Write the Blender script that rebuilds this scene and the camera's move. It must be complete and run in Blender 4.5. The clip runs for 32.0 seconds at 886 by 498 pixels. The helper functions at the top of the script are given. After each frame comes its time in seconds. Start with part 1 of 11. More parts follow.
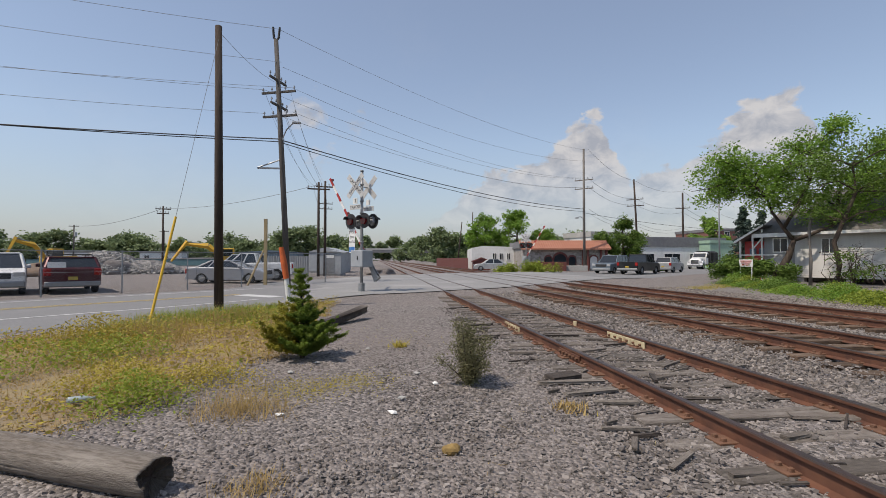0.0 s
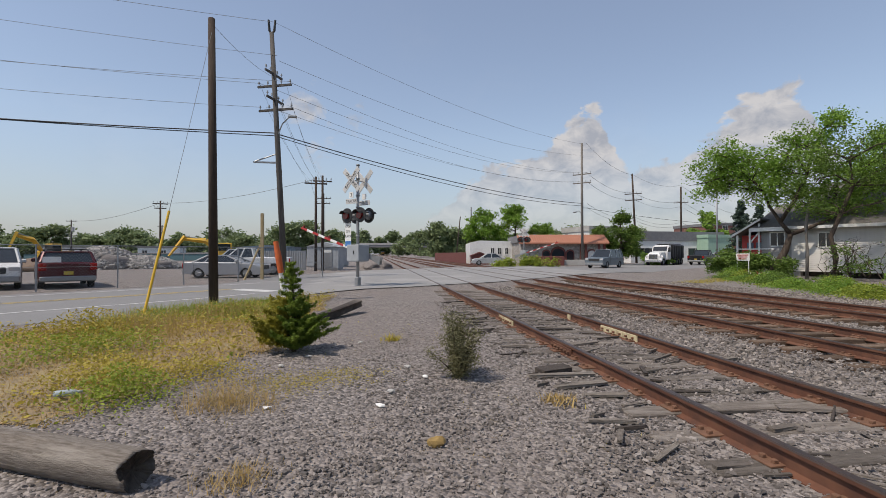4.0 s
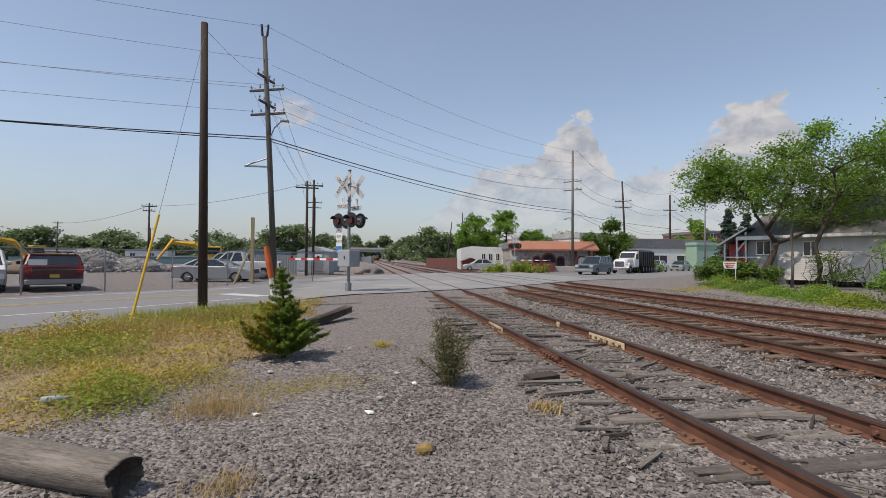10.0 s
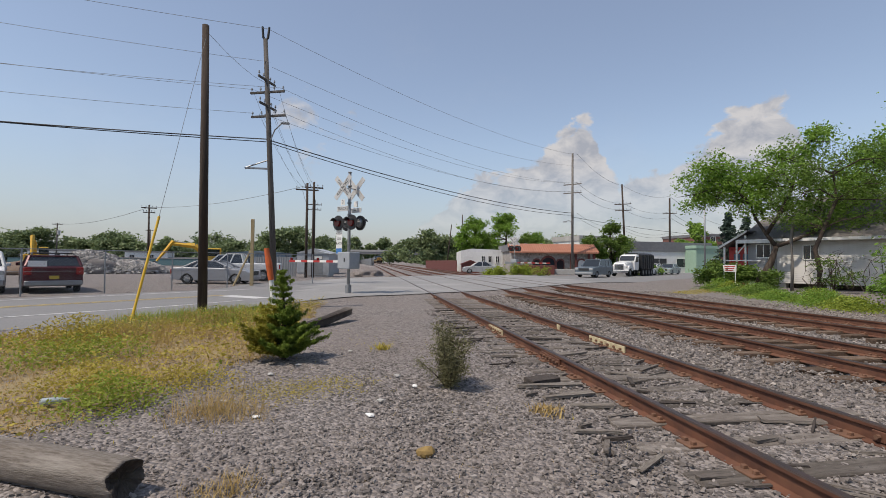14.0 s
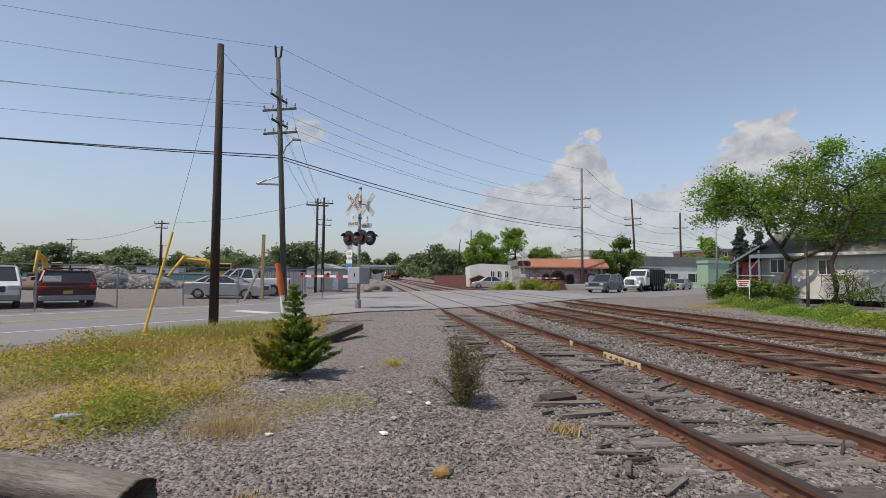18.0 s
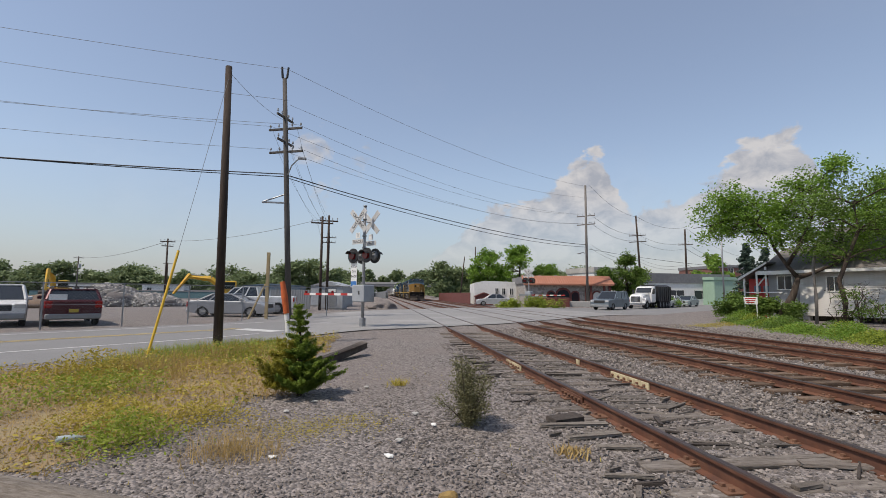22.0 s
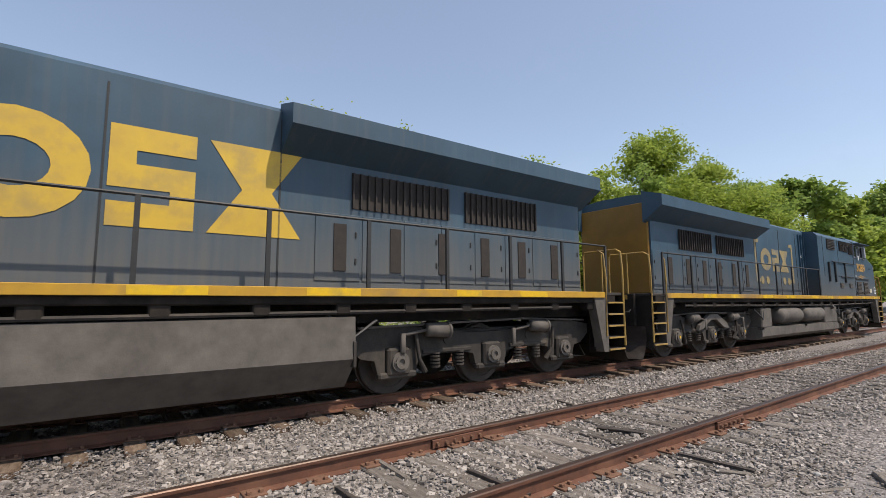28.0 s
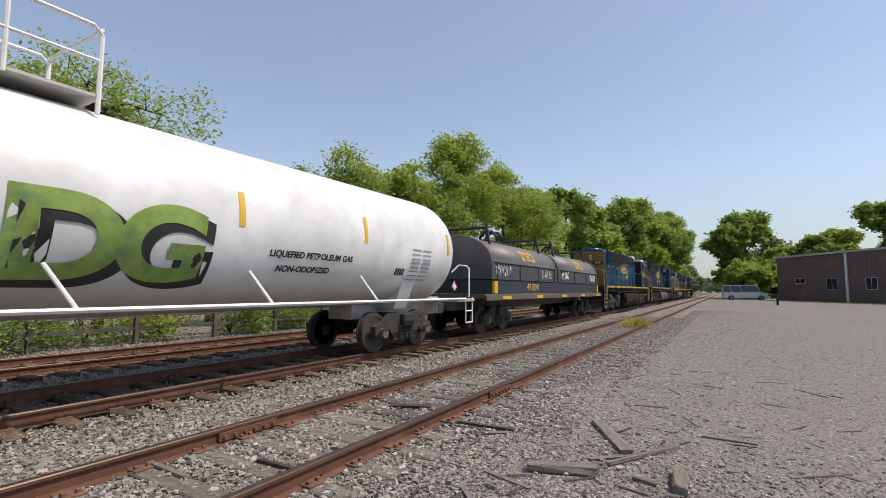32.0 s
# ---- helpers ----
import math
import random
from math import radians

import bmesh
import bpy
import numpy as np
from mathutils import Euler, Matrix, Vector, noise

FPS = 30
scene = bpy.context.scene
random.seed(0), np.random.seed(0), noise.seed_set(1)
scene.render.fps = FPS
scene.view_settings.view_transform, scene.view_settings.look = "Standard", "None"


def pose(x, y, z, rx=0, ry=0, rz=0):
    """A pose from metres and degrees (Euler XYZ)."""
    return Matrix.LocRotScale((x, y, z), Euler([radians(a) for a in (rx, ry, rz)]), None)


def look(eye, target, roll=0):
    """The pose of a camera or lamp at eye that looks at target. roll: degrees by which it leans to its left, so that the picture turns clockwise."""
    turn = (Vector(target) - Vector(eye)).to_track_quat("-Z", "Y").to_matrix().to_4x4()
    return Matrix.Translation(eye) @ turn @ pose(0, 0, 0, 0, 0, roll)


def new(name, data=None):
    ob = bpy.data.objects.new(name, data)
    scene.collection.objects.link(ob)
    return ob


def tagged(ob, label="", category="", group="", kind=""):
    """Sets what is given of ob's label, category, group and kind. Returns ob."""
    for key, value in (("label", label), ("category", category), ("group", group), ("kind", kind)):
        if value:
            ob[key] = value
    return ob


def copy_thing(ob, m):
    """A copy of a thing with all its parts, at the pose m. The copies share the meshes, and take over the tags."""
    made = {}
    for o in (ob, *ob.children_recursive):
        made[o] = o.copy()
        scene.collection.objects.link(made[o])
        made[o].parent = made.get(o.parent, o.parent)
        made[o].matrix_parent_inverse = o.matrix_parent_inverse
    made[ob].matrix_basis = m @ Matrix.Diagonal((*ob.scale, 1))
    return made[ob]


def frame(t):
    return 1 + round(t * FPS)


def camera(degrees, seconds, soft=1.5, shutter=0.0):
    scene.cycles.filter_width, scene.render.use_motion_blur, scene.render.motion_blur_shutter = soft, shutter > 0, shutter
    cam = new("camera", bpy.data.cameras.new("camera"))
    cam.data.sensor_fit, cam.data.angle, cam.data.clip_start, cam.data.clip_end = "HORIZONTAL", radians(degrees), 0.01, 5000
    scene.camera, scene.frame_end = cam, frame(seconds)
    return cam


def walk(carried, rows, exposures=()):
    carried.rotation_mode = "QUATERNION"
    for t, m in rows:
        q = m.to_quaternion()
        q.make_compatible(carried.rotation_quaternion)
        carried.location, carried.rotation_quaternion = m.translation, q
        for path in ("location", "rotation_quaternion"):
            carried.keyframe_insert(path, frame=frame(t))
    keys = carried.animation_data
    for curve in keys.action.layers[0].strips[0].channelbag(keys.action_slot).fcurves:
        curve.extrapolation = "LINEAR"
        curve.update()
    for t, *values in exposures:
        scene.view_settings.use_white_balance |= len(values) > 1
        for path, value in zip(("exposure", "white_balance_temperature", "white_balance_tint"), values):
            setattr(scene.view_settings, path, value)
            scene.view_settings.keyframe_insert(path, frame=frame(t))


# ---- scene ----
# the camera stands beside the tracks, is held in the hand and turns after the train
cam = camera(85.9, 32.0, soft=0.7, shutter=0.01)
PATH = [
    (0, -3.590, -1.489, 1.474, 7.96, 1.25, 0.02),
    (0.5, -3.591, -1.487, 1.464, 7.79, 1.38, -0.05),
    (1, -3.597, -1.495, 1.470, 7.58, 1.51, -0.01),
    (1.5, -3.608, -1.491, 1.468, 7.66, 1.41, -0.01),
    (2, -3.596, -1.493, 1.467, 8.05, 1.30, -0.10),
    (2.5, -3.557, -1.497, 1.470, 8.04, 0.96, -0.12),
    (3, -3.504, -1.499, 1.466, 8.11, 0.58, -0.09),
    (3.5, -3.481, -1.473, 1.455, 8.14, 0.48, -0.06),
    (5.5, -3.486, -1.514, 1.468, 7.80, 1.33, 0.09),
    (6, -3.482, -1.508, 1.475, 7.86, 1.34, 0.22),
    (6.5, -3.478, -1.499, 1.459, 7.98, 1.57, 0.12),
    (7, -3.476, -1.515, 1.463, 7.85, 1.87, 0.10),
    (7.5, -3.485, -1.524, 1.466, 7.79, 1.93, 0.17),
    (8, -3.485, -1.533, 1.472, 8.18, 1.74, 0.21),
    (8.5, -3.482, -1.539, 1.479, 8.47, 1.59, 0.28),
    (9, -3.479, -1.547, 1.488, 8.66, 1.39, 0.30),
    (9.5, -3.478, -1.549, 1.484, 8.95, 1.33, 0.38),
    (10, -3.479, -1.541, 1.486, 9.15, 1.24, 0.43),
    (10.5, -3.489, -1.532, 1.484, 9.30, 1.22, 0.45),
    (11, -3.494, -1.527, 1.485, 9.41, 1.18, 0.46),
    (11.5, -3.496, -1.530, 1.486, 9.45, 1.17, 0.49),
    (12, -3.490, -1.525, 1.483, 9.40, 1.27, 0.51),
    (12.5, -3.491, -1.527, 1.485, 10.00, 1.31, 0.56),
    (13, -3.489, -1.529, 1.488, 10.23, 1.28, 0.52),
    (13.5, -3.490, -1.529, 1.482, 9.77, 1.35, 0.54),
    (14, -3.494, -1.538, 1.488, 9.19, 1.53, 0.59),
    (14.5, -3.488, -1.534, 1.487, 8.83, 1.70, 0.65),
    (16.5, -3.530, -1.496, 1.496, 9.40, 1.85, 0.70),
    (17, -3.542, -1.499, 1.495, 9.13, 2.28, 0.65),
    (17.5, -3.543, -1.487, 1.491, 8.66, 2.81, 0.65),
    (18, -3.547, -1.491, 1.490, 8.14, 3.32, 0.60),
    (18.5, -3.549, -1.484, 1.499, 7.76, 3.78, 0.59),
    (19, -3.550, -1.483, 1.500, 7.40, 4.21, 0.51),
    (19.5, -3.556, -1.471, 1.501, 7.13, 4.59, 0.51),
    (20, -3.560, -1.472, 1.510, 6.88, 4.89, 0.55),
    (20.5, -3.554, -1.478, 1.518, 6.73, 5.11, 0.54),
    (21, -3.566, -1.485, 1.516, 6.88, 5.23, 0.51),
    (21.5, -3.563, -1.488, 1.515, 7.16, 5.32, 0.50),
    (22, -3.558, -1.485, 1.513, 7.61, 5.37, 0.49),
    (22.5, -3.556, -1.488, 1.513, 8.03, 5.41, 0.45),
    (23, -3.552, -1.496, 1.515, 8.34, 5.56, 0.42),
    (23.5, -3.550, -1.496, 1.514, 8.69, 5.64, 0.43),
    (24, -3.554, -1.495, 1.507, 9.31, 5.79, 0.42),
    (24.5, -3.554, -1.486, 1.510, 10.35, 5.99, 0.34),
    (25, -3.540, -1.476, 1.507, 12.30, 6.26, 0.32),
    (25.5, -3.524, -1.488, 1.512, 16.30, 6.40, 0.29),
    (26, -3.517, -1.504, 1.513, 26.62, 7.02, 0.24),
    (26.5, -3.479, -1.577, 1.557, 50.25, 7.79, -0.24),
    (27, -3.532, -1.576, 1.569, 78.00, 7.36, -0.25),
    (27.5, -3.585, -1.575, 1.581, 106.00, 6.92, -0.26),
    (28, -3.638, -1.574, 1.593, 126.50, 6.49, -0.28),
    (28.5, -3.690, -1.574, 1.605, 138.11, 6.05, -0.29),
    (29, -3.717, -1.553, 1.605, 140.22, 5.98, -0.39),
    (29.5, -3.707, -1.547, 1.604, 141.72, 5.67, -0.22),
    (30, -3.714, -1.526, 1.591, 143.64, 5.65, -0.29),
    (30.5, -3.712, -1.532, 1.596, 145.79, 5.49, -0.23),
    (31, -3.726, -1.534, 1.595, 147.43, 5.29, -0.20),
    (31.5, -3.736, -1.538, 1.589, 148.71, 5.15, -0.22),
    (32, -3.731, -1.546, 1.583, 149.33, 4.85, 0.28),
]
# the camera opens up a little as it turns from the sky to the dark train
EXPOSURES = [(0, 0.24, 7150, 13), (22, 0.24, 7150, 13), (26.3, 0.2, 7150, 13), (28.5, 0.63, 7180, 12), (31, 0.6, 7180, 12), (32, 0.42, 7180, 12)]
walk(cam, [(t, pose(x, y, z, 90 + up, 0, -turn) @ pose(0, 0, 0, 0, 0, lean)) for t, x, y, z, turn, up, lean in PATH], EXPOSURES)


# ---- world and sun ----
SUN_WAY = Vector((-0.47, -0.20, 0.86)).normalized()
world = bpy.data.worlds.new("sky")
scene.world = world
world.use_nodes = True
wn, wl = world.node_tree.nodes, world.node_tree.links
wn.clear()


def wnode(kind, **values):
    n = wn.new(kind)
    for key, value in values.items():
        n.inputs[key.replace("_", " ")].default_value = value
    return n


def wmath(op, a, b=None, c=None, clamp=False):
    n = wn.new("ShaderNodeMath")
    n.operation, n.use_clamp = op, clamp
    for k, v in enumerate((a, b, c)):
        if v is None:
            continue
        if isinstance(v, (int, float)):
            n.inputs[k].default_value = v
        else:
            wl.new(v, n.inputs[k])
    return n.outputs[0]


sky = wn.new("ShaderNodeTexSky")
sky.sky_type, sky.sun_disc = "NISHITA", False
sky.sun_elevation = math.asin(SUN_WAY.z)
sky.sun_rotation = math.atan2(SUN_WAY.x, SUN_WAY.y)
sky.air_density, sky.dust_density, sky.ozone_density, sky.altitude = 1.0, 0.7, 1.1, 0
# summer cumulus low over the horizon
way = wn.new("ShaderNodeTexCoord")
sep = wn.new("ShaderNodeSeparateXYZ")
wl.new(way.outputs["Generated"], sep.inputs[0])
azimuth = wmath("ARCTAN2", sep.outputs[0], sep.outputs[1])
height = wmath("ARCSINE", sep.outputs[2])
flat = wn.new("ShaderNodeCombineXYZ")
wl.new(azimuth, flat.inputs[0])
wl.new(wmath("MULTIPLY", height, 1.5), flat.inputs[1])
puffs = wnode("ShaderNodeTexNoise", Scale=15.0, Detail=9.0, Roughness=0.58, Distortion=0.3)
wl.new(flat.outputs[0], puffs.inputs["Vector"])
# the cloud bank's top over the azimuth, in degrees
skyline = wn.new("ShaderNodeValToRGB")
skyline.color_ramp.interpolation = "CARDINAL"
CLOUD_TOPS = [(0, 0.5), (4, 2.5), (8, 5.5), (11, 8.5), (15, 10.3), (19, 11.6), (21.5, 12.6), (23.5, 16.0), (26, 16.2), (27.5, 13.0), (29.5, 9.4), (32, 9.2), (35, 10.2), (38, 12.4), (40, 15.0), (42.5, 16.0), (45, 14.6), (47, 11.0), (52, 5.0)]
for k, (az, tall) in enumerate(CLOUD_TOPS):
    e = skyline.color_ramp.elements[k] if k < 2 else skyline.color_ramp.elements.new(az / 60)
    e.position, e.color = az / 60, (tall / 20, tall / 20, tall / 20, 1)
wl.new(wmath("DIVIDE", azimuth, radians(60.0)), skyline.inputs[0])
bank = wmath("MULTIPLY", skyline.outputs[0], radians(20.0))


def puff_at(az, tall, r):
    d = wmath("SUBTRACT", azimuth, radians(az))
    e = wmath("MULTIPLY", wmath("SUBTRACT", height, radians(tall)), 1.4)
    q = wmath("SQRT", wmath("ADD", wmath("MULTIPLY", d, d), wmath("MULTIPLY", e, e)))
    return wmath("SUBTRACT", radians(r), q)


lift = wmath("ADD", wmath("SUBTRACT", bank, height), wmath("MULTIPLY", wmath("SUBTRACT", puffs.outputs["Fac"], 0.47), 0.15))
small = wmath("MAXIMUM", wmath("MAXIMUM", puff_at(-8.0, 16.5, 3.2), puff_at(-2.0, 15.0, 1.9)), puff_at(-6.5, 12.2, 2.6))
small = wmath("ADD", small, wmath("MULTIPLY", wmath("SUBTRACT", puffs.outputs["Fac"], 0.53), 0.30))
cover = wmath("MULTIPLY", wmath("MULTIPLY", lift, 75.0, None, True), wmath("MULTIPLY", wmath("SUBTRACT", height, 0.0), 5.0, None, True))
cover = wmath("MULTIPLY", cover, 0.92)
cover = wmath("MAXIMUM", cover, wmath("MULTIPLY", wmath("MULTIPLY", small, 16.0, None, True), 0.85))
wisp = wnode("ShaderNodeTexNoise", Scale=2.2, Detail=6.0, Roughness=0.6)
wl.new(flat.outputs[0], wisp.inputs["Vector"])
thin = wmath("MULTIPLY", wmath("MULTIPLY", wmath("SUBTRACT", wisp.outputs["Fac"], 0.52), 1.6, None, True), 0.5)
cover = wmath("MAXIMUM", cover, wmath("MULTIPLY", thin, wmath("SUBTRACT", 1.0, wmath("MULTIPLY", height, 1.6, None, True), None, True)))
shade = wnode("ShaderNodeTexNoise", Scale=19.0, Detail=7.0, Roughness=0.6, Distortion=0.4)
wl.new(flat.outputs[0], shade.inputs["Vector"])
tone = wn.new("ShaderNodeMixRGB")
tone.inputs[1].default_value, tone.inputs[2].default_value = (1.95, 2.16, 2.58, 1), (3.2, 3.3, 3.5, 1)
wl.new(wmath("MULTIPLY", wmath("SUBTRACT", shade.outputs["Fac"], 0.36), 4.2, None, True), tone.inputs[0])
# summer haze pales the sky towards the horizon
haze = wn.new("ShaderNodeMixRGB")
haze.inputs[2].default_value = (1.41, 1.60, 2.07, 1)
wl.new(wmath("MAXIMUM", wmath("MULTIPLY", wmath("POWER", math.e, wmath("MULTIPLY", wmath("MAXIMUM", height, 0.0), -4.0)), 0.85), 0.33), haze.inputs[0])
tint = wn.new("ShaderNodeMixRGB")
tint.blend_type = "MULTIPLY"
tint.inputs[0].default_value, tint.inputs[2].default_value = 1.0, (1.0, 1.02, 1.03, 1)
wl.new(sky.outputs[0], tint.inputs[1])
wl.new(tint.outputs[0], haze.inputs[1])
mixed = wn.new("ShaderNodeMixRGB")
wl.new(cover, mixed.inputs[0])
wl.new(haze.outputs[0], mixed.inputs[1])
wl.new(tone.outputs[0], mixed.inputs[2])
back = wnode("ShaderNodeBackground", Strength=0.158)
wl.new(mixed.outputs[0], back.inputs["Color"])
out = wn.new("ShaderNodeOutputWorld")
wl.new(back.outputs[0], out.inputs["Surface"])

sun = new("sun", bpy.data.lights.new("sun", "SUN"))
sun.data.energy, sun.data.angle, sun.data.color = 2.9, radians(0.6), (1.0, 0.95, 0.87)
sun.matrix_world = look(SUN_WAY * 100, (0, 0, 0))
scene.view_settings.exposure = 0.2


# ---- materials ----
MATS = {}


def mat(name, c1, c2=None, scale=8.0, rough=0.8, metal=0.0, bump=0.3, fine=60.0, c3=None, big=0.7, depth=0.01, coords="Object", vary=0.0, spec=0.5, stretch=(1, 1, 1), glow=0.0):
    """Two colours mixed by a grain noise, stains of a third at a larger scale, relief from both."""
    m = bpy.data.materials.new(name)
    m.use_nodes = True
    n, l = m.node_tree.nodes, m.node_tree.links
    p = n["Principled BSDF"]
    p.inputs["Roughness"].default_value, p.inputs["Metallic"].default_value = rough, metal
    p.inputs["Specular IOR Level"].default_value = spec
    tc = n.new("ShaderNodeTexCoord")
    mp = n.new("ShaderNodeMapping")
    mp.inputs["Scale"].default_value = stretch
    l.new(tc.outputs[coords], mp.inputs[0])

    def noise_at(s, detail, r=0.6):
        t = n.new("ShaderNodeTexNoise")
        t.inputs["Scale"].default_value, t.inputs["Detail"].default_value, t.inputs["Roughness"].default_value = s, detail, r
        l.new(mp.outputs[0], t.inputs["Vector"])
        return t

    def ramp(src, lo, hi):
        r = n.new("ShaderNodeMapRange")
        r.inputs["From Min"].default_value, r.inputs["From Max"].default_value = lo, hi
        l.new(src, r.inputs["Value"])
        return r.outputs[0]

    def mix(f, a, b):
        x = n.new("ShaderNodeMixRGB")
        for k, v in ((0, f), (1, a), (2, b)):
            if isinstance(v, tuple):
                x.inputs[k].default_value = (*v, 1)
            elif isinstance(v, (int, float)):
                x.inputs[k].default_value = v
            else:
                l.new(v, x.inputs[k])
        return x.outputs[0]

    grain = noise_at(scale, 6.0)
    col = mix(ramp(grain.outputs["Fac"], 0.33, 0.67), c1, c2 or tuple(v * 0.8 for v in c1))
    if c3:
        stain = noise_at(big, 5.0)
        col = mix(ramp(stain.outputs["Fac"], 0.5, 0.72), col, c3)
    if vary:
        info = n.new("ShaderNodeObjectInfo")
        hsv = n.new("ShaderNodeHueSaturation")
        mr = n.new("ShaderNodeMapRange")
        mr.inputs["To Min"].default_value, mr.inputs["To Max"].default_value = 1 - vary, 1 + vary
        l.new(info.outputs["Random"], mr.inputs["Value"])
        l.new(mr.outputs[0], hsv.inputs["Value"])
        l.new(col, hsv.inputs["Color"])
        col = hsv.outputs[0]
    l.new(col, p.inputs["Base Color"])
    if bump:
        f = noise_at(fine, 4.0)
        b = n.new("ShaderNodeBump")
        b.inputs["Strength"].default_value, b.inputs["Distance"].default_value = bump, depth
        l.new(f.outputs["Fac"], b.inputs["Height"])
        l.new(b.outputs[0], p.inputs["Normal"])
    if glow:
        l.new(col, p.inputs["Emission Color"])
        p.inputs["Emission Strength"].default_value = glow
    MATS[name] = m
    return m


def leafy(name, c1, c2, thin=0.35):
    """Foliage: colour varies leaf by leaf, and light comes through."""
    m = bpy.data.materials.new(name)
    m.use_nodes = True
    n, l = m.node_tree.nodes, m.node_tree.links
    p, o = n["Principled BSDF"], n["Material Output"]
    geo = n.new("ShaderNodeNewGeometry")
    tc = n.new("ShaderNodeTexCoord")
    ns = n.new("ShaderNodeTexNoise")
    ns.inputs["Scale"].default_value, ns.inputs["Detail"].default_value = 0.7, 3.0
    l.new(tc.outputs["Object"], ns.inputs["Vector"])
    add = n.new("ShaderNodeMath")
    add.operation = "MULTIPLY_ADD"
    add.inputs[1].default_value = 0.5
    half = n.new("ShaderNodeMath")
    half.operation = "MULTIPLY"
    half.inputs[1].default_value = 0.6
    l.new(ns.outputs["Fac"], half.inputs[0])
    l.new(geo.outputs["Random Per Island"], add.inputs[0])
    l.new(half.outputs[0], add.inputs[2])
    x = n.new("ShaderNodeMixRGB")
    x.inputs[1].default_value, x.inputs[2].default_value = (*c1, 1), (*c2, 1)
    l.new(add.outputs[0], x.inputs[0])
    l.new(x.outputs[0], p.inputs["Base Color"])
    p.inputs["Roughness"].default_value = 0.6
    p.inputs["Specular IOR Level"].default_value = 0.25
    t = n.new("ShaderNodeBsdfTranslucent")
    l.new(x.outputs[0], t.inputs["Color"])
    ms = n.new("ShaderNodeMixShader")
    ms.inputs[0].default_value = thin
    l.new(p.outputs[0], ms.inputs[1])
    l.new(t.outputs[0], ms.inputs[2])
    l.new(ms.outputs[0], o.inputs["Surface"])
    MATS[name] = m
    return m


def glassy(name, tint=(0.02, 0.025, 0.03), rough=0.06):
    m = bpy.data.materials.new(name)
    m.use_nodes = True
    p = m.node_tree.nodes["Principled BSDF"]
    p.inputs["Base Color"].default_value = (*tint, 1)
    p.inputs["Roughness"].default_value = rough
    p.inputs["Specular IOR Level"].default_value = 0.7
    MATS[name] = m
    return m


def gravelly(name, dark, light, cell, bump, patch, big=0.35, dirt=None):
    """Crushed stone: cells of their own shade, sharp relief between them, and patches of fines."""
    m = bpy.data.materials.new(name)
    m.use_nodes = True
    n, l = m.node_tree.nodes, m.node_tree.links
    p = n["Principled BSDF"]
    p.inputs["Roughness"].default_value, p.inputs["Specular IOR Level"].default_value = 0.9, 0.25
    tc = n.new("ShaderNodeTexCoord")
    v = n.new("ShaderNodeTexVoronoi")
    v.inputs["Scale"].default_value = cell
    l.new(tc.outputs["Object"], v.inputs["Vector"])
    hsv = n.new("ShaderNodeSeparateColor")
    l.new(v.outputs["Color"], hsv.inputs[0])
    a = n.new("ShaderNodeMixRGB")
    a.inputs[1].default_value, a.inputs[2].default_value = (*dark, 1), (*light, 1)
    l.new(hsv.outputs[0], a.inputs[0])
    big_n = n.new("ShaderNodeTexNoise")
    big_n.inputs["Scale"].default_value, big_n.inputs["Detail"].default_value = big, 7.0
    l.new(tc.outputs["Object"], big_n.inputs["Vector"])
    r = n.new("ShaderNodeMapRange")
    r.inputs["From Min"].default_value, r.inputs["From Max"].default_value = 0.42, 0.66
    l.new(big_n.outputs["Fac"], r.inputs["Value"])
    b = n.new("ShaderNodeMixRGB")
    b.inputs[2].default_value = (*patch, 1)
    mul = n.new("ShaderNodeMath")
    mul.operation = "MULTIPLY"
    mul.inputs[1].default_value = 0.65
    l.new(r.outputs[0], mul.inputs[0])
    l.new(mul.outputs[0], b.inputs[0])
    l.new(a.outputs[0], b.inputs[1])
    l.new(b.outputs[0], p.inputs["Base Color"])
    bp = n.new("ShaderNodeBump")
    bp.inputs["Strength"].default_value, bp.inputs["Distance"].default_value = bump, 0.03
    l.new(v.outputs["Distance"], bp.inputs["Height"])
    bp.invert = True
    l.new(bp.outputs[0], p.inputs["Normal"])
    MATS[name] = m
    return m


GRAVEL = gravelly("crushed_stone", (0.085, 0.076, 0.07), (0.345, 0.308, 0.288), 30.0, 1.0, (0.225, 0.193, 0.177))
LOT = gravelly("lot_gravel", (0.12, 0.11, 0.105), (0.27, 0.248, 0.237), 30.0, 0.7, (0.21, 0.187, 0.176), 0.12)
STONE = mat("ballast_stone", (0.20, 0.188, 0.18), (0.12, 0.112, 0.108), 3.0, 0.9, 0, 0.3, 40, (0.30, 0.28, 0.27), 2.0)
ASPHALT = mat("asphalt", (0.215, 0.212, 0.208), (0.165, 0.162, 0.16), 30, 0.85, 0, 0.3, 160, (0.25, 0.244, 0.238), 0.25, 0.004)
CONCRETE = mat("pale_concrete", (0.42, 0.41, 0.39), (0.34, 0.33, 0.31), 6, 0.85, 0, 0.2, 80, (0.5, 0.49, 0.47), 0.5, 0.004)
CROSSING = mat("crossing_paving", (0.27, 0.265, 0.255), (0.21, 0.205, 0.2), 10, 0.85, 0, 0.3, 120, (0.33, 0.32, 0.31), 0.3, 0.004)
WHITE_LINE = mat("white_road_paint", (0.62, 0.62, 0.60), (0.45, 0.45, 0.44), 20, 0.7, 0, 0.1, 100, (0.36, 0.36, 0.35), 2.0)
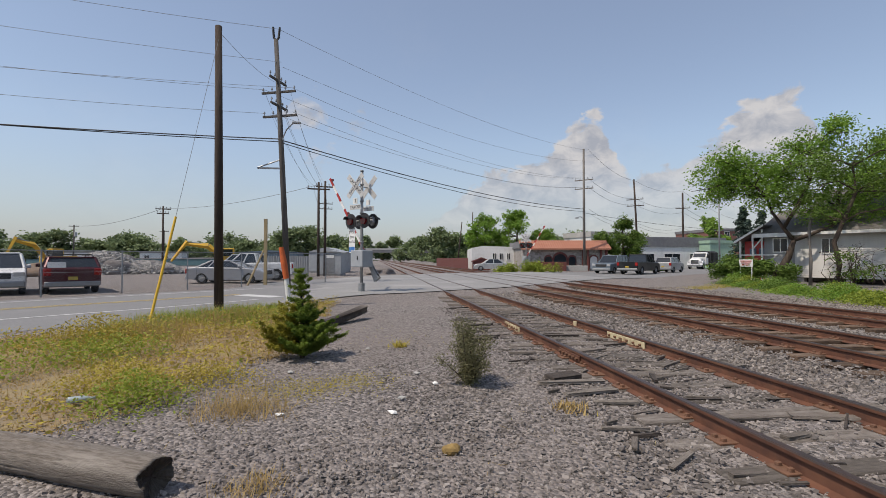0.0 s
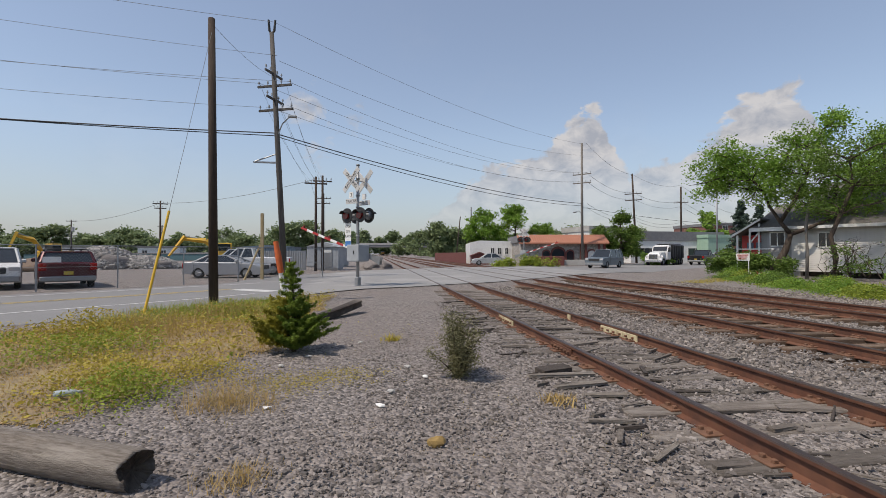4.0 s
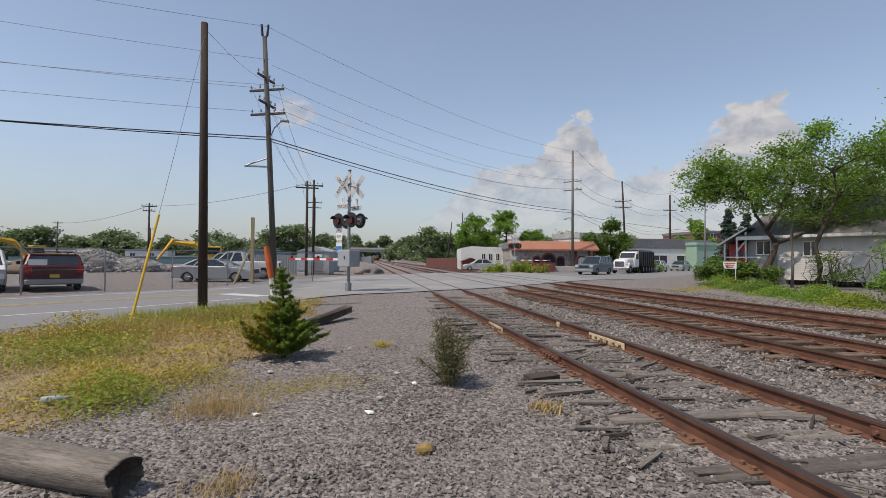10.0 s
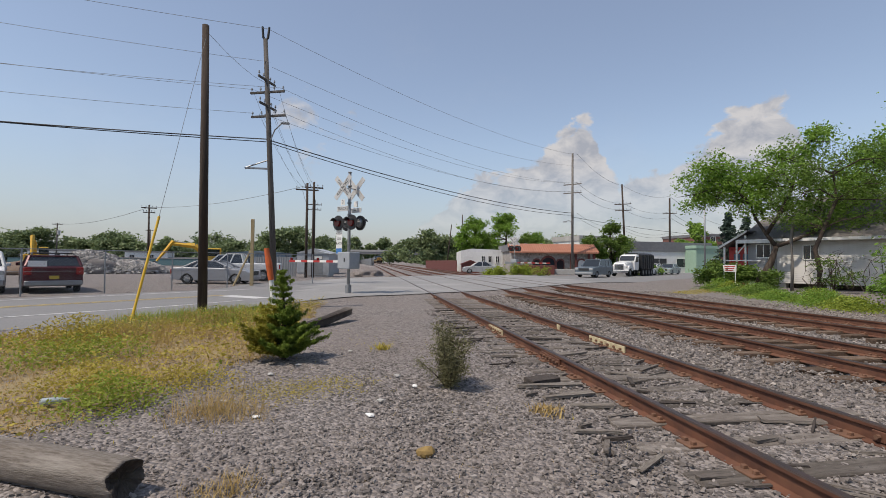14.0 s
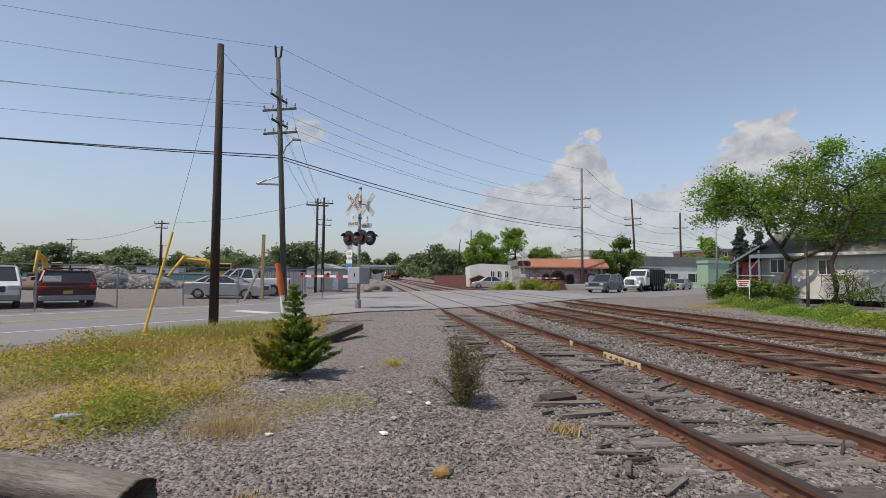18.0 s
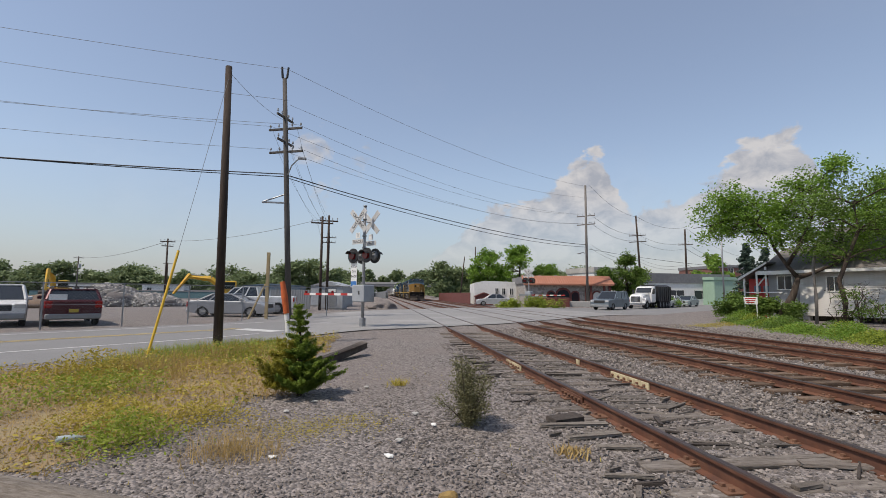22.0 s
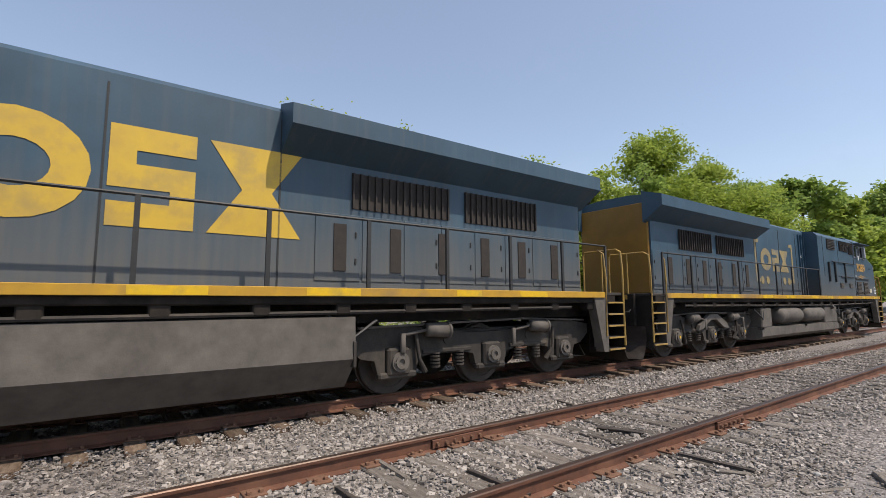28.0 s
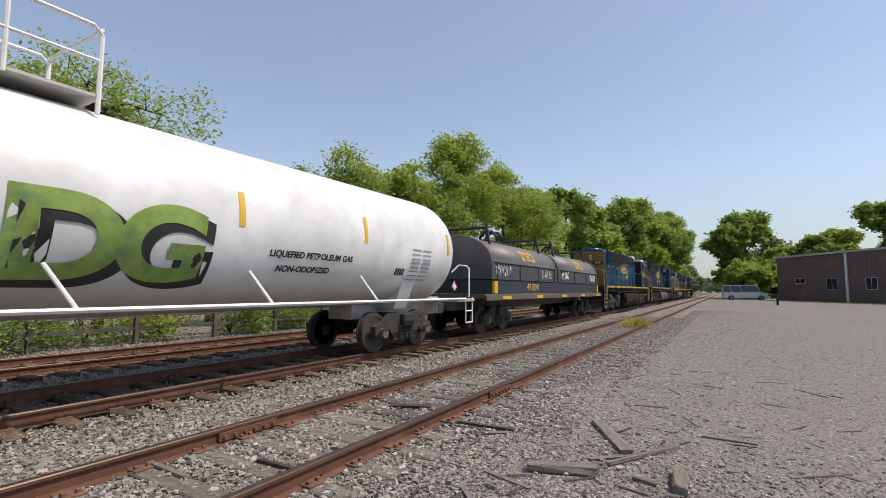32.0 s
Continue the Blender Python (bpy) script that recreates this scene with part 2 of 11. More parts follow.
YELLOW_LINE = mat("yellow_road_paint", (0.55, 0.40, 0.10), (0.42, 0.32, 0.12), 20, 0.7, 0, 0.1, 100)
RAIL = mat("rusty_rail", (0.16, 0.066, 0.038), (0.10, 0.045, 0.03), 7, 0.75, 0.2, 0.3, 90, (0.21, 0.10, 0.06), 1.2, 0.003)
RAILTOP = mat("worn_railhead", (0.10, 0.065, 0.05), (0.075, 0.055, 0.045), 5, 0.45, 0.6, 0.1, 90, (0.13, 0.07, 0.05), 0.8, 0.001)
TIE = mat("weathered_tie", (0.175, 0.15, 0.13), (0.10, 0.086, 0.074), 10, 0.95, 0, 0.7, 30, (0.24, 0.215, 0.19), 2.0, 0.015, "Object", 0.35, 0.3, (1, 6, 6))
TIEBROWN = mat("rust_stained_tie", (0.15, 0.10, 0.07), (0.085, 0.058, 0.042), 10, 0.95, 0, 0.7, 30, (0.21, 0.16, 0.12), 2.0, 0.015, "Object", 0.35, 0.3, (1, 6, 6))
RUSTDUST = mat("rust_plate", (0.20, 0.10, 0.06), (0.13, 0.07, 0.045), 9, 0.9, 0.1, 0.4, 60)
POLE = mat("creosoted_pole", (0.065, 0.046, 0.036), (0.04, 0.03, 0.025), 10, 0.9, 0, 0.6, 30, (0.09, 0.07, 0.055), 1.0, 0.01, "Object", 0, 0.3, (6, 6, 0.5))
GREYPOLE = mat("weathered_pole", (0.10, 0.092, 0.085), (0.065, 0.06, 0.056), 10, 0.9, 0, 0.5, 30, (0.145, 0.132, 0.122), 1.0, 0.01, "Object", 0, 0.3, (6, 6, 0.5))
PALEPOLE = mat("sun_bleached_pole", (0.19, 0.175, 0.16), (0.12, 0.11, 0.10), 10, 0.9, 0, 0.5, 30, (0.25, 0.23, 0.21), 1.0, 0.01, "Object", 0, 0.3, (6, 6, 0.5))
TIMBER = mat("pale_timber", (0.42, 0.33, 0.19), (0.33, 0.25, 0.14), 8, 0.85, 0, 0.4, 40, None, 1, 0.005, "Object", 0, 0.3, (8, 8, 0.6))
DRIFT = mat("grey_weathered_wood", (0.255, 0.225, 0.195), (0.13, 0.11, 0.092), 11, 0.95, 0, 0.8, 26, (0.31, 0.28, 0.245), 1.5, 0.012, "Object", 0, 0.3, (1, 9, 9))
DARKWOOD = mat("rotten_wood", (0.07, 0.055, 0.045), (0.04, 0.033, 0.03), 12, 0.95, 0, 0.8, 40, (0.14, 0.12, 0.1), 2.0, 0.015)
STEEL = mat("galvanised_steel", (0.30, 0.31, 0.32), (0.24, 0.25, 0.26), 8, 0.5, 0.5, 0.05, 60, (0.3, 0.3, 0.3), 2)
GREYPAINT = mat("grey_paint", (0.36, 0.38, 0.40), (0.31, 0.33, 0.35), 4, 0.6, 0.1, 0.05, 60, (0.27, 0.28, 0.29), 1)
BLACK = mat("black_paint", (0.02, 0.02, 0.021), (0.028, 0.028, 0.028), 6, 0.6, 0, 0.05, 60)
WIRE = mat("dark_cable", (0.03, 0.03, 0.032), None, 6, 0.7, 0, 0)
THINWIRE = mat("weathered_cable", (0.20, 0.21, 0.22), None, 6, 0.7, 0, 0)
WHITE = mat("white_paint", (0.78, 0.78, 0.76), (0.7, 0.7, 0.68), 5, 0.55, 0, 0.05, 60, (0.6, 0.59, 0.56), 1.2)
RED = mat("red_paint", (0.45, 0.03, 0.025), (0.36, 0.03, 0.025), 5, 0.5, 0, 0.05, 60)
ORANGE = mat("orange_wrap", (0.62, 0.13, 0.03), (0.5, 0.1, 0.03), 9, 0.7, 0, 0.4, 20)
YELLOW = mat("yellow_plastic", (0.70, 0.43, 0.025), (0.62, 0.38, 0.03), 5, 0.5, 0, 0.05, 50)
RUBBER = mat("tyre_rubber", (0.018, 0.018, 0.018), (0.03, 0.029, 0.028), 20, 0.9, 0, 0.2, 60)
GLASS = glassy("dark_window_glass")
CHROME = mat("bright_metal", (0.6, 0.6, 0.62), None, 5, 0.25, 0.9, 0)
LEAF = leafy("broad_leaves", (0.088, 0.18, 0.022), (0.26, 0.42, 0.07), 0.36)
LEAF2 = leafy("dark_leaves", (0.085, 0.175, 0.03), (0.25, 0.39, 0.075), 0.35)
LEAF3 = leafy("bright_leaves", (0.12, 0.22, 0.035), (0.32, 0.47, 0.095), 0.4)
DARKBUSH = leafy("dense_and_shaded_leaves", (0.05, 0.10, 0.02), (0.17, 0.26, 0.05), 0.3)
NEEDLE = leafy("conifer_needles", (0.13, 0.145, 0.02), (0.46, 0.40, 0.06), 0.35)
SPRUCE = leafy("spruce_needles", (0.035, 0.06, 0.045), (0.10, 0.145, 0.11), 0.1)
SHRUB = leafy("dry_shrub_leaves", (0.09, 0.092, 0.045), (0.22, 0.205, 0.105), 0.2)
# two leaf colours brightened to carry the sunlight on the southern trees
SUNLEAF = leafy("sunlight_tinted_leaves", (0.20, 0.28, 0.045), (0.44, 0.52, 0.11), 0.5)
SUNLEAF2 = leafy("sunlight_tinted_green_leaves", (0.15, 0.235, 0.05), (0.35, 0.45, 0.11), 0.5)
# distance haze is put into the paler leaf colour of the far woods
HAZELEAF = leafy("haze_paled_leaves", (0.105, 0.15, 0.07), (0.24, 0.30, 0.14), 0.25)
GRASS = leafy("green_grass", (0.27, 0.22, 0.04), (0.53, 0.435, 0.085), 0.33)
DRYGRASS = leafy("dry_yellow_grass", (0.29, 0.20, 0.085), (0.54, 0.39, 0.16), 0.3)
BARK = mat("bark", (0.085, 0.062, 0.048), (0.05, 0.037, 0.03), 12, 0.95, 0, 0.9, 18, (0.12, 0.1, 0.08), 1.5, 0.02, "Object", 0, 0.3, (4, 4, 0.8))


# ---- building helpers ----
def part(name, bm, material, parent, label="", smooth=False):
    """One mesh object under a thing or a part."""
    me = bpy.data.meshes.new(name)
    bm.normal_update()
    bm.to_mesh(me)
    bm.free()
    return piece(name, me, material, parent, label, smooth)


def piece(name, me, material, parent, label="", smooth=False):
    if not me.materials:
        me.materials.append(material)
    if smooth:
        for f in me.polygons:
            f.use_smooth = True
    ob = new(name, me)
    ob.parent = parent
    if label:
        ob["label"] = label
    return ob


def thing(name, label, category, at=(0, 0, 0), turn=0.0, group="", kind=""):
    ob = new(name)
    ob.empty_display_size = 0.2
    ob.matrix_basis = pose(*at, 0, 0, turn)
    return tagged(ob, label, category, group, kind)


def lone(name, bm, material, label, category, at=(0, 0, 0), turn=0.0, group="", kind="", smooth=False):
    ob = part(name, bm, material, None, "", smooth)
    ob.matrix_basis = pose(*at, 0, 0, turn)
    return tagged(ob, label, category, group, kind)


def B():
    return bmesh.new()


def box(bm, x0, x1, y0, y1, z0, z1, bev=0.0, seg=1):
    r = bmesh.ops.create_cube(bm, size=1.0)
    vs = r["verts"]
    for v in vs:
        v.co = Vector((x0 if v.co.x < 0 else x1, y0 if v.co.y < 0 else y1, z0 if v.co.z < 0 else z1))
    if bev:
        es = list({e for v in vs for e in v.link_edges})
        bmesh.ops.bevel(bm, geom=es, offset=bev, segments=seg, affect="EDGES", profile=0.5)
    return bm


def rod(bm, a, b, r0, r1=None, n=10, caps=True):
    """A round bar from a to b."""
    a, b = Vector(a), Vector(b)
    r1 = r0 if r1 is None else r1
    q = (b - a).to_track_quat("Z", "Y")
    rings = []
    for p, r in ((a, r0), (b, r1)):
        rings.append([bm.verts.new(p + q @ Vector((r * math.cos(2 * math.pi * k / n), r * math.sin(2 * math.pi * k / n), 0))) for k in range(n)])
    for k in range(n):
        bm.faces.new((rings[0][k], rings[0][(k + 1) % n], rings[1][(k + 1) % n], rings[1][k]))
    if caps:
        bm.faces.new(rings[0][::-1])
        bm.faces.new(rings[1])
    return bm


def tube(bm, pts, r, n=6):
    """A bent pipe along points; r one radius or one a point."""
    pts = [Vector(p) for p in pts]
    rr = r if isinstance(r, (list, tuple)) else [r] * len(pts)
    rings = []
    for k, p in enumerate(pts):
        d = (pts[min(k + 1, len(pts) - 1)] - pts[max(k - 1, 0)]).normalized()
        q = d.to_track_quat("Z", "Y")
        rings.append([bm.verts.new(p + q @ Vector((rr[k] * math.cos(2 * math.pi * j / n), rr[k] * math.sin(2 * math.pi * j / n), 0))) for j in range(n)])
    for a, b in zip(rings, rings[1:]):
        for j in range(n):
            bm.faces.new((a[j], a[(j + 1) % n], b[(j + 1) % n], b[j]))
    bm.faces.new(rings[0][::-1])
    bm.faces.new(rings[-1])
    return bm


def prism(bm, outline, axis, lo, hi):
    """An outline (pairs) drawn out along an axis: for x the pairs are (y, z), for y (x, z), for z (x, y)."""
    def at(p, v):
        return (v, *p) if axis == "x" else (p[0], v, p[1]) if axis == "y" else (*p, v)
    a = [bm.verts.new(at(p, lo)) for p in outline]
    b = [bm.verts.new(at(p, hi)) for p in outline]
    n = len(outline)
    fs = [bm.faces.new((a[k], a[(k + 1) % n], b[(k + 1) % n], b[k])) for k in range(n)]
    fs += [bm.faces.new(a[::-1]), bm.faces.new(b)]
    bmesh.ops.recalc_face_normals(bm, faces=fs)
    return bm


def disc(bm, centre, axis, r, depth, n=20, hole=0.0):
    """A round plate or ring with its axis along x, y or z."""
    c = Vector(centre)
    e = {"x": (Vector((0, 1, 0)), Vector((0, 0, 1)), Vector((1, 0, 0))), "y": (Vector((0, 0, 1)), Vector((1, 0, 0)), Vector((0, 1, 0))), "z": (Vector((1, 0, 0)), Vector((0, 1, 0)), Vector((0, 0, 1)))}[axis]
    def ring(rad, off):
        return [bm.verts.new(c + e[0] * rad * math.cos(2 * math.pi * k / n) + e[1] * rad * math.sin(2 * math.pi * k / n) + e[2] * off) for k in range(n)]
    a, b = ring(r, -depth / 2), ring(r, depth / 2)
    for k in range(n):
        bm.faces.new((a[k], a[(k + 1) % n], b[(k + 1) % n], b[k]))
    if hole:
        ai, bi = ring(hole, -depth / 2), ring(hole, depth / 2)
        for k in range(n):
            j = (k + 1) % n
            bm.faces.new((ai[j], ai[k], bi[k], bi[j]))
            bm.faces.new((a[j], a[k], ai[k], ai[j]))
            bm.faces.new((b[k], b[j], bi[j], bi[k]))
    else:
        bm.faces.new(a[::-1])
        bm.faces.new(b)
    return bm


def mesh_of(name, verts, faces):
    me = bpy.data.meshes.new(name)
    me.from_pydata(verts, [], faces)
    me.update()
    return me


def lettering(name, words, height, material, parent, m, depth=0.004, bold=0.0, width=1.0, label=""):
    """Raised letters in the built-in font, in the plane of m (x to the right, y up)."""
    cu = bpy.data.curves.new(name, "FONT")
    cu.body, cu.size, cu.extrude, cu.align_x, cu.align_y, cu.offset = words, height / 0.7, depth, "CENTER", "CENTER", bold
    ob = bpy.data.objects.new(name, cu)
    me = bpy.data.meshes.new_from_object(ob)
    bpy.data.objects.remove(ob)
    for v in me.vertices:
        v.co.x *= width
    me.transform(m)
    return piece(name, me, material, parent, label)


# ---- ground, road, tracks ----
TRACK_X = (0.0, 3.95, 7.85)
ROAD_U, ROAD_N = Vector((0.707, 0.707, 0)), Vector((-0.707, 0.707, 0))
RAIL_TOP = 0.17


def road_height(x, y):
    """The road climbs to the railheads where it crosses the three tracks."""
    d = max(-3.2 - x, x - 11.5, 0.0)
    k = min(d / 7.0, 1.0)
    return 0.018 + 0.135 * (1 - k * k * (3 - 2 * k))


def sheet(name, xs, ys, z_at, material, label, category, kind="structure"):
    verts = [(x, y, z_at(x, y)) for y in ys for x in xs]
    nx = len(xs)
    faces = [(j * nx + i, j * nx + i + 1, (j + 1) * nx + i + 1, (j + 1) * nx + i) for j in range(len(ys) - 1) for i in range(nx - 1)]
    ob = piece(name, mesh_of(name, verts, faces), material, None, "", True)
    return tagged(ob, label, category, "", kind)


def knots(u, table):
    for (a, va), (b, vb) in zip(table, table[1:]):
        if u <= b:
            f = max(0.0, (u - a) / (b - a))
            return va + (vb - va) * f * f * (3 - 2 * f)
    return table[-1][1]


NEAR_EDGE = [(-60, 14.3), (4, 14.3), (8.5, 14.7), (12, 13.7), (16.5, 12.8), (25, 12.6), (40, 10.8), (60, 9.0), (260, 6.0)]
FAR_EDGE = [(-60, 24.2), (8, 24.2), (15, 29.0), (33, 29.0), (42, 25.0), (54, 21.5), (260, 12.0)]


def ground_height(x, y):
    if abs(x) > 40 or abs(y) > 60:
        return 0.0
    z = 0.02 * noise.noise(Vector((x * 0.8, y * 0.8, 0))) + 0.015 * noise.noise(Vector((x * 2.5, y * 2.5, 3))) - (0.055 if 2.2 < x < 9.6 else 0.0)
    u, w = (x + y) * 0.707, (y - x) * 0.707
    if -30 < u < 60:
        # the gravel is banked up against the road
        edge, past = knots(u, NEAR_EDGE), knots(u, FAR_EDGE)
        bank = road_height(x, y) - 0.022
        gap = max(edge - w, w - past)
        if gap < -0.9:
            return bank - 0.06
        if gap < 1.8:
            f = min(1.0, max(0.0, 1 - gap / 1.8))
            return z * (1 - f) + bank * f * f
    return z


steps = [-3000, -1500, -700, -300, -150, -80, -45] + [-40 + 0.5 * k for k in range(141)] + [36, 45, 80, 150, 300, 700, 1500, 3000]
steps_y = [-3000, -1500, -700, -300, -150, -80] + [-60 + 0.5 * k for k in range(241)] + [80, 150, 300, 700, 1500, 3000]
sheet("ground", steps, steps_y, ground_height, GRAVEL, "grey crushed stone and cinder ground beside the railway", "ground")


def strip(u0, u1, w0, w1, lift, nu=60, nw=4):
    """A flat strip along the road, following its rise."""
    verts, faces = [], []
    for i in range(nu + 1):
        for j in range(nw + 1):
            p = ROAD_U * (u0 + (u1 - u0) * i / nu) + ROAD_N * (w0 + (w1 - w0) * j / nw)
            verts.append((p.x, p.y, road_height(p.x, p.y) + lift))
    for i in range(nu):
        for j in range(nw):
            a = i * (nw + 1) + j
            faces.append((a, a + nw + 1, a + nw + 2, a + 1))
    return verts, faces


def road_piece(name, u0, u1, w0, w1, lift, material, label, category, nu=60, parent=None):
    ob = piece(name, mesh_of(name, *strip(u0, u1, w0, w1, lift, nu)), material, parent)
    if parent:
        return ob
    return tagged(ob, label, category, "", "structure")


def wide_road():
    """The carriageway: a plain two-lane road from the west, widening over the crossing and beyond it."""
    verts, faces, nw = [], [], 10
    us = [-60 + k for k in range(321)]
    for u in us:
        a, b = knots(u, NEAR_EDGE), knots(u, FAR_EDGE)
        for j in range(nw + 1):
            p = ROAD_U * u + ROAD_N * (a + (b - a) * j / nw)
            verts.append((p.x, p.y, road_height(p.x, p.y) - (0.016 if j in (0, nw) and road_height(p.x, p.y) < 0.03 else 0.0)))
    for i in range(len(us) - 1):
        for j in range(nw):
            k = i * (nw + 1) + j
            faces.append((k, k + nw + 1, k + nw + 2, k + 1))
    return verts, faces


me = mesh_of("road", *wide_road())
me.materials.append(ASPHALT)
me.materials.append(CROSSING)
for f in me.polygons:
    if -6.5 < f.center.x < 13.5:
        f.material_index = 1
road = tagged(piece("road", me, ASPHALT, None, "", True), "grey asphalt road crossing the tracks at a slant", "road", "", "structure")
road_piece("edge_line", -60, 6, 16.85, 16.98, 0.006, WHITE_LINE, "", "", 60, road)
road_piece("edge_line", -60, 10, 22.9, 23.03, 0.006, WHITE_LINE, "", "", 60, road)
road_piece("centre_line", -60, 7, 19.85, 19.96, 0.006, YELLOW_LINE, "", "", 60, road)
road_piece("centre_line", -60, 7, 20.12, 20.23, 0.006, YELLOW_LINE, "", "", 60, road)
road_piece("stop_bar", 6.6, 7.2, 17.1, 19.7, 0.007, WHITE_LINE, "", "", 4, road)


def rail_outline():
    return [(-0.07, 0.0), (0.07, 0.0), (0.07, 0.012), (0.012, 0.03), (0.01, 0.125), (0.034, 0.135), (0.036, 0.16), (0.028, 0.17), (-0.028, 0.17), (-0.036, 0.16), (-0.034, 0.135), (-0.01, 0.125), (-0.012, 0.03), (-0.07, 0.012)]


def rail_mesh(y0, y1):
    bm = B()
    prism(bm, rail_outline(), "y", y0, y1)
    me = bpy.data.meshes.new("rail")
    bm.to_mesh(me)
    bm.free()
    me.materials.append(RAIL)
    me.materials.append(RAILTOP)
    for f in me.polygons:
        if f.normal.z > 0.5 and f.center.z > 0.15:
            f.material_index = 1
    return me


RAIL_ME = rail_mesh(-400, 900)
bm = B()
box(bm, -1.3, 1.3, -0.11, 0.11, -0.12, 0.012, 0.012)
TIE_ME = bpy.data.meshes.new("tie")
bm.to_mesh(TIE_ME)
bm.free()
TIE_ME.materials.append(TIE)
TIE_BROWN_ME = TIE_ME.copy()
TIE_BROWN_ME.materials[0] = TIEBROWN
bm = B()
box(bm, -0.16, 0.16, -0.09, 0.09, 0.0, 0.018, 0.004)
for sx in (-0.1, 0.1):
    for sy in (-0.05, 0.05):
        box(bm, sx - 0.018, sx + 0.018, sy - 0.018, sy + 0.018, 0.0, 0.045, 0.004)
PLATE_ME = bpy.data.meshes.new("tie_plate")
bm.to_mesh(PLATE_ME)
bm.free()
PLATE_ME.materials.append(RUSTDUST)


def track(cx, label, lift, rusty):
    tr = thing("railway_track", label, "railway track", (cx, 0, 0), 0, "parallel railway tracks", "structure")
    rng = random.Random(int(cx * 10) + 5)
    for side in (-0.75, 0.75):
        r = piece("rail", RAIL_ME, RAIL, tr)
        r.location = (side, 0, 0)
    y = -30.0
    while y < 45:
        on_road = 12.4 < (y - cx) * 0.707 < 26
        if not on_road:
            t = piece("tie", TIE_BROWN_ME if rusty else TIE_ME, TIEBROWN if rusty else TIE, tr)
            sunk = 0.008 if not rusty and y < -1.5 else 0.0
            t.matrix_basis = pose(rng.uniform(-0.06, 0.06), y, lift - sunk + rng.uniform(-0.012, 0.012), 0, 0, rng.uniform(-1.5, 1.5))
            if -9 < y < 16:
                for side in (-0.75, 0.75):
                    p = piece("tie_plate", PLATE_ME, RUSTDUST, t)
                    p.matrix_basis = pose(side, 0, 0.012)
        y += rng.uniform(0.5, 0.58)
    return tr


track_siding = track(TRACK_X[0], "rusty disused siding with weathered, half-buried wooden ties", 0.013, False)
track_main = track(TRACK_X[1], "main railway track with brown rails on ballast", 0.01, True)
track_far = track(TRACK_X[2], "second main railway track with brown rails on ballast", 0.01, True)


# ---- the train ----
TRAIN_V, TRAIN_T = 21.0, 26.481


def dusty(name, paint, dust, lo=1.3, hi=3.4, most=0.75, rough=0.5, streak=0.35):
    """Paint with road dust that thins out upwards, and faint upright streaks."""
    m = mat(name, paint, tuple(v * 0.82 for v in paint), 1.6, rough, 0.0, 0.06, 30, tuple(v * 1.25 for v in paint), 0.5, 0.004)
    n, l = m.node_tree.nodes, m.node_tree.links
    p = n["Principled BSDF"]
    col = p.inputs["Base Color"].links[0].from_socket
    tc = n.new("ShaderNodeTexCoord")
    sp = n.new("ShaderNodeSeparateXYZ")
    l.new(tc.outputs["Object"], sp.inputs[0])
    r = n.new("ShaderNodeMapRange")
    r.inputs["From Min"].default_value, r.inputs["From Max"].default_value = lo, hi
    r.inputs["To Min"].default_value, r.inputs["To Max"].default_value = most, 0.0
    l.new(sp.outputs[2], r.inputs["Value"])
    mp = n.new("ShaderNodeMapping")
    mp.inputs["Scale"].default_value = (1, 4, 0.25)
    l.new(tc.outputs["Object"], mp.inputs[0])
    ns = n.new("ShaderNodeTexNoise")
    ns.inputs["Scale"].default_value, ns.inputs["Detail"].default_value = 2.0, 5.0
    l.new(mp.outputs[0], ns.inputs["Vector"])
    a = n.new("ShaderNodeMath")
    a.operation = "MULTIPLY_ADD"
    a.inputs[1].default_value, a.use_clamp = streak * 2, True
    sub = n.new("ShaderNodeMath")
    sub.operation = "SUBTRACT"
    sub.inputs[1].default_value = 0.5
    l.new(ns.outputs["Fac"], sub.inputs[0])
    l.new(sub.outputs[0], a.inputs[0])
    l.new(r.outputs[0], a.inputs[2])
    x = n.new("ShaderNodeMixRGB")
    x.inputs[2].default_value = (*dust, 1)
    l.new(a.outputs[0], x.inputs[0])
    l.new(col, x.inputs[1])
    l.new(x.outputs[0], p.inputs["Base Color"])
    return m


BLUE_A = dusty("faded_dark_blue_paint", (0.026, 0.068, 0.108), (0.098, 0.092, 0.083), 1.5, 3.0, 0.85, 0.5, 0.5)
BLUE_B = dusty("worn_blue_grey_paint", (0.036, 0.076, 0.112), (0.135, 0.125, 0.11), 1.5, 3.1, 0.85, 0.5, 0.45)
BLUE_C = dusty("deep_blue_paint", (0.005, 0.038, 0.080), (0.05, 0.056, 0.062), 1.3, 3.0, 0.55, 0.33, 0.6)
BLUE_D = dusty("bright_blue_paint", (0.005, 0.066, 0.135), (0.04, 0.075, 0.10), 1.3, 2.6, 0.5, 0.34, 0.5)
SOOTBLUE = dusty("sooty_blue_paint", (0.03, 0.045, 0.06), (0.05, 0.05, 0.05), 3.0, 4.2, 0.5, 0.5, 0.5)
GOLD = dusty("gold_yellow_paint", (0.25, 0.125, 0.012), (0.16, 0.10, 0.045), 1.4, 3.0, 0.35)
STRIPE = mat("yellow_sill_stripe", (0.54, 0.30, 0.02), (0.42, 0.23, 0.025), 3, 0.5, 0, 0.03, 50, (0.26, 0.16, 0.06), 1.0)
BADGE = mat("yellow_badge_paint", (0.62, 0.40, 0.04), (0.52, 0.33, 0.05), 3, 0.55, 0, 0.03, 50, (0.40, 0.28, 0.08), 1.5)
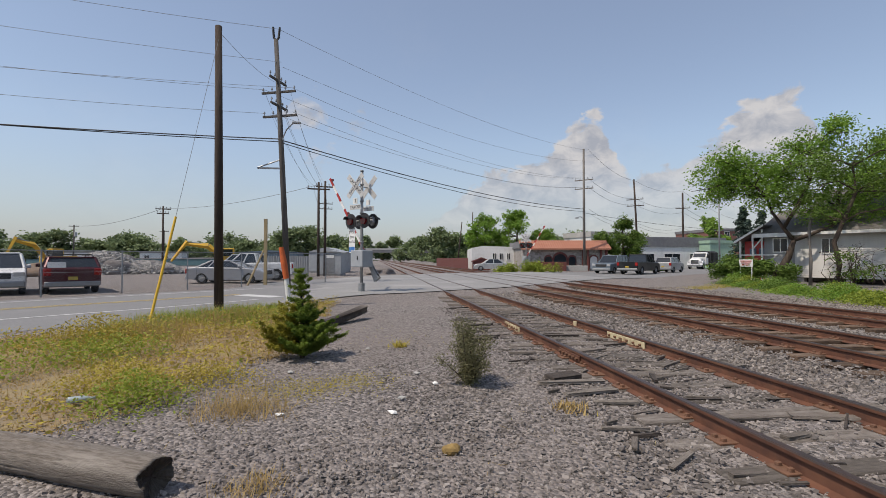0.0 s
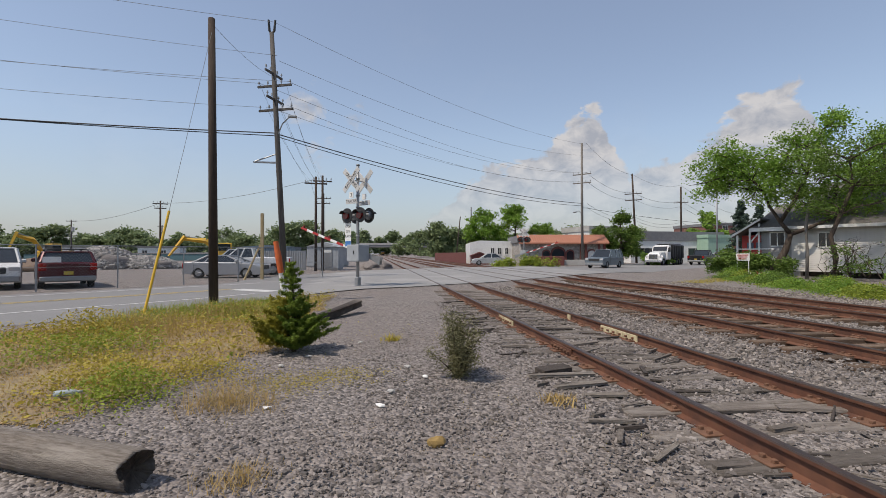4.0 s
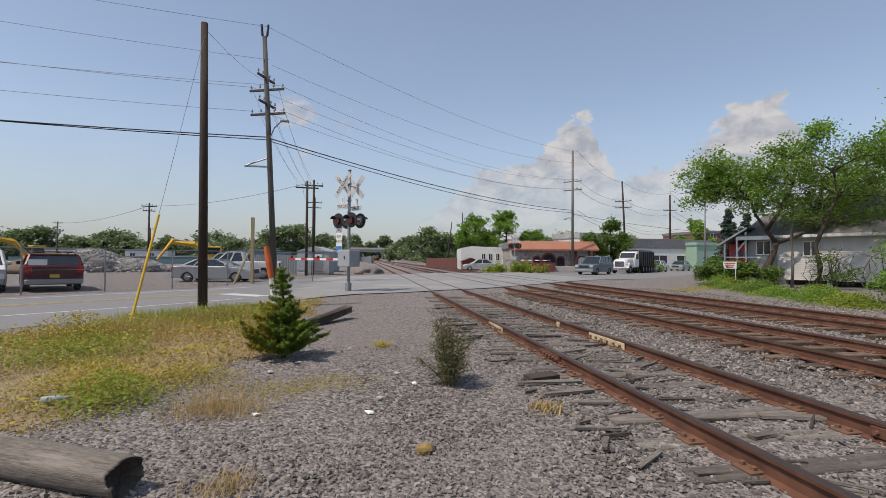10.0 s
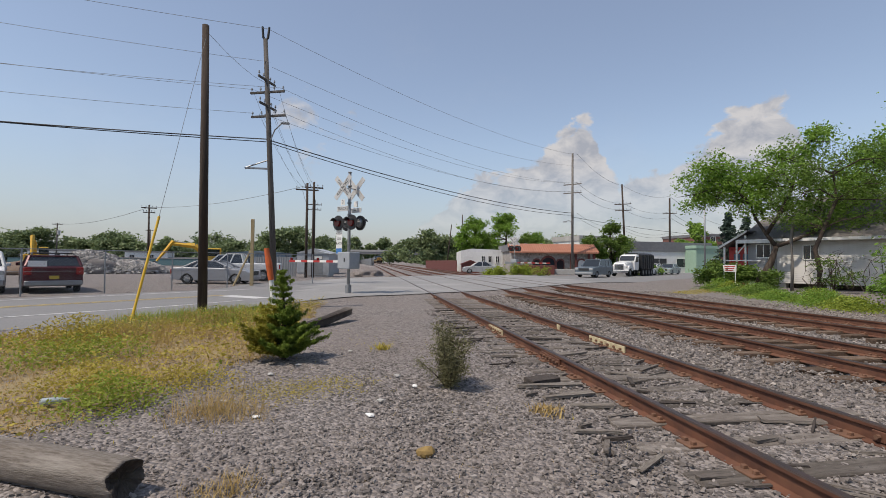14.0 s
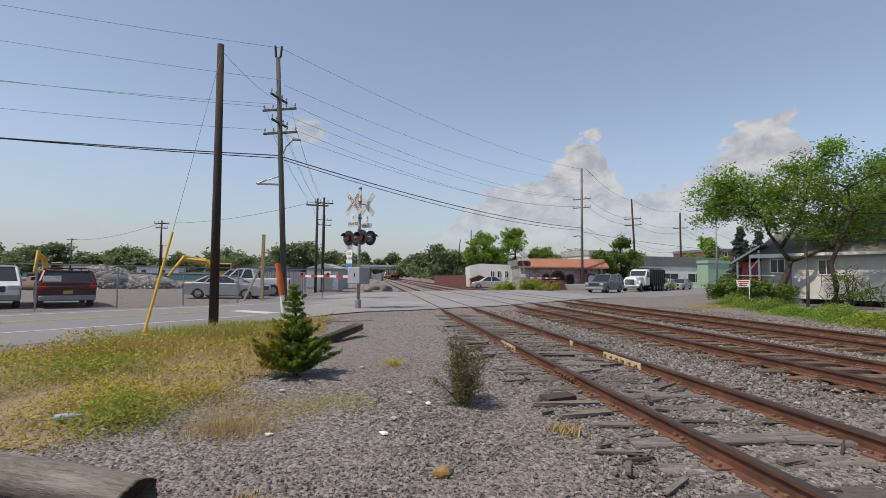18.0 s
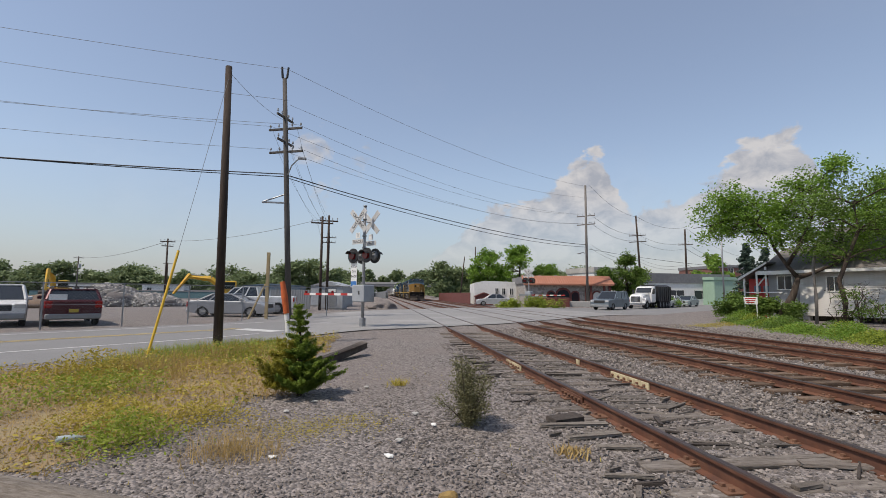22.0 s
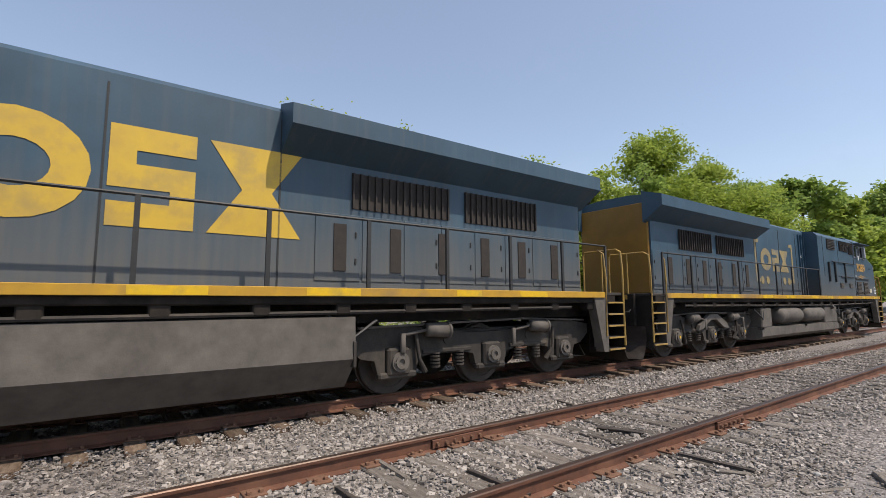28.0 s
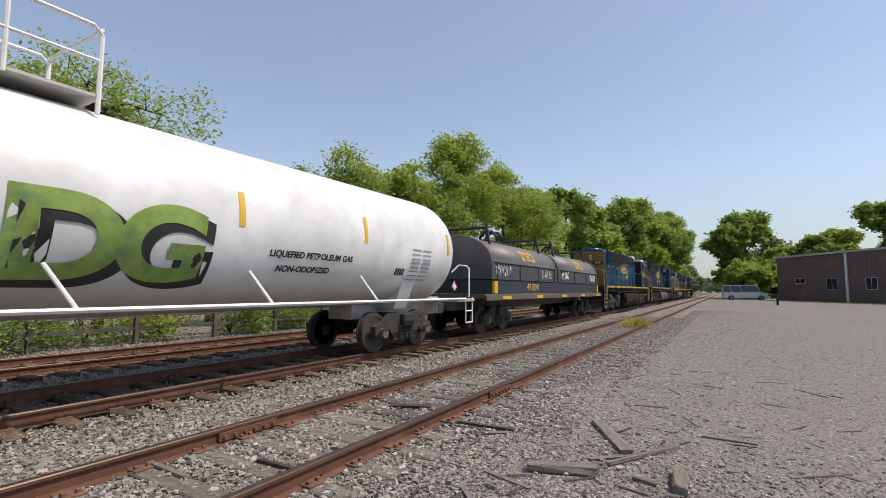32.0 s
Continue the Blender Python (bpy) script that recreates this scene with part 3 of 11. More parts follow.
BADGE_OLD = mat("faded_badge_paint", (0.31, 0.235, 0.10), (0.22, 0.175, 0.09), 3, 0.6, 0, 0.03, 50, (0.14, 0.15, 0.15), 1.5)
UNDER = mat("dirty_running_gear", (0.052, 0.044, 0.038), (0.03, 0.026, 0.023), 6, 0.85, 0.1, 0.3, 40, (0.09, 0.074, 0.06), 1.2)
UNDERLIGHT = mat("dusty_grey_steel", (0.14, 0.122, 0.106), (0.095, 0.084, 0.074), 5, 0.8, 0.1, 0.2, 40, (0.07, 0.06, 0.053), 1.0)
WHEEL = mat("wheel_steel", (0.06, 0.05, 0.045), (0.09, 0.075, 0.065), 6, 0.7, 0.4, 0.15, 40)
GRILLE = mat("soot_and_shade_grille", (0.045, 0.036, 0.031), (0.03, 0.026, 0.024), 8, 0.85, 0.1, 0.2, 60)
LAMPGLASS = mat("lit_headlight", (0.9, 0.70, 0.46), None, 3, 0.3, 0, 0, 10, None, 1, 0.01, "Object", 0, 0.5, (1, 1, 1), 0.6)
DIRTYWHITE = mat("grimy_white_paint", (0.52, 0.50, 0.47), (0.40, 0.38, 0.35), 5, 0.65, 0, 0.1, 50, (0.24, 0.21, 0.18), 1.5)
# soot black of the pilot, also painted on parts that lie in shade
SOOTSHADE = mat("soot_and_shade_steel", (0.014, 0.012, 0.011), (0.024, 0.02, 0.017), 5, 0.85, 0.0, 0.3, 30, (0.045, 0.036, 0.028), 1.5, 0.01, "Object", 0, 0.2)
RADIATOR = mat("dusty_radiator_grille", (0.075, 0.062, 0.054), (0.05, 0.042, 0.038), 8, 0.85, 0.1, 0.2, 60, (0.10, 0.075, 0.06), 0.8)
# the sky's blue-grey reflection is put into this glass colour
WINDSCREEN = glassy("sky_reflection_windscreen", (0.05, 0.095, 0.125), 0.12)
PLOUGH = mat("worn_plough_steel", (0.042, 0.03, 0.024), (0.026, 0.02, 0.017), 4, 0.75, 0.2, 0.3, 30, (0.085, 0.072, 0.062), 1.4)
RAILGOLD = mat("worn_yellow_rail_paint", (0.40, 0.25, 0.05), (0.30, 0.19, 0.06), 6, 0.6, 0, 0.1, 50, (0.22, 0.16, 0.09), 2.0)
SILLTAN = mat("faded_tan_sill_paint", (0.34, 0.20, 0.055), (0.28, 0.17, 0.06), 3, 0.6, 0, 0.05, 50, (0.20, 0.14, 0.08), 1.0)
REFLECT = mat("yellow_reflective_tape", (0.72, 0.44, 0.01), (0.62, 0.38, 0.02), 8, 0.4, 0, 0.02, 60, (0.4, 0.27, 0.05), 2.0)
NUMBER_OLD = mat("faded_orange_number_paint", (0.50, 0.27, 0.06), (0.40, 0.23, 0.07), 4, 0.6, 0, 0.03, 50, (0.20, 0.16, 0.10), 2.2)
CREAM = mat("cream_notice", (0.55, 0.5, 0.38))
CASTGREY = mat("grey_cast_truck", (0.085, 0.080, 0.074), (0.058, 0.054, 0.050), 4, 0.75, 0.1, 0.2, 40, (0.12, 0.105, 0.09), 1.0)
WHITEROOF = mat("white_roof_paint", (0.66, 0.67, 0.67), (0.56, 0.57, 0.57), 4, 0.6, 0, 0.05, 40, (0.45, 0.45, 0.44), 1)


def badge(parent, y0, y1, z0, z1, x, material, brackets, dots=True):
    """Painted emblem as plain shapes: a ring, bars and an hourglass, between brackets."""
    s = 1 if x > 0 else -1
    h, w = z1 - z0, (y1 - y0)
    bm = B()
    t = 0.008
    ys = [y0 + w * f for f in (0.0, 0.36, 0.40, 0.64, 0.68, 1.0)]
    if s < 0:
        ys = [y0 + y1 - v for v in ys]
    c = ((ys[0] + ys[1]) / 2, (z0 + z1) / 2)
    n = 20
    outer = [(c[0] + abs(ys[1] - ys[0]) / 2 * math.cos(2 * math.pi * k / n), c[1] + h / 2 * math.sin(2 * math.pi * k / n)) for k in range(n)]
    inner = [(c[0] + abs(ys[1] - ys[0]) * 0.24 * math.cos(2 * math.pi * k / n), c[1] + h * 0.22 * math.sin(2 * math.pi * k / n)) for k in range(n)]
    vo = [bm.verts.new((x + s * t, *p)) for p in outer]
    vi = [bm.verts.new((x + s * t, *p)) for p in inner]
    for k in range(n):
        j = (k + 1) % n
        bm.faces.new((vo[k], vo[j], vi[j], vi[k]))
    a, b = sorted((ys[2], ys[3]))
    for f in (0.0, 0.38, 0.76):
        box(bm, x, x + s * t, a, b, z0 + h * f, z0 + h * (f + 0.24))
    m = (a + b) / 2
    box(bm, x, x + s * t, a, a + (b - a) * 0.3, z0 + h * 0.62, z0 + h * 0.76)
    box(bm, x, x + s * t, b - (b - a) * 0.3, b, z0 + h * 0.24, z0 + h * 0.38)
    a, b = sorted((ys[4], ys[5]))
    m, q = (a + b) / 2, (b - a) * 0.16
    prism(bm, [(a, z0), (b, z0), (m + q, (z0 + z1) / 2), (b, z1), (a, z1), (m - q, (z0 + z1) / 2)], "x", x, x + s * t)
    bmesh.ops.recalc_face_normals(bm, faces=bm.faces)
    part("emblem", bm, material, parent, "yellow painted emblem")
    if brackets:
        for yb, d in ((y0 - w * 0.16, 1), (y1 + w * 0.16, -1)):
            bm = B()
            box(bm, x, x + s * t, yb - 0.06, yb + 0.06, z0 - h * 0.5, z1 + h * 0.35)
            a, b = sorted((yb, yb + d * 0.28))
            box(bm, x, x + s * t, a, b, z1 + h * 0.2, z1 + h * 0.35)
            box(bm, x, x + s * t, a, b, z0 - h * 0.5, z0 - h * 0.35)
            part("bracket", bm, material, parent)
        if dots:
            for f in (0.02, 0.2, 0.8, 0.98):
                bm = B()
                disc(bm, (x + s * 0.004, y0 + w * f, z0 - h * 0.42), "x", h * 0.17, 0.01, 14)
                part("dot", bm, material, parent)


def side_m(x, y, z):
    """The frame for lettering on a side wall at x."""
    if x < 0:
        return Matrix(((0, 0, -1, x), (-1, 0, 0, y), (0, 1, 0, z), (0, 0, 0, 1)))
    return Matrix(((0, 0, 1, x), (1, 0, 0, y), (0, 1, 0, z), (0, 0, 0, 1)))


def wheel_mesh(r=0.52):
    bm = B()
    disc(bm, (0, 0, 0), "x", r, 0.13, 32)
    disc(bm, (-0.05, 0, 0), "x", r + 0.025, 0.03, 32)
    for s in (-1, 1):
        disc(bm, (s * 0.07, 0, 0), "x", r * 0.98, 0.02, 32, r * 0.8)
        disc(bm, (s * 0.09, 0, 0), "x", 0.13, 0.1, 16)
    me = bpy.data.meshes.new("wheel")
    bm.normal_update()
    bm.to_mesh(me)
    bm.free()
    me.materials.append(WHEEL)
    return me


WHEEL_ME, WHEEL_SMALL = wheel_mesh(0.52), wheel_mesh(0.44)


def loco_truck(lo, y, flip, style, gap, metal):
    """A three-axle truck: cast frame, axle boxes, springs, brake gear, six wheels."""
    bolster, *sides = frame_me(gap, metal)
    tr = piece("truck", bolster, metal, lo)
    tr.matrix_basis = pose(0, y, 0, 0, 0, 180 if flip else 0)
    for me in sides:
        piece("side_frame", me, metal, tr)
    for k in (-gap, 0, gap):
        for s in (-1, 1):
            w = piece("wheel", WHEEL_ME, WHEEL, tr)
            w.matrix_basis = pose(s * 0.76, k, 0.52, 0, 0, 0 if s > 0 else 180)
    for s in (-1, 1):
        for k in (-gap, 0, gap):
            bm = B()
            box(bm, *sorted((s * 1.04, s * 1.2)), k - 0.2, k + 0.2, 0.32, 0.74, 0.035)
            box(bm, *sorted((s * 1.02, s * 1.17)), k - 0.34, k + 0.34, 0.27, 0.38, 0.03)
            part("axle_box", bm, metal, tr)
            bm = B()
            disc(bm, (s * 1.215, k, 0.53), "x", 0.15, 0.05, 20)
            disc(bm, (s * 1.25, k, 0.53), "x", 0.10, 0.04, 18, 0.05)
            for q in range(3):
                a = q * 2.094
                disc(bm, (s * 1.25, k + 0.11 * math.cos(a), 0.53 + 0.11 * math.sin(a)), "x", 0.016, 0.03, 6)
            part("bearing_cap", bm, UNDERLIGHT if style != "soot" else UNDER, tr)
            if style in ("arch", "coil"):
                bm = B()
                disc(bm, (s * 1.275, k, 0.53), "x", 0.035, 0.01, 10)
                part("inspection_mark", bm, YELLOW, tr, "small yellow mark on the bearing cap")
        for k in (-gap * 0.5 - 0.35, gap * 0.5 + 0.1):
            bm = B()
            rod(bm, (s * 1.24, k, 0.98), (s * 1.24, k + 0.40, 1.0), 0.115, 0.105, 16)
            disc(bm, (s * 1.24, k - 0.02, 0.98), "y", 0.135, 0.04, 16)
            rod(bm, (s * 1.24, k + 0.40, 1.0), (s * 1.24, k + 0.85, 0.93), 0.025, 0.025, 8)
            box(bm, s * 1.24 - 0.03, s * 1.24 + 0.03, k + 0.80, k + 0.88, 0.66, 0.97, 0.01)
            part("brake_cylinder", bm, UNDERLIGHT, tr, "", True)
        for k in (-gap * 0.62, -gap * 0.36, gap * 0.36, gap * 0.62):
            bm = B()
            for q in range(5):
                disc(bm, (s * 1.1, k, 0.40 + q * 0.055), "z", 0.085, 0.032, 12)
            part("spring", bm, UNDER, tr)
        for k in (-gap, gap):
            d = 1 if k < 0 else -1
            bm = B()
            tube(bm, [(s * 1.17, k + d * 0.30, 0.95), (s * 1.2, k + d * 0.36, 0.55), (s * 1.14, k + d * 0.5, 0.34)], [0.035, 0.03, 0.05], 8)
            part("brake_hanger", bm, UNDER, tr)
        bm = B()
        tube(bm, [(s * 1.15, -gap - 0.7, 1.06), (s * 1.18, -gap * 0.4, 1.13), (s * 1.18, gap * 0.4, 1.10), (s * 1.15, gap + 0.7, 1.06)], 0.02)
        part("brake_pipe", bm, UNDERLIGHT, tr)
        if style == "arch":
            bm = B()
            prism(bm, [(-0.86, 0.66), (-0.80, 0.80), (-0.22, 1.08), (0.26, 1.08), (0.86, 0.80), (0.92, 0.66), (0.62, 0.70), (0.18, 0.93), (-0.15, 0.93), (-0.6, 0.70)], "x", *sorted((s * 1.16, s * 1.25)))
            part("arch_bracket", bm, UNDERLIGHT, tr, "dusty grey arched bracket")
    return tr


FRAMES = {}


def frame_me(gap, metal):
    """The truck's bolster, and its two cast side frames."""
    key = (gap, metal.name)
    if key not in FRAMES:
        low = []
        for k in (-gap, 0, gap):
            low += [(k - 0.62, 0.60), (k - 0.40, 0.56), (k - 0.34, 0.36), (k - 0.22, 0.36), (k - 0.22, 0.74), (k + 0.22, 0.74), (k + 0.22, 0.36), (k + 0.34, 0.36), (k + 0.40, 0.56), (k + 0.62, 0.60)]
        e = gap + 0.85
        out = [(-e, 0.78)] + low + [(e, 0.78), (e, 0.98), (gap + 0.3, 1.06), (gap - 0.3, 1.06), (0.55, 0.92), (-0.55, 0.92), (-gap + 0.3, 1.06), (-gap - 0.3, 1.06), (-e, 0.98)]
        bm = B()
        box(bm, -0.97, 0.97, -gap - 0.3, gap + 0.3, 0.7, 0.98, 0.03)
        meshes = [bpy.data.meshes.new("truck")]
        bm.to_mesh(meshes[0])
        bm.free()
        for s in (-1, 1):
            bm = B()
            prism(bm, out, "x", *sorted((s * 0.97, s * 1.12)))
            for k in (-gap * 0.5, gap * 0.5):
                disc(bm, (s * 1.125, k, 0.82), "x", 0.08, 0.03, 14)
                box(bm, *sorted((s * 1.1, s * 1.15)), k - 0.5, k + 0.5, 0.62, 0.68, 0.01)
            me = bpy.data.meshes.new("side_frame")
            bm.to_mesh(me)
            bm.free()
            meshes.append(me)
        FRAMES[key] = meshes
    return FRAMES[key]


def handrail(lo, side, y0, y1, zt, z0=1.63, gap=1.55, material=None, rise=None):
    pts = [(side, y0, zt if rise is None else rise), (side, y0 + 0.9, zt), (side, y1, zt)]
    bm = B()
    tube(bm, pts, 0.02)
    part("handrail", bm, material or BLACK, lo)
    n = max(2, round((y1 - y0) / gap))
    for k in range(n + 1):
        y = y0 + (y1 - y0) * k / n
        top = zt if rise is None or k else rise
        bm = B()
        box(bm, side - 0.018, side + 0.018, y - 0.028, y + 0.028, z0, top)
        part("stanchion", bm, material or BLACK, lo)


def steps_end(lo, y, d, deck):
    """End steps on both sides with yellow grab rails; d: +1 where the loco's end looks to -y."""
    for s in (-1, 1):
        for k in range(5):
            z = 0.42 + k * 0.245
            inner = s * (1.12 - 0.03 * k)
            st = B()
            box(st, *sorted((inner, s * 1.5)), y - 0.27, y + 0.27, z, z + 0.035, 0.006)
            st = part("step", st, UNDER, lo)
            bm = B()
            box(bm, *sorted((s * 1.5, s * 1.525)), y - 0.27, y + 0.27, z, z + 0.032)
            part("nosing", bm, RAILGOLD, st, "dull yellow step edge")
            bm = B()
            for q in range(12):
                box(bm, *sorted((inner - s * 0.02, inner)), y - 0.24 + q * 0.042, y - 0.215 + q * 0.042, z + 0.04, z + 0.2)
            part("riser_grating", bm, UNDERLIGHT, st)
        bm = B()
        box(bm, s * 1.0 - 0.02, s * 1.0 + 0.02, y - 0.29, y + 0.29, 0.35, deck)
        part("step_back", bm, SOOTSHADE, lo)
        bm = B()
        box(bm, *sorted((s * 1.0, s * 1.5)), y - d * 0.3 - 0.012, y - d * 0.3 + 0.012, 0.35, deck)
        part("step_cheek", bm, SOOTSHADE, lo)
        bm = B()
        a, b = y + d * 0.28, y + d * 0.34
        prism(bm, [(a, deck - 0.1), (y + d * 0.72, deck - 0.1), (b + d * 0.1, 0.40), (a, 0.40)], "x", *sorted((s * 1.30, s * 1.5)))
        bmesh.ops.recalc_face_normals(bm, faces=bm.faces)
        part("step_side_plate", bm, UNDERLIGHT, lo, "dusty grey plate beside the steps")
        bm = B()
        f = d * 0.34
        tube(bm, [(s * 1.51, y + f, 0.72), (s * 1.53, y + f, deck + 0.3), (s * 1.5, y + f + d * 0.02, deck + 0.82), (s * 1.42, y + f + d * 0.1, deck + 0.9)], 0.02, 8)
        part("grab_rail", bm, RAILGOLD, lo, "dull yellow grab rail")
        bm = B()
        f = -d * 0.30
        tube(bm, [(s * 1.51, y + f, 0.5), (s * 1.51, y + f, deck + 0.5), (s * 1.48, y + f, deck + 0.9), (s * 1.36, y + f - d * 0.02, deck + 0.97)], 0.024, 8)
        part("grab_rail", bm, RAILGOLD, lo, "dull yellow grab rail")
    yy = y - d * 0.36
    for s in (-1, 1):
        bm = B()
        tube(bm, [(s * 1.36, yy + d * 0.04, deck + 0.97), (s * 0.5, yy, deck + 0.97), (s * 0.45, yy, deck + 0.9), (s * 0.45, yy, deck)], 0.02, 8)
        tube(bm, [(s * 0.95, yy, deck), (s * 0.95, yy, deck + 0.97)], 0.017, 8)
        part("end_rail", bm, RAILGOLD, lo, "dull yellow end rail")
    bm = B()
    box(bm, -1.12, 1.12, yy - 0.05, yy + 0.05, 0.45, deck, 0.02)
    part("pilot_plate", bm, SOOTSHADE, lo)
    bm = B()
    box(bm, -0.95, 0.95, *sorted((yy - d * 0.05, yy - d * 0.062)), deck - 0.14, deck - 0.03)
    part("end_stripe", bm, STRIPE, lo, "yellow stripe on the end sill")
    for q in (-0.85, 0.85):
        bm = B()
        tube(bm, [(q - 0.2, yy - d * 0.1, 1.25), (q - 0.2, yy - d * 0.16, 1.2), (q + 0.2, yy - d * 0.16, 1.2), (q + 0.2, yy - d * 0.1, 1.25)], 0.018)
        part("grab_iron", bm, UNDERLIGHT, lo)
    # plough: two curved wings that meet in a forward edge
    bm = B()
    n = 5
    for s in (-1, 1):
        front, rear = [], []
        for j in range(n + 1):
            f = j / n
            z = 0.86 - 0.74 * f
            bow = 0.10 * math.sin(math.pi * f) - 0.16 * f
            front.append([bm.verts.new((s * q * 1.38, yy - d * (0.08 - bow + (1 - q) * 0.3 * (0.4 + 0.6 * f)), z)) for q in (0.02, 0.35, 0.7, 1.0)])
            rear.append([bm.verts.new(v.co + Vector((0, d * 0.025, 0))) for v in front[-1]])
        for sheet_ in (front, rear):
            for j in range(n):
                for q in range(3):
                    bm.faces.new((sheet_[j][q], sheet_[j][q + 1], sheet_[j + 1][q + 1], sheet_[j + 1][q]))
    bmesh.ops.recalc_face_normals(bm, faces=bm.faces)
    part("snow_plough", bm, PLOUGH, lo, "rust-worn curved snow plough")
    bm = B()
    box(bm, -0.14, 0.14, *sorted((yy, yy - d * 0.5)), 0.72, 1.0, 0.03)
    box(bm, -0.2, 0.2, *sorted((yy - d * 0.45, yy - d * 0.66)), 0.66, 1.04, 0.05)
    part("coupler", bm, UNDER, lo)
    for k in (-0.6, -0.45, 0.45, 0.6):
        bm = B()
        tube(bm, [(k, yy - d * 0.02, 1.25), (k, yy - d * 0.22, 1.05), (k * 0.95, yy - d * 0.3, 0.7), (k * 0.85, yy - d * 0.38, 0.5)], 0.026)
        part("air_hose", bm, UNDER, lo)


def louvre(lo, x, y0, y1, z0, z1, upright=False, material=None, name="louvre"):
    s = 1 if x > 0 else -1
    bm = B()
    box(bm, *sorted((x - s * 0.01, x + s * 0.012)), y0, y1, z0, z1)
    gb = part("grille_back", bm, GRILLE, lo)
    bm = B()
    if upright:
        n = max(4, round((y1 - y0) / 0.13))
        for k in range(n + 1):
            y = y0 + (y1 - y0) * k / n
            box(bm, *sorted((x, x + s * 0.05)), y - 0.014, y + 0.014, z0, z1)
    else:
        n = max(4, round((z1 - z0) / 0.06))
        for k in range(n + 1):
            z = z0 + (z1 - z0) * k / n
            box(bm, *sorted((x, x + s * 0.035)), y0, y1, z - 0.013, z + 0.013)
    part(name, bm, material or GRILLE, gb)


def window(lo, x, y0, y1, z0, z1):
    s = 1 if x > 0 else -1
    bm = B()
    w = 0.022
    for a, b, c, d in ((y0 - w, y1 + w, z1, z1 + w), (y0 - w, y1 + w, z0 - w, z0), (y0 - w, y0, z0, z1), (y1, y1 + w, z0, z1)):
        box(bm, *sorted((x, x + s * 0.025)), a, b, c, d)
    fr = part("window_frame", bm, STEEL, lo)
    bm = B()
    box(bm, *sorted((x - s * 0.01, x + s * 0.012)), y0, y1, z0, z1)
    part("pane", bm, GLASS, fr)


def plate(lo, name, x, y0, y1, z0, z1, material, label="", out=0.008):
    """A thin flat plate on a side wall at x."""
    s = 1 if x > 0 else -1
    bm = B()
    box(bm, *sorted((x, x + s * out)), y0, y1, z0, z1)
    return part(name, bm, material, lo, label)


def body(lo, name, x, y0, y1, z0, z1, crown, material, bev=0.05):
    """A hood with a slightly crowned roof."""
    bm = B()
    out = [(-x, z0), (x, z0), (x, z1 - bev), (x - 0.12, z1 + crown * 0.45), (x * 0.45, z1 + crown), (-x * 0.45, z1 + crown), (-x + 0.12, z1 + crown * 0.45), (-x, z1 - bev)]
    prism(bm, out, "y", y0, y1)
    return part(name, bm, material, lo)


def seams(lo, x, ys, z0, z1, material=BLACK):
    s = 1 if x > 0 else -1
    for y in ys:
        bm = B()
        box(bm, *sorted((x, x + s * 0.008)), y - 0.012, y + 0.012, z0, z1)
        part("panel_seam", bm, material, lo)


def doors(lo, x, y0, y1, n, z0, z1, material):
    s = 1 if x > 0 else -1
    for k in range(n):
        a, b = y0 + (y1 - y0) * k / n + 0.02, y0 + (y1 - y0) * (k + 1) / n - 0.02
        bm = B()
        box(bm, *sorted((x, x + s * 0.014)), a, b, z0, z1, 0.005)
        d = part("hood_door", bm, material, lo)
        for f in (0.3, 0.7):
            bm = B()
            box(bm, *sorted((x + s * 0.012, x + s * 0.03)), b - 0.09, b - 0.06, z0 + (z1 - z0) * f - 0.045, z0 + (z1 - z0) * f + 0.045, 0.005)
            part("latch", bm, BLACK, d)


def sign_box(lo, x, y, z, w, h, words, d, turn=0.0):
    """A lit number board facing the end d (-1: towards -y)."""
    m = Matrix.Translation((x, y, z)) @ Euler((0, 0, radians(turn))).to_matrix().to_4x4()
    bm = B()
    box(bm, -w / 2, w / 2, -0.04, 0.04, -h / 2, h / 2, 0.01)
    bmesh.ops.transform(bm, matrix=m, verts=bm.verts)
    nb = part("number_board", bm, BLACK, lo)
    lettering("number", words, h * 0.62, WHITE, nb, m @ Matrix.Translation((0, d * 0.045, 0)) @ Euler((radians(90), 0, 0 if d < 0 else radians(180))).to_matrix().to_4x4())


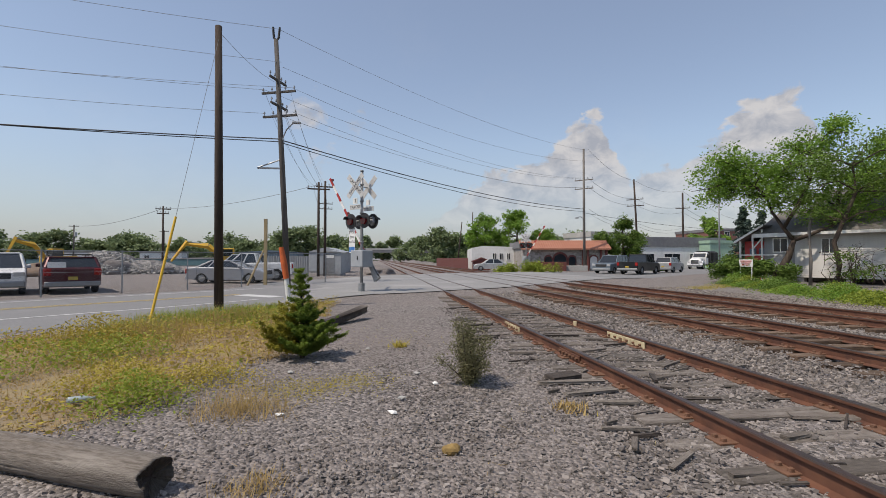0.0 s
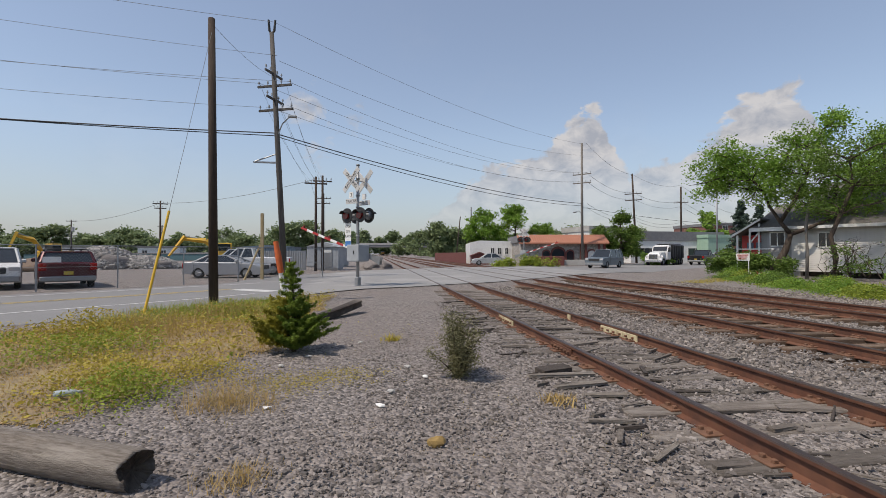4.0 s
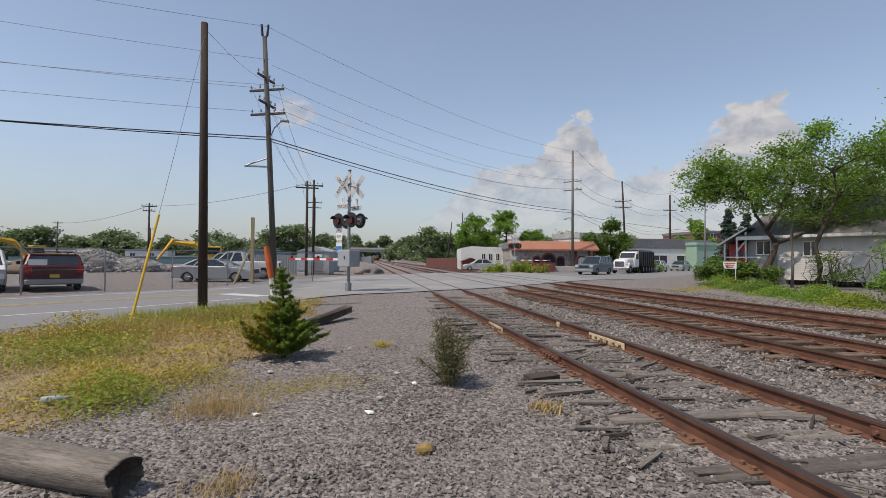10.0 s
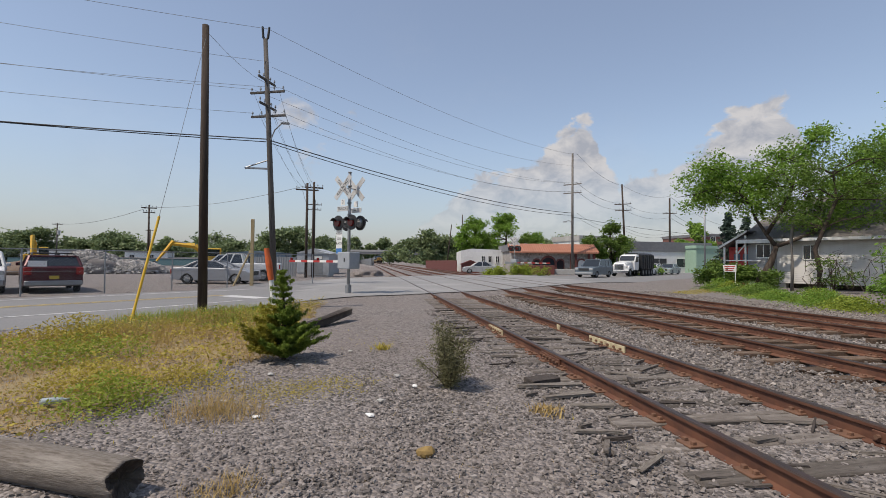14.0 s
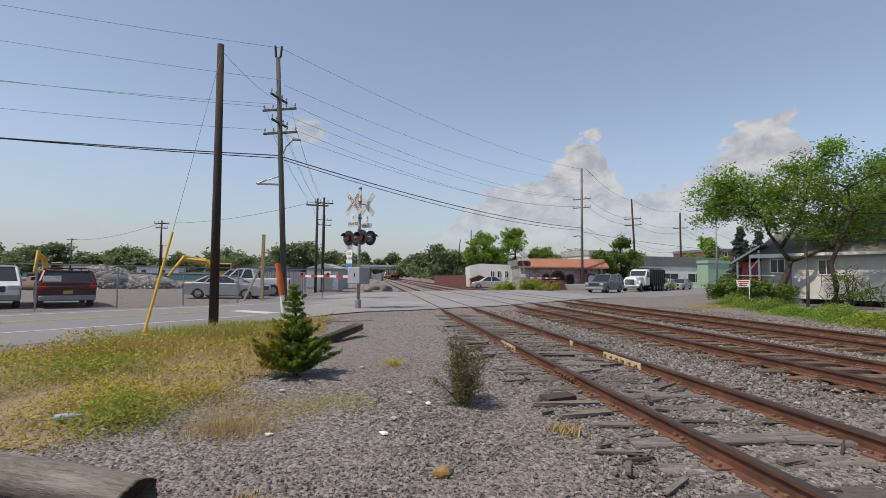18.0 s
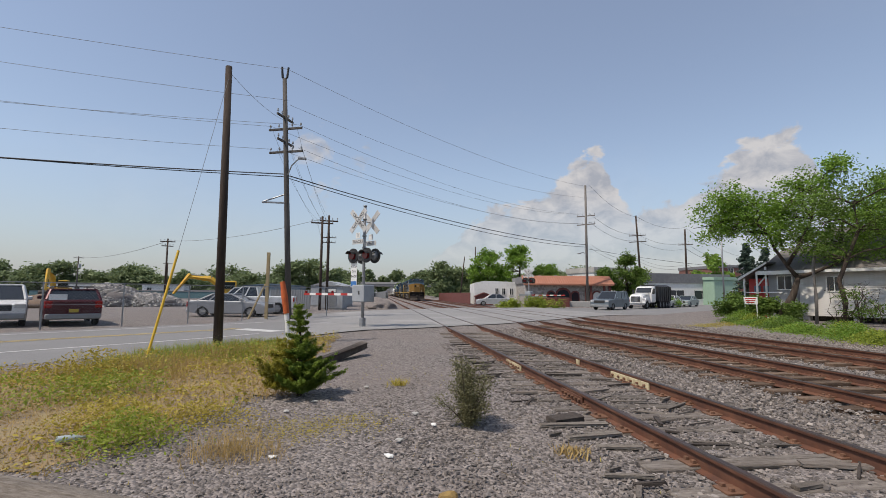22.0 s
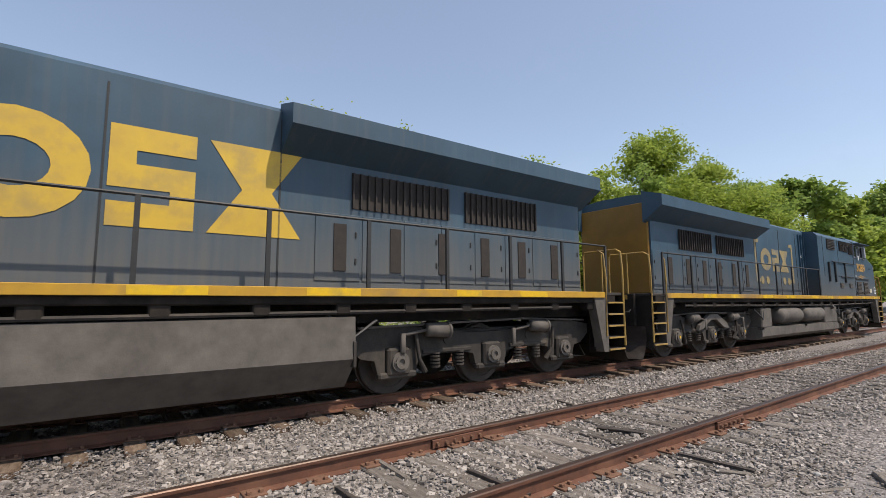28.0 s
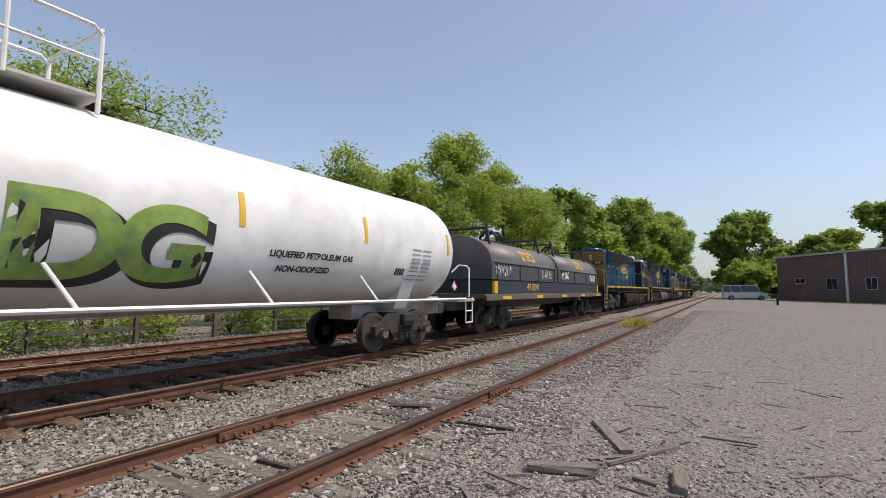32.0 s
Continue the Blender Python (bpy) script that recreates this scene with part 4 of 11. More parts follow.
def common(lo, L, deck, tank, wheels, sill, style, gap, metal, tank_metal):
    # underframe and outriggers are coloured near-black for the shade below the sill
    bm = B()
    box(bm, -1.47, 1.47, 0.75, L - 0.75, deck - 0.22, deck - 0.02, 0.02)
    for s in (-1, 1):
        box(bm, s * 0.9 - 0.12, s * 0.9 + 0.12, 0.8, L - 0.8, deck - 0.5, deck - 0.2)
    part("underframe", bm, SOOTSHADE, lo)
    for s in (-1, 1):
        bm = B()
        box(bm, *sorted((s * 1.47, s * 1.53)), 1.2, L - 1.2, deck - 0.11, deck + 0.01, 0.005)
        part("sill_stripe", bm, sill, lo, "yellow sill stripe" if sill == STRIPE else "faded tan sill stripe")
        rng = random.Random(int(L * 10 + deck * 100))
        y = 1.7
        while y < L - 2.2:
            w = rng.uniform(0.5, 0.8)
            bm = B()
            box(bm, *sorted((s * 1.53, s * 1.534)), y, y + w, deck - 0.10, deck)
            part("reflector", bm, REFLECT, lo, "bright yellow reflective strip")
            y += w + rng.uniform(0.9, 1.9)
        for k in range(int(L / 1.1)):
            y = 1.6 + k * 1.1
            if y < L - 1.6:
                bm = B()
                box(bm, *sorted((s * 1.25, s * 1.45)), y, y + 0.22, deck - 0.36, deck - 0.2, 0.02)
                part("outrigger", bm, SOOTSHADE, lo)
        bm = B()
        tube(bm, [(s * 1.42, 2.2, deck - 0.3), (s * 1.42, L * 0.4, deck - 0.36), (s * 1.42, L - 2.2, deck - 0.3)], 0.03)
        part("sill_pipe", bm, UNDER, lo)
        for y in (wheels[0] + gap + 0.8, wheels[1] - gap - 1.3):
            bm = B()
            tube(bm, [(s * 1.36, y, deck - 0.3), (s * 1.42, y + 0.3, deck - 0.75), (s * 1.36, y + 0.8, deck - 0.45)], 0.025)
            part("cable_loop", bm, BLACK, lo)
    y0, y1 = tank
    bm = B()
    if style == "coil" or style == "soot":
        out = [(-1.2, 1.28), (-1.38, 1.18), (-1.44, 0.95), (-1.42, 0.6), (-1.25, 0.36), (-0.9, 0.26), (0.9, 0.26), (1.25, 0.36), (1.42, 0.6), (1.44, 0.95), (1.38, 1.18), (1.2, 1.28)]
    elif style == "arch":
        out = [(-1.42, 0.60), (-1.42, 0.34), (-1.2, 0.22), (1.2, 0.22), (1.42, 0.34), (1.42, 0.60), (0.95, 0.62), (0.95, 1.2), (-0.95, 1.2), (-0.95, 0.62)]
    else:
        out = [(-1.42, 1.24), (-1.46, 0.66), (-1.1, 0.24), (1.1, 0.24), (1.46, 0.66), (1.42, 1.24)]
    prism(bm, out, "y", y0, y1)
    tk = part("fuel_tank", bm, tank_metal, lo, "", False)
    for s in (-1, 1):
        for y in (y0 + 0.02, y1 - 0.02, (y0 + y1) / 2):
            bm = B()
            box(bm, *sorted((s * 1.3, s * 1.475)), y - 0.02, y + 0.02, 0.55, 0.9 if style != "arch" else 0.62)
            part("tank_seam", bm, UNDER, tk)
        bm = B()
        rod(bm, (s * 1.2, y0 + 0.7, 1.1), (s * 1.5, y0 + 0.7, 1.22), 0.07, 0.07, 12)
        part("filler_cap", bm, UNDERLIGHT, tk)
    for k, y in enumerate(wheels):
        loco_truck(lo, y, k == 1, style, gap, metal)
    steps_end(lo, 1.2 if style in ("arch", "box") else 0.82, 1, deck)
    steps_end(lo, L - 0.82, -1, deck)
    bm = B()
    box(bm, -1.48, 1.48, 0.6, 1.8, deck - 0.06, deck, 0.01)
    part("porch", bm, UNDER, lo)
    bm = B()
    box(bm, -1.48, 1.48, L - 1.5, L - 0.5, deck - 0.06, deck, 0.01)
    part("porch", bm, UNDER, lo)


def ge_loco(front_number, label, paint, emblem_paint, modern):
    """A wide-nosed road diesel with radiator wings over its rear end; modern: the lit leading unit."""
    lo = thing("locomotive", label, "locomotive", group="locomotives of the freight train")
    L, deck, zr = 22.0, 1.63, 4.02
    common(lo, L, deck, (7.5, 15.1), (4.33, 17.9), STRIPE, "arch" if modern else "box", 1.93, UNDER, UNDERLIGHT)
    # nose: side walls narrow towards the front, the lid falls to both sides
    bm = B()
    low = [(-1.52, 2.92), (-1.52, 1.72), (-0.62, 1.2), (0.62, 1.2), (1.52, 1.72), (1.52, 2.92)]
    tops = [3.46, 3.10, 3.34, 3.34, 3.10, 3.46]
    a = [bm.verts.new((x, y, deck)) for x, y in low]
    b = [bm.verts.new((x * 0.985, y + 0.05, z)) for (x, y), z in zip(low, tops)]
    c = [bm.verts.new((x, 2.97, 3.62)) for x in (-0.62, 0.62)]
    for k in range(5):
        bm.faces.new((a[k], b[k], b[k + 1], a[k + 1]))
    for f in ((b[0], c[0], b[2], b[1]), (c[0], c[1], b[3], b[2]), (c[1], b[5], b[4], b[3])):
        bm.faces.new(f)
    bmesh.ops.recalc_face_normals(bm, faces=bm.faces)
    me = bpy.data.meshes.new("nose")
    bm.to_mesh(me)
    bm.free()
    me.materials.append(paint)
    me.materials.append(GOLD)
    for f in me.polygons:
        if f.normal.y < -0.4 and abs(f.normal.z) < 0.6:
            f.material_index = 1
    piece("nose", me, paint, lo, "wide nose with a gold front")
    bm = B()
    box(bm, -0.60, -0.02, 1.15, 1.235, deck + 0.06, 3.12, 0.02)
    nd = part("nose_door", bm, GOLD, lo)
    bm = B()
    box(bm, -0.44, -0.18, 1.13, 1.16, 2.66, 2.96, 0.05, 3)
    part("pane", bm, GLASS, nd)
    for z in (2.0, 2.4, 2.85):
        bm = B()
        rod(bm, (-0.61, 1.16, z - 0.08), (-0.61, 1.16, z + 0.08), 0.025, 0.025, 8)
        part("hinge", bm, GOLD, nd)
    bm = B()
    box(bm, 0.10, 0.34, 1.16, 1.24, 2.66, 3.12, 0.03)
    hb = part("headlight_housing", bm, GOLD, lo)
    for z in (2.99, 2.78):
        bm = B()
        disc(bm, (0.22, 1.155, z), "y", 0.066, 0.04, 18)
        part("headlight", bm, LAMPGLASS if modern else CHROME, hb, "lit twin headlight" if modern else "unlit twin headlight")
    for x in (-0.82, 0.82):
        bm = B()
        disc(bm, (x, 0.72, deck + 0.17), "y", 0.095, 0.16, 18)
        box(bm, x - 0.05, x + 0.05, 0.68, 0.78, deck, deck + 0.1)
        dl = part("ditch_light", bm, BLACK, lo)
        bm = B()
        disc(bm, (x, 0.635, deck + 0.17), "y", 0.066, 0.02, 18)
        part("lens", bm, LAMPGLASS if modern else CHROME, dl, "lit ditch light" if modern else "unlit ditch light")
    for x, z in ((-1.15, 2.42), (-0.95, 2.05), (1.05, 2.42), (0.3, 2.45), (0.72, 2.3), (-1.0, 2.85)):
        y = 1.2 + max(0, abs(x) - 0.62) * 0.578
        bm = B()
        for q in (-0.1, 0.1):
            rod(bm, (x + q, y, z), (x + q, y - 0.06, z), 0.01, 0.01, 6)
        rod(bm, (x - 0.11, y - 0.06, z), (x + 0.11, y - 0.06, z), 0.01, 0.01, 6)
        part("grab_iron", bm, GOLD, lo)
    # cab: upright sides, roof sloping to both sides, brow over the windscreen
    bm = B()
    out = [(-1.52, deck), (1.52, deck), (1.52, zr), (1.18, zr + 0.24), (0.5, zr + 0.32), (-0.5, zr + 0.32), (-1.18, zr + 0.24), (-1.52, zr)]
    prism(bm, out, "y", 2.92, 4.98)
    for v in bm.verts:
        if v.co.y < 3 and v.co.z > 3.9:
            v.co.y += 0.04
    part("cab", bm, paint, lo)
    bm = B()
    prism(bm, [(-1.42, 3.93), (1.42, 3.93), (1.2, zr + 0.2), (0.6, zr + 0.3), (-0.6, zr + 0.3), (-1.2, zr + 0.2)], "y", 2.70, 2.98)
    part("brow", bm, paint, lo, "brow with number boards over the windscreen")
    for x0, x1 in ((-1.40, -0.72), (-0.66, 0.66), (0.72, 1.40)):
        bm = B()
        lo_z = [3.52 + 0.10 * (1 - min(1, max(0, (abs(x) - 0.62) / 0.9))) for x in (x0, x1)]
        q = [(x0, 2.915, lo_z[0]), (x1, 2.915, lo_z[1]), (x1, 2.93, 3.91), (x0, 2.93, 3.91)]
        vs = [bm.verts.new(v) for v in q] + [bm.verts.new((v[0], v[1] - 0.03, v[2])) for v in q]
        for f in ((4, 5, 6, 7), (0, 1, 5, 4), (1, 2, 6, 5), (2, 3, 7, 6), (3, 0, 4, 7)):
            bm.faces.new([vs[k] for k in f])
        bmesh.ops.recalc_face_normals(bm, faces=bm.faces)
        part("windscreen", bm, WINDSCREEN, lo)
        bm = B()
        xm = (x0 + x1) / 2
        tube(bm, [(xm - 0.2, 2.87, 3.62), (xm + 0.12, 2.86, 3.84)], 0.01)
        part("wiper", bm, BLACK, lo)
    for x in (-0.72, 0.72):
        sign_box(lo, x, 2.68, 4.09, 0.62, 0.22, front_number, -1)
    for x in (-1, 1):
        s = x * 1.52
        if modern:
            for a, b, c, d in ((3.17, 3.52, 3.33, 3.88), (3.60, 3.98, 3.36, 3.85), (4.04, 4.42, 3.37, 3.86), (4.53, 4.86, 3.35, 3.88)):
                window(lo, s, a, b, c, d)
            bm = B()
            box(bm, *sorted((s, s + x * 0.22)), 3.14, 4.84, 3.95, 3.98, 0.004)
            part("sun_visor", bm, paint, lo)
            bm = B()
            box(bm, *sorted((s + x * 0.05, s + x * 0.09)), 4.46, 4.56, 3.22, 3.44, 0.02)
            part("mirror", bm, WHITE, lo)
            bm = B()
            box(bm, *sorted((s + x * 0.03, s + x * 0.14)), 3.56, 3.72, 3.38, 3.84, 0.01)
            part("wind_deflector", bm, GREYPAINT, lo)
            lettering("number", front_number, 0.34, NUMBER_OLD, lo, side_m(s + x * 0.012, 4.02, 2.89), width=1.35, bold=0.01)
            bm = B()
            for dz in (0.0, -0.07):
                prism(bm, [(4.65, 2.50 + dz), (3.95, 2.60 + dz), (4.0, 2.53 + dz), (3.38, 2.58 + dz), (4.05, 2.47 + dz), (4.0, 2.54 + dz)], "x", *sorted((s + x * 0.004, s + x * 0.012)))
            part("stripe_mark", bm, NUMBER_OLD, lo)
            for a, b in ((3.07, 3.77), (4.12, 4.80)):
                louvre(lo, s, a, b, 1.72, 2.26, False, UNDERLIGHT)
            for y in (3.0, 3.84, 4.05, 4.87):
                bm = B()
                disc(bm, (s + x * 0.01, y, 1.80), "x", 0.05, 0.04, 12)
                part("door_latch", bm, BLACK, lo)
            for r in (0.175, 0.155):
                bm = B()
                disc(bm, (s + x * 0.006, 1.98, 1.92), "x", r, 0.008, 32, r - 0.011)
                part("round_mark", bm, WHITE, lo)
            lettering("round_mark_text", "((DP))", 0.07, WHITE, lo, side_m(s + x * 0.008, 1.98, 1.92))
            plate(lo, "notice", s, 2.51, 2.81, 1.8, 1.99, CREAM, "cream paper notice")
            plate(lo, "notice", s, 1.84, 1.96, 2.93, 3.01, CREAM, "cream paper notice")
            plate(lo, "label", s, 4.78, 4.88, 2.5, 2.55, WHITE)
            plate(lo, "dark_marks", s, 2.42, 2.52, 2.9, 2.95, BLACK)
            plate(lo, "dark_marks", s, 2.62, 2.72, 2.89, 2.94, BLACK)
            for a, b, c, d in ((5.2, 5.67, 3.44, 3.93), (5.95, 6.40, 3.50, 3.93), (6.47, 6.92, 3.52, 3.93)):
                louvre(lo, s, a, b, c, d, True)
            louvre(lo, s, 5.72, 5.92, 3.76, 3.92, False)
            louvre(lo, s, 7.55, 8.5, 3.52, 3.9, False, UNDER)
            for a in (5.5, 6.75):
                louvre(lo, s, a, a + 0.42, 2.0, 2.16, False, UNDERLIGHT)
            plate(lo, "label", s, 5.78, 5.88, 3.6, 3.7, WHITE)
        else:
            for a, b, c, d in ((3.10, 3.36, 3.42, 3.95), (3.55, 4.10, 3.40, 3.86), (4.18, 4.80, 3.36, 3.92)):
                window(lo, s, a, b, c, d)
            bm = B()
            prism(bm, [(s, 4.0), (s + x * 0.30, 3.80), (s + x * 0.30, 3.77), (s, 3.96)], "y", 3.4, 4.6)
            part("sun_visor", bm, paint, lo)
            bm = B()
            box(bm, *sorted((s + x * 0.05, s + x * 0.20)), 3.40, 3.46, 3.38, 3.78, 0.02)
            part("mirror", bm, WHITE, lo)
            lettering("number", front_number, 0.38, BADGE, lo, side_m(s + x * 0.012, 4.03, 2.99), width=1.3, bold=0.012)
            louvre(lo, s, 3.83, 4.33, 1.80, 2.36, True, UNDER)
            plate(lo, "notice", s, 2.56, 2.78, 1.82, 2.02, CREAM, "cream paper notice")
            plate(lo, "label", s, 4.45, 4.6, 2.52, 2.57, WHITE)
            plate(lo, "label", s, 4.75, 4.9, 2.62, 2.68, WHITE)
            bm = B()
            box(bm, *sorted((s, s + x * 0.07)), 3.5, 3.58, 2.66, 2.84, 0.02)
            part("lamp_bracket", bm, BLACK, lo)
            for a, b in ((5.53, 6.16), (7.20, 7.85), (9.05, 9.45)):
                louvre(lo, s, a, b, 3.60, 4.0, False, RUSTDUST)
                for y in (a - 0.05, b + 0.05):
                    bm = B()
                    box(bm, *sorted((s, s + x * 0.05)), y - 0.03, y + 0.03, 3.3, 4.02)
                    part("screen_post", bm, BLACK, lo)
            bm = B()
            tube(bm, [(s + x * 0.08, 5.05, 3.66), (s + x * 0.08, 8.4, 3.56), (s + x * 0.08, 9.0, 3.5)], 0.016)
            for y in (5.1, 6.5, 7.6, 8.6):
                tube(bm, [(s, y, 3.62), (s + x * 0.08, y, 3.62)], 0.012)
            part("side_rail", bm, BLACK, lo)
            # skirt under the cab
            bm = B()
            prism(bm, [(2.3, deck - 0.11), (2.55, 1.36), (5.0, 1.36), (5.0, 1.40), (8.6, 1.42), (8.75, deck - 0.11)], "x", *sorted((s - x * 0.05, s)))
            bmesh.ops.recalc_face_normals(bm, faces=bm.faces)
            part("skirt", bm, UNDERLIGHT, lo, "dusty grey skirt under the sill")
            for a in (5.3, 6.7):
                plate(lo, "hinge_strip", s, a, a + 0.8, 1.86, 1.9, BLACK, "", 0.03)
                for y in (a + 0.2, a + 0.6):
                    plate(lo, "door_handle", s, y, y + 0.05, 2.1, 2.32, BLACK, "", 0.04)
                    plate(lo, "label", s, y + 0.0, y + 0.07, 2.03, 2.08, WHITE)
        seams(lo, s, (4.98, 5.02), deck + 0.02, zr)
        seams(lo, s, (7.15, 9.0), 2.4, zr - 0.02)
        for a, b, z in ((2.92, 4.94, 2.39), (5.25, 7.0, 2.42)):
            plate(lo, "rain_strip", s, a, b, z, z + 0.035, BLACK, "", 0.035)
        # rail along the equipment section, falling to the walkway's rail
        h = x * 1.06
        if modern:
            bm = B()
            tube(bm, [(s + x * 0.05, 5.05, 3.02), (s + x * 0.05, 8.15, 3.02)], 0.022)
            part("side_rail", bm, BLACK, lo)
            for y in (6.45, 7.75):
                plate(lo, "rail_post", s, y - 0.045, y + 0.045, 2.2, 3.02, BLACK, "", 0.06)
            plate(lo, "rail_post", s, 8.45, 8.55, 2.2, 2.98, BLACK, "", 0.06)
            doors(lo, s, 5.05, 7.7, 2, 2.44, 2.96, paint)
        for y in (9.6, 9.85, 10.1):
            plate(lo, "hood_rib", h, y, y + 0.05, deck, 4.0, paint, "", 0.05)
        for y in (9.5, 9.9):
            plate(lo, "label", h, y, y + 0.1, 3.1, 3.2, WHITE)
        doors(lo, h, 14.6, 20.6, 8, 1.75, 2.75, paint)
        # raised dark plates paint the shade in gaps between the hood doors
        for k in range(6):
            plate(lo, "door_shadow_gap", h, 14.9 + k * 0.95, 15.1 + k * 0.95, 1.9, 2.6, GRILLE, "", 0.03)
        if modern:
            badge(lo, 11.3, 13.8, 2.48, 3.26, h, BADGE_OLD, True)
        else:
            badge(lo, 10.65, 14.4, 2.32, 3.52, h, BADGE, False)
        seams(lo, h, (10.45, 12.1, 14.1), deck, 4.0)
        handrail(lo, x * 1.5, 8.2, 20.9, 2.62, deck, 1.4, BLACK, 3.02)
        # radiator wing
        bm = B()
        prism(bm, [(x * 0.98, 3.45), (x * 1.52, 3.82), (x * 1.52, 4.10), (x * 0.98, 4.26)], "y", 14.1, 20.8)
        part("radiator_wing", bm, paint, lo, "overhanging radiator wing")
        louvre(lo, x * 1.06, 15.2, 17.0, 2.85, 3.4, True)
        louvre(lo, x * 1.06, 17.4, 19.2, 2.85, 3.4, True)
        if modern:
            for a in (9.2, 11.55):
                bm = B()
                n, q = 18, []
                for dy, r in ((0, 0.1), (0.06, 0.22), (0.16, 0.265), (1.84, 0.265), (1.94, 0.22), (2.0, 0.1)):
                    q.append([bm.verts.new((x * 1.26 + r * math.cos(6.2832 * j / n), a + dy, 0.96 + r * math.sin(6.2832 * j / n))) for j in range(n)])
                for u, w in zip(q, q[1:]):
                    for j in range(n):
                        bm.faces.new((u[j], u[(j + 1) % n], w[(j + 1) % n], w[j]))
                bm.faces.new(q[0][::-1])
                bm.faces.new(q[-1])
                bmesh.ops.recalc_face_normals(bm, faces=bm.faces)
                part("air_reservoir", bm, UNDERLIGHT, lo, "dusty round air reservoir", True)
            for a, b in ((7.5, 9.0), (14.2, 15.0)):
                bm = B()
                box(bm, *sorted((x * 0.95, x * 1.4)), a, b, 0.6, 1.22, 0.03)
                part("equipment_box", bm, UNDERLIGHT, lo, "dusty grey equipment box")
    body(lo, "equipment_hood", 1.52, 4.96, 9.55, deck, zr, 0.2, paint)
    body(lo, "long_hood", 1.06, 9.5, 20.6, deck, 4.16, 0.1, paint)
    bm = B()
    box(bm, -1.02, 1.02, 20.56, 20.66, deck + 0.02, 4.0, 0.02)
    part("hood_end", bm, GOLD, lo, "gold hood end")
    for y, w, h in ((5.6, 0.5, 0.12), (7.4, 0.7, 0.1), (10.2, 0.35, 0.2), (12.2, 0.6, 0.12), (13.4, 0.4, 0.16)):
        bm = B()
        box(bm, -w, w, y, y + 0.9, 4.2, 4.24 + h, 0.03)
        part("roof_hatch", bm, paint, lo)
    for y in (3.3, 3.6, 4.3):
        bm = B()
        rod(bm, (0.5, y, 4.3), (0.5, y, 4.48), 0.02)
        disc(bm, (0.5, y, 4.48), "z", 0.07, 0.05, 10)
        part("antenna", bm, GREYPAINT, lo)
    for s in (-1, 1):
        bm = B()
        q = s * 1.0
        tube(bm, [(q, 2.55, 3.42), (q, 2.55, 3.54), (q, 1.95, 3.38), (q, 1.95, 3.26)], 0.016)
        tube(bm, [(q * 0.9, 2.62, 3.5), (q * 0.9, 2.62, 3.68), (q * 0.2, 2.6, 3.72), (q * 0.2, 2.6, 3.56)], 0.016)
        part("nose_rail", bm, BLACK, lo)
    return lo


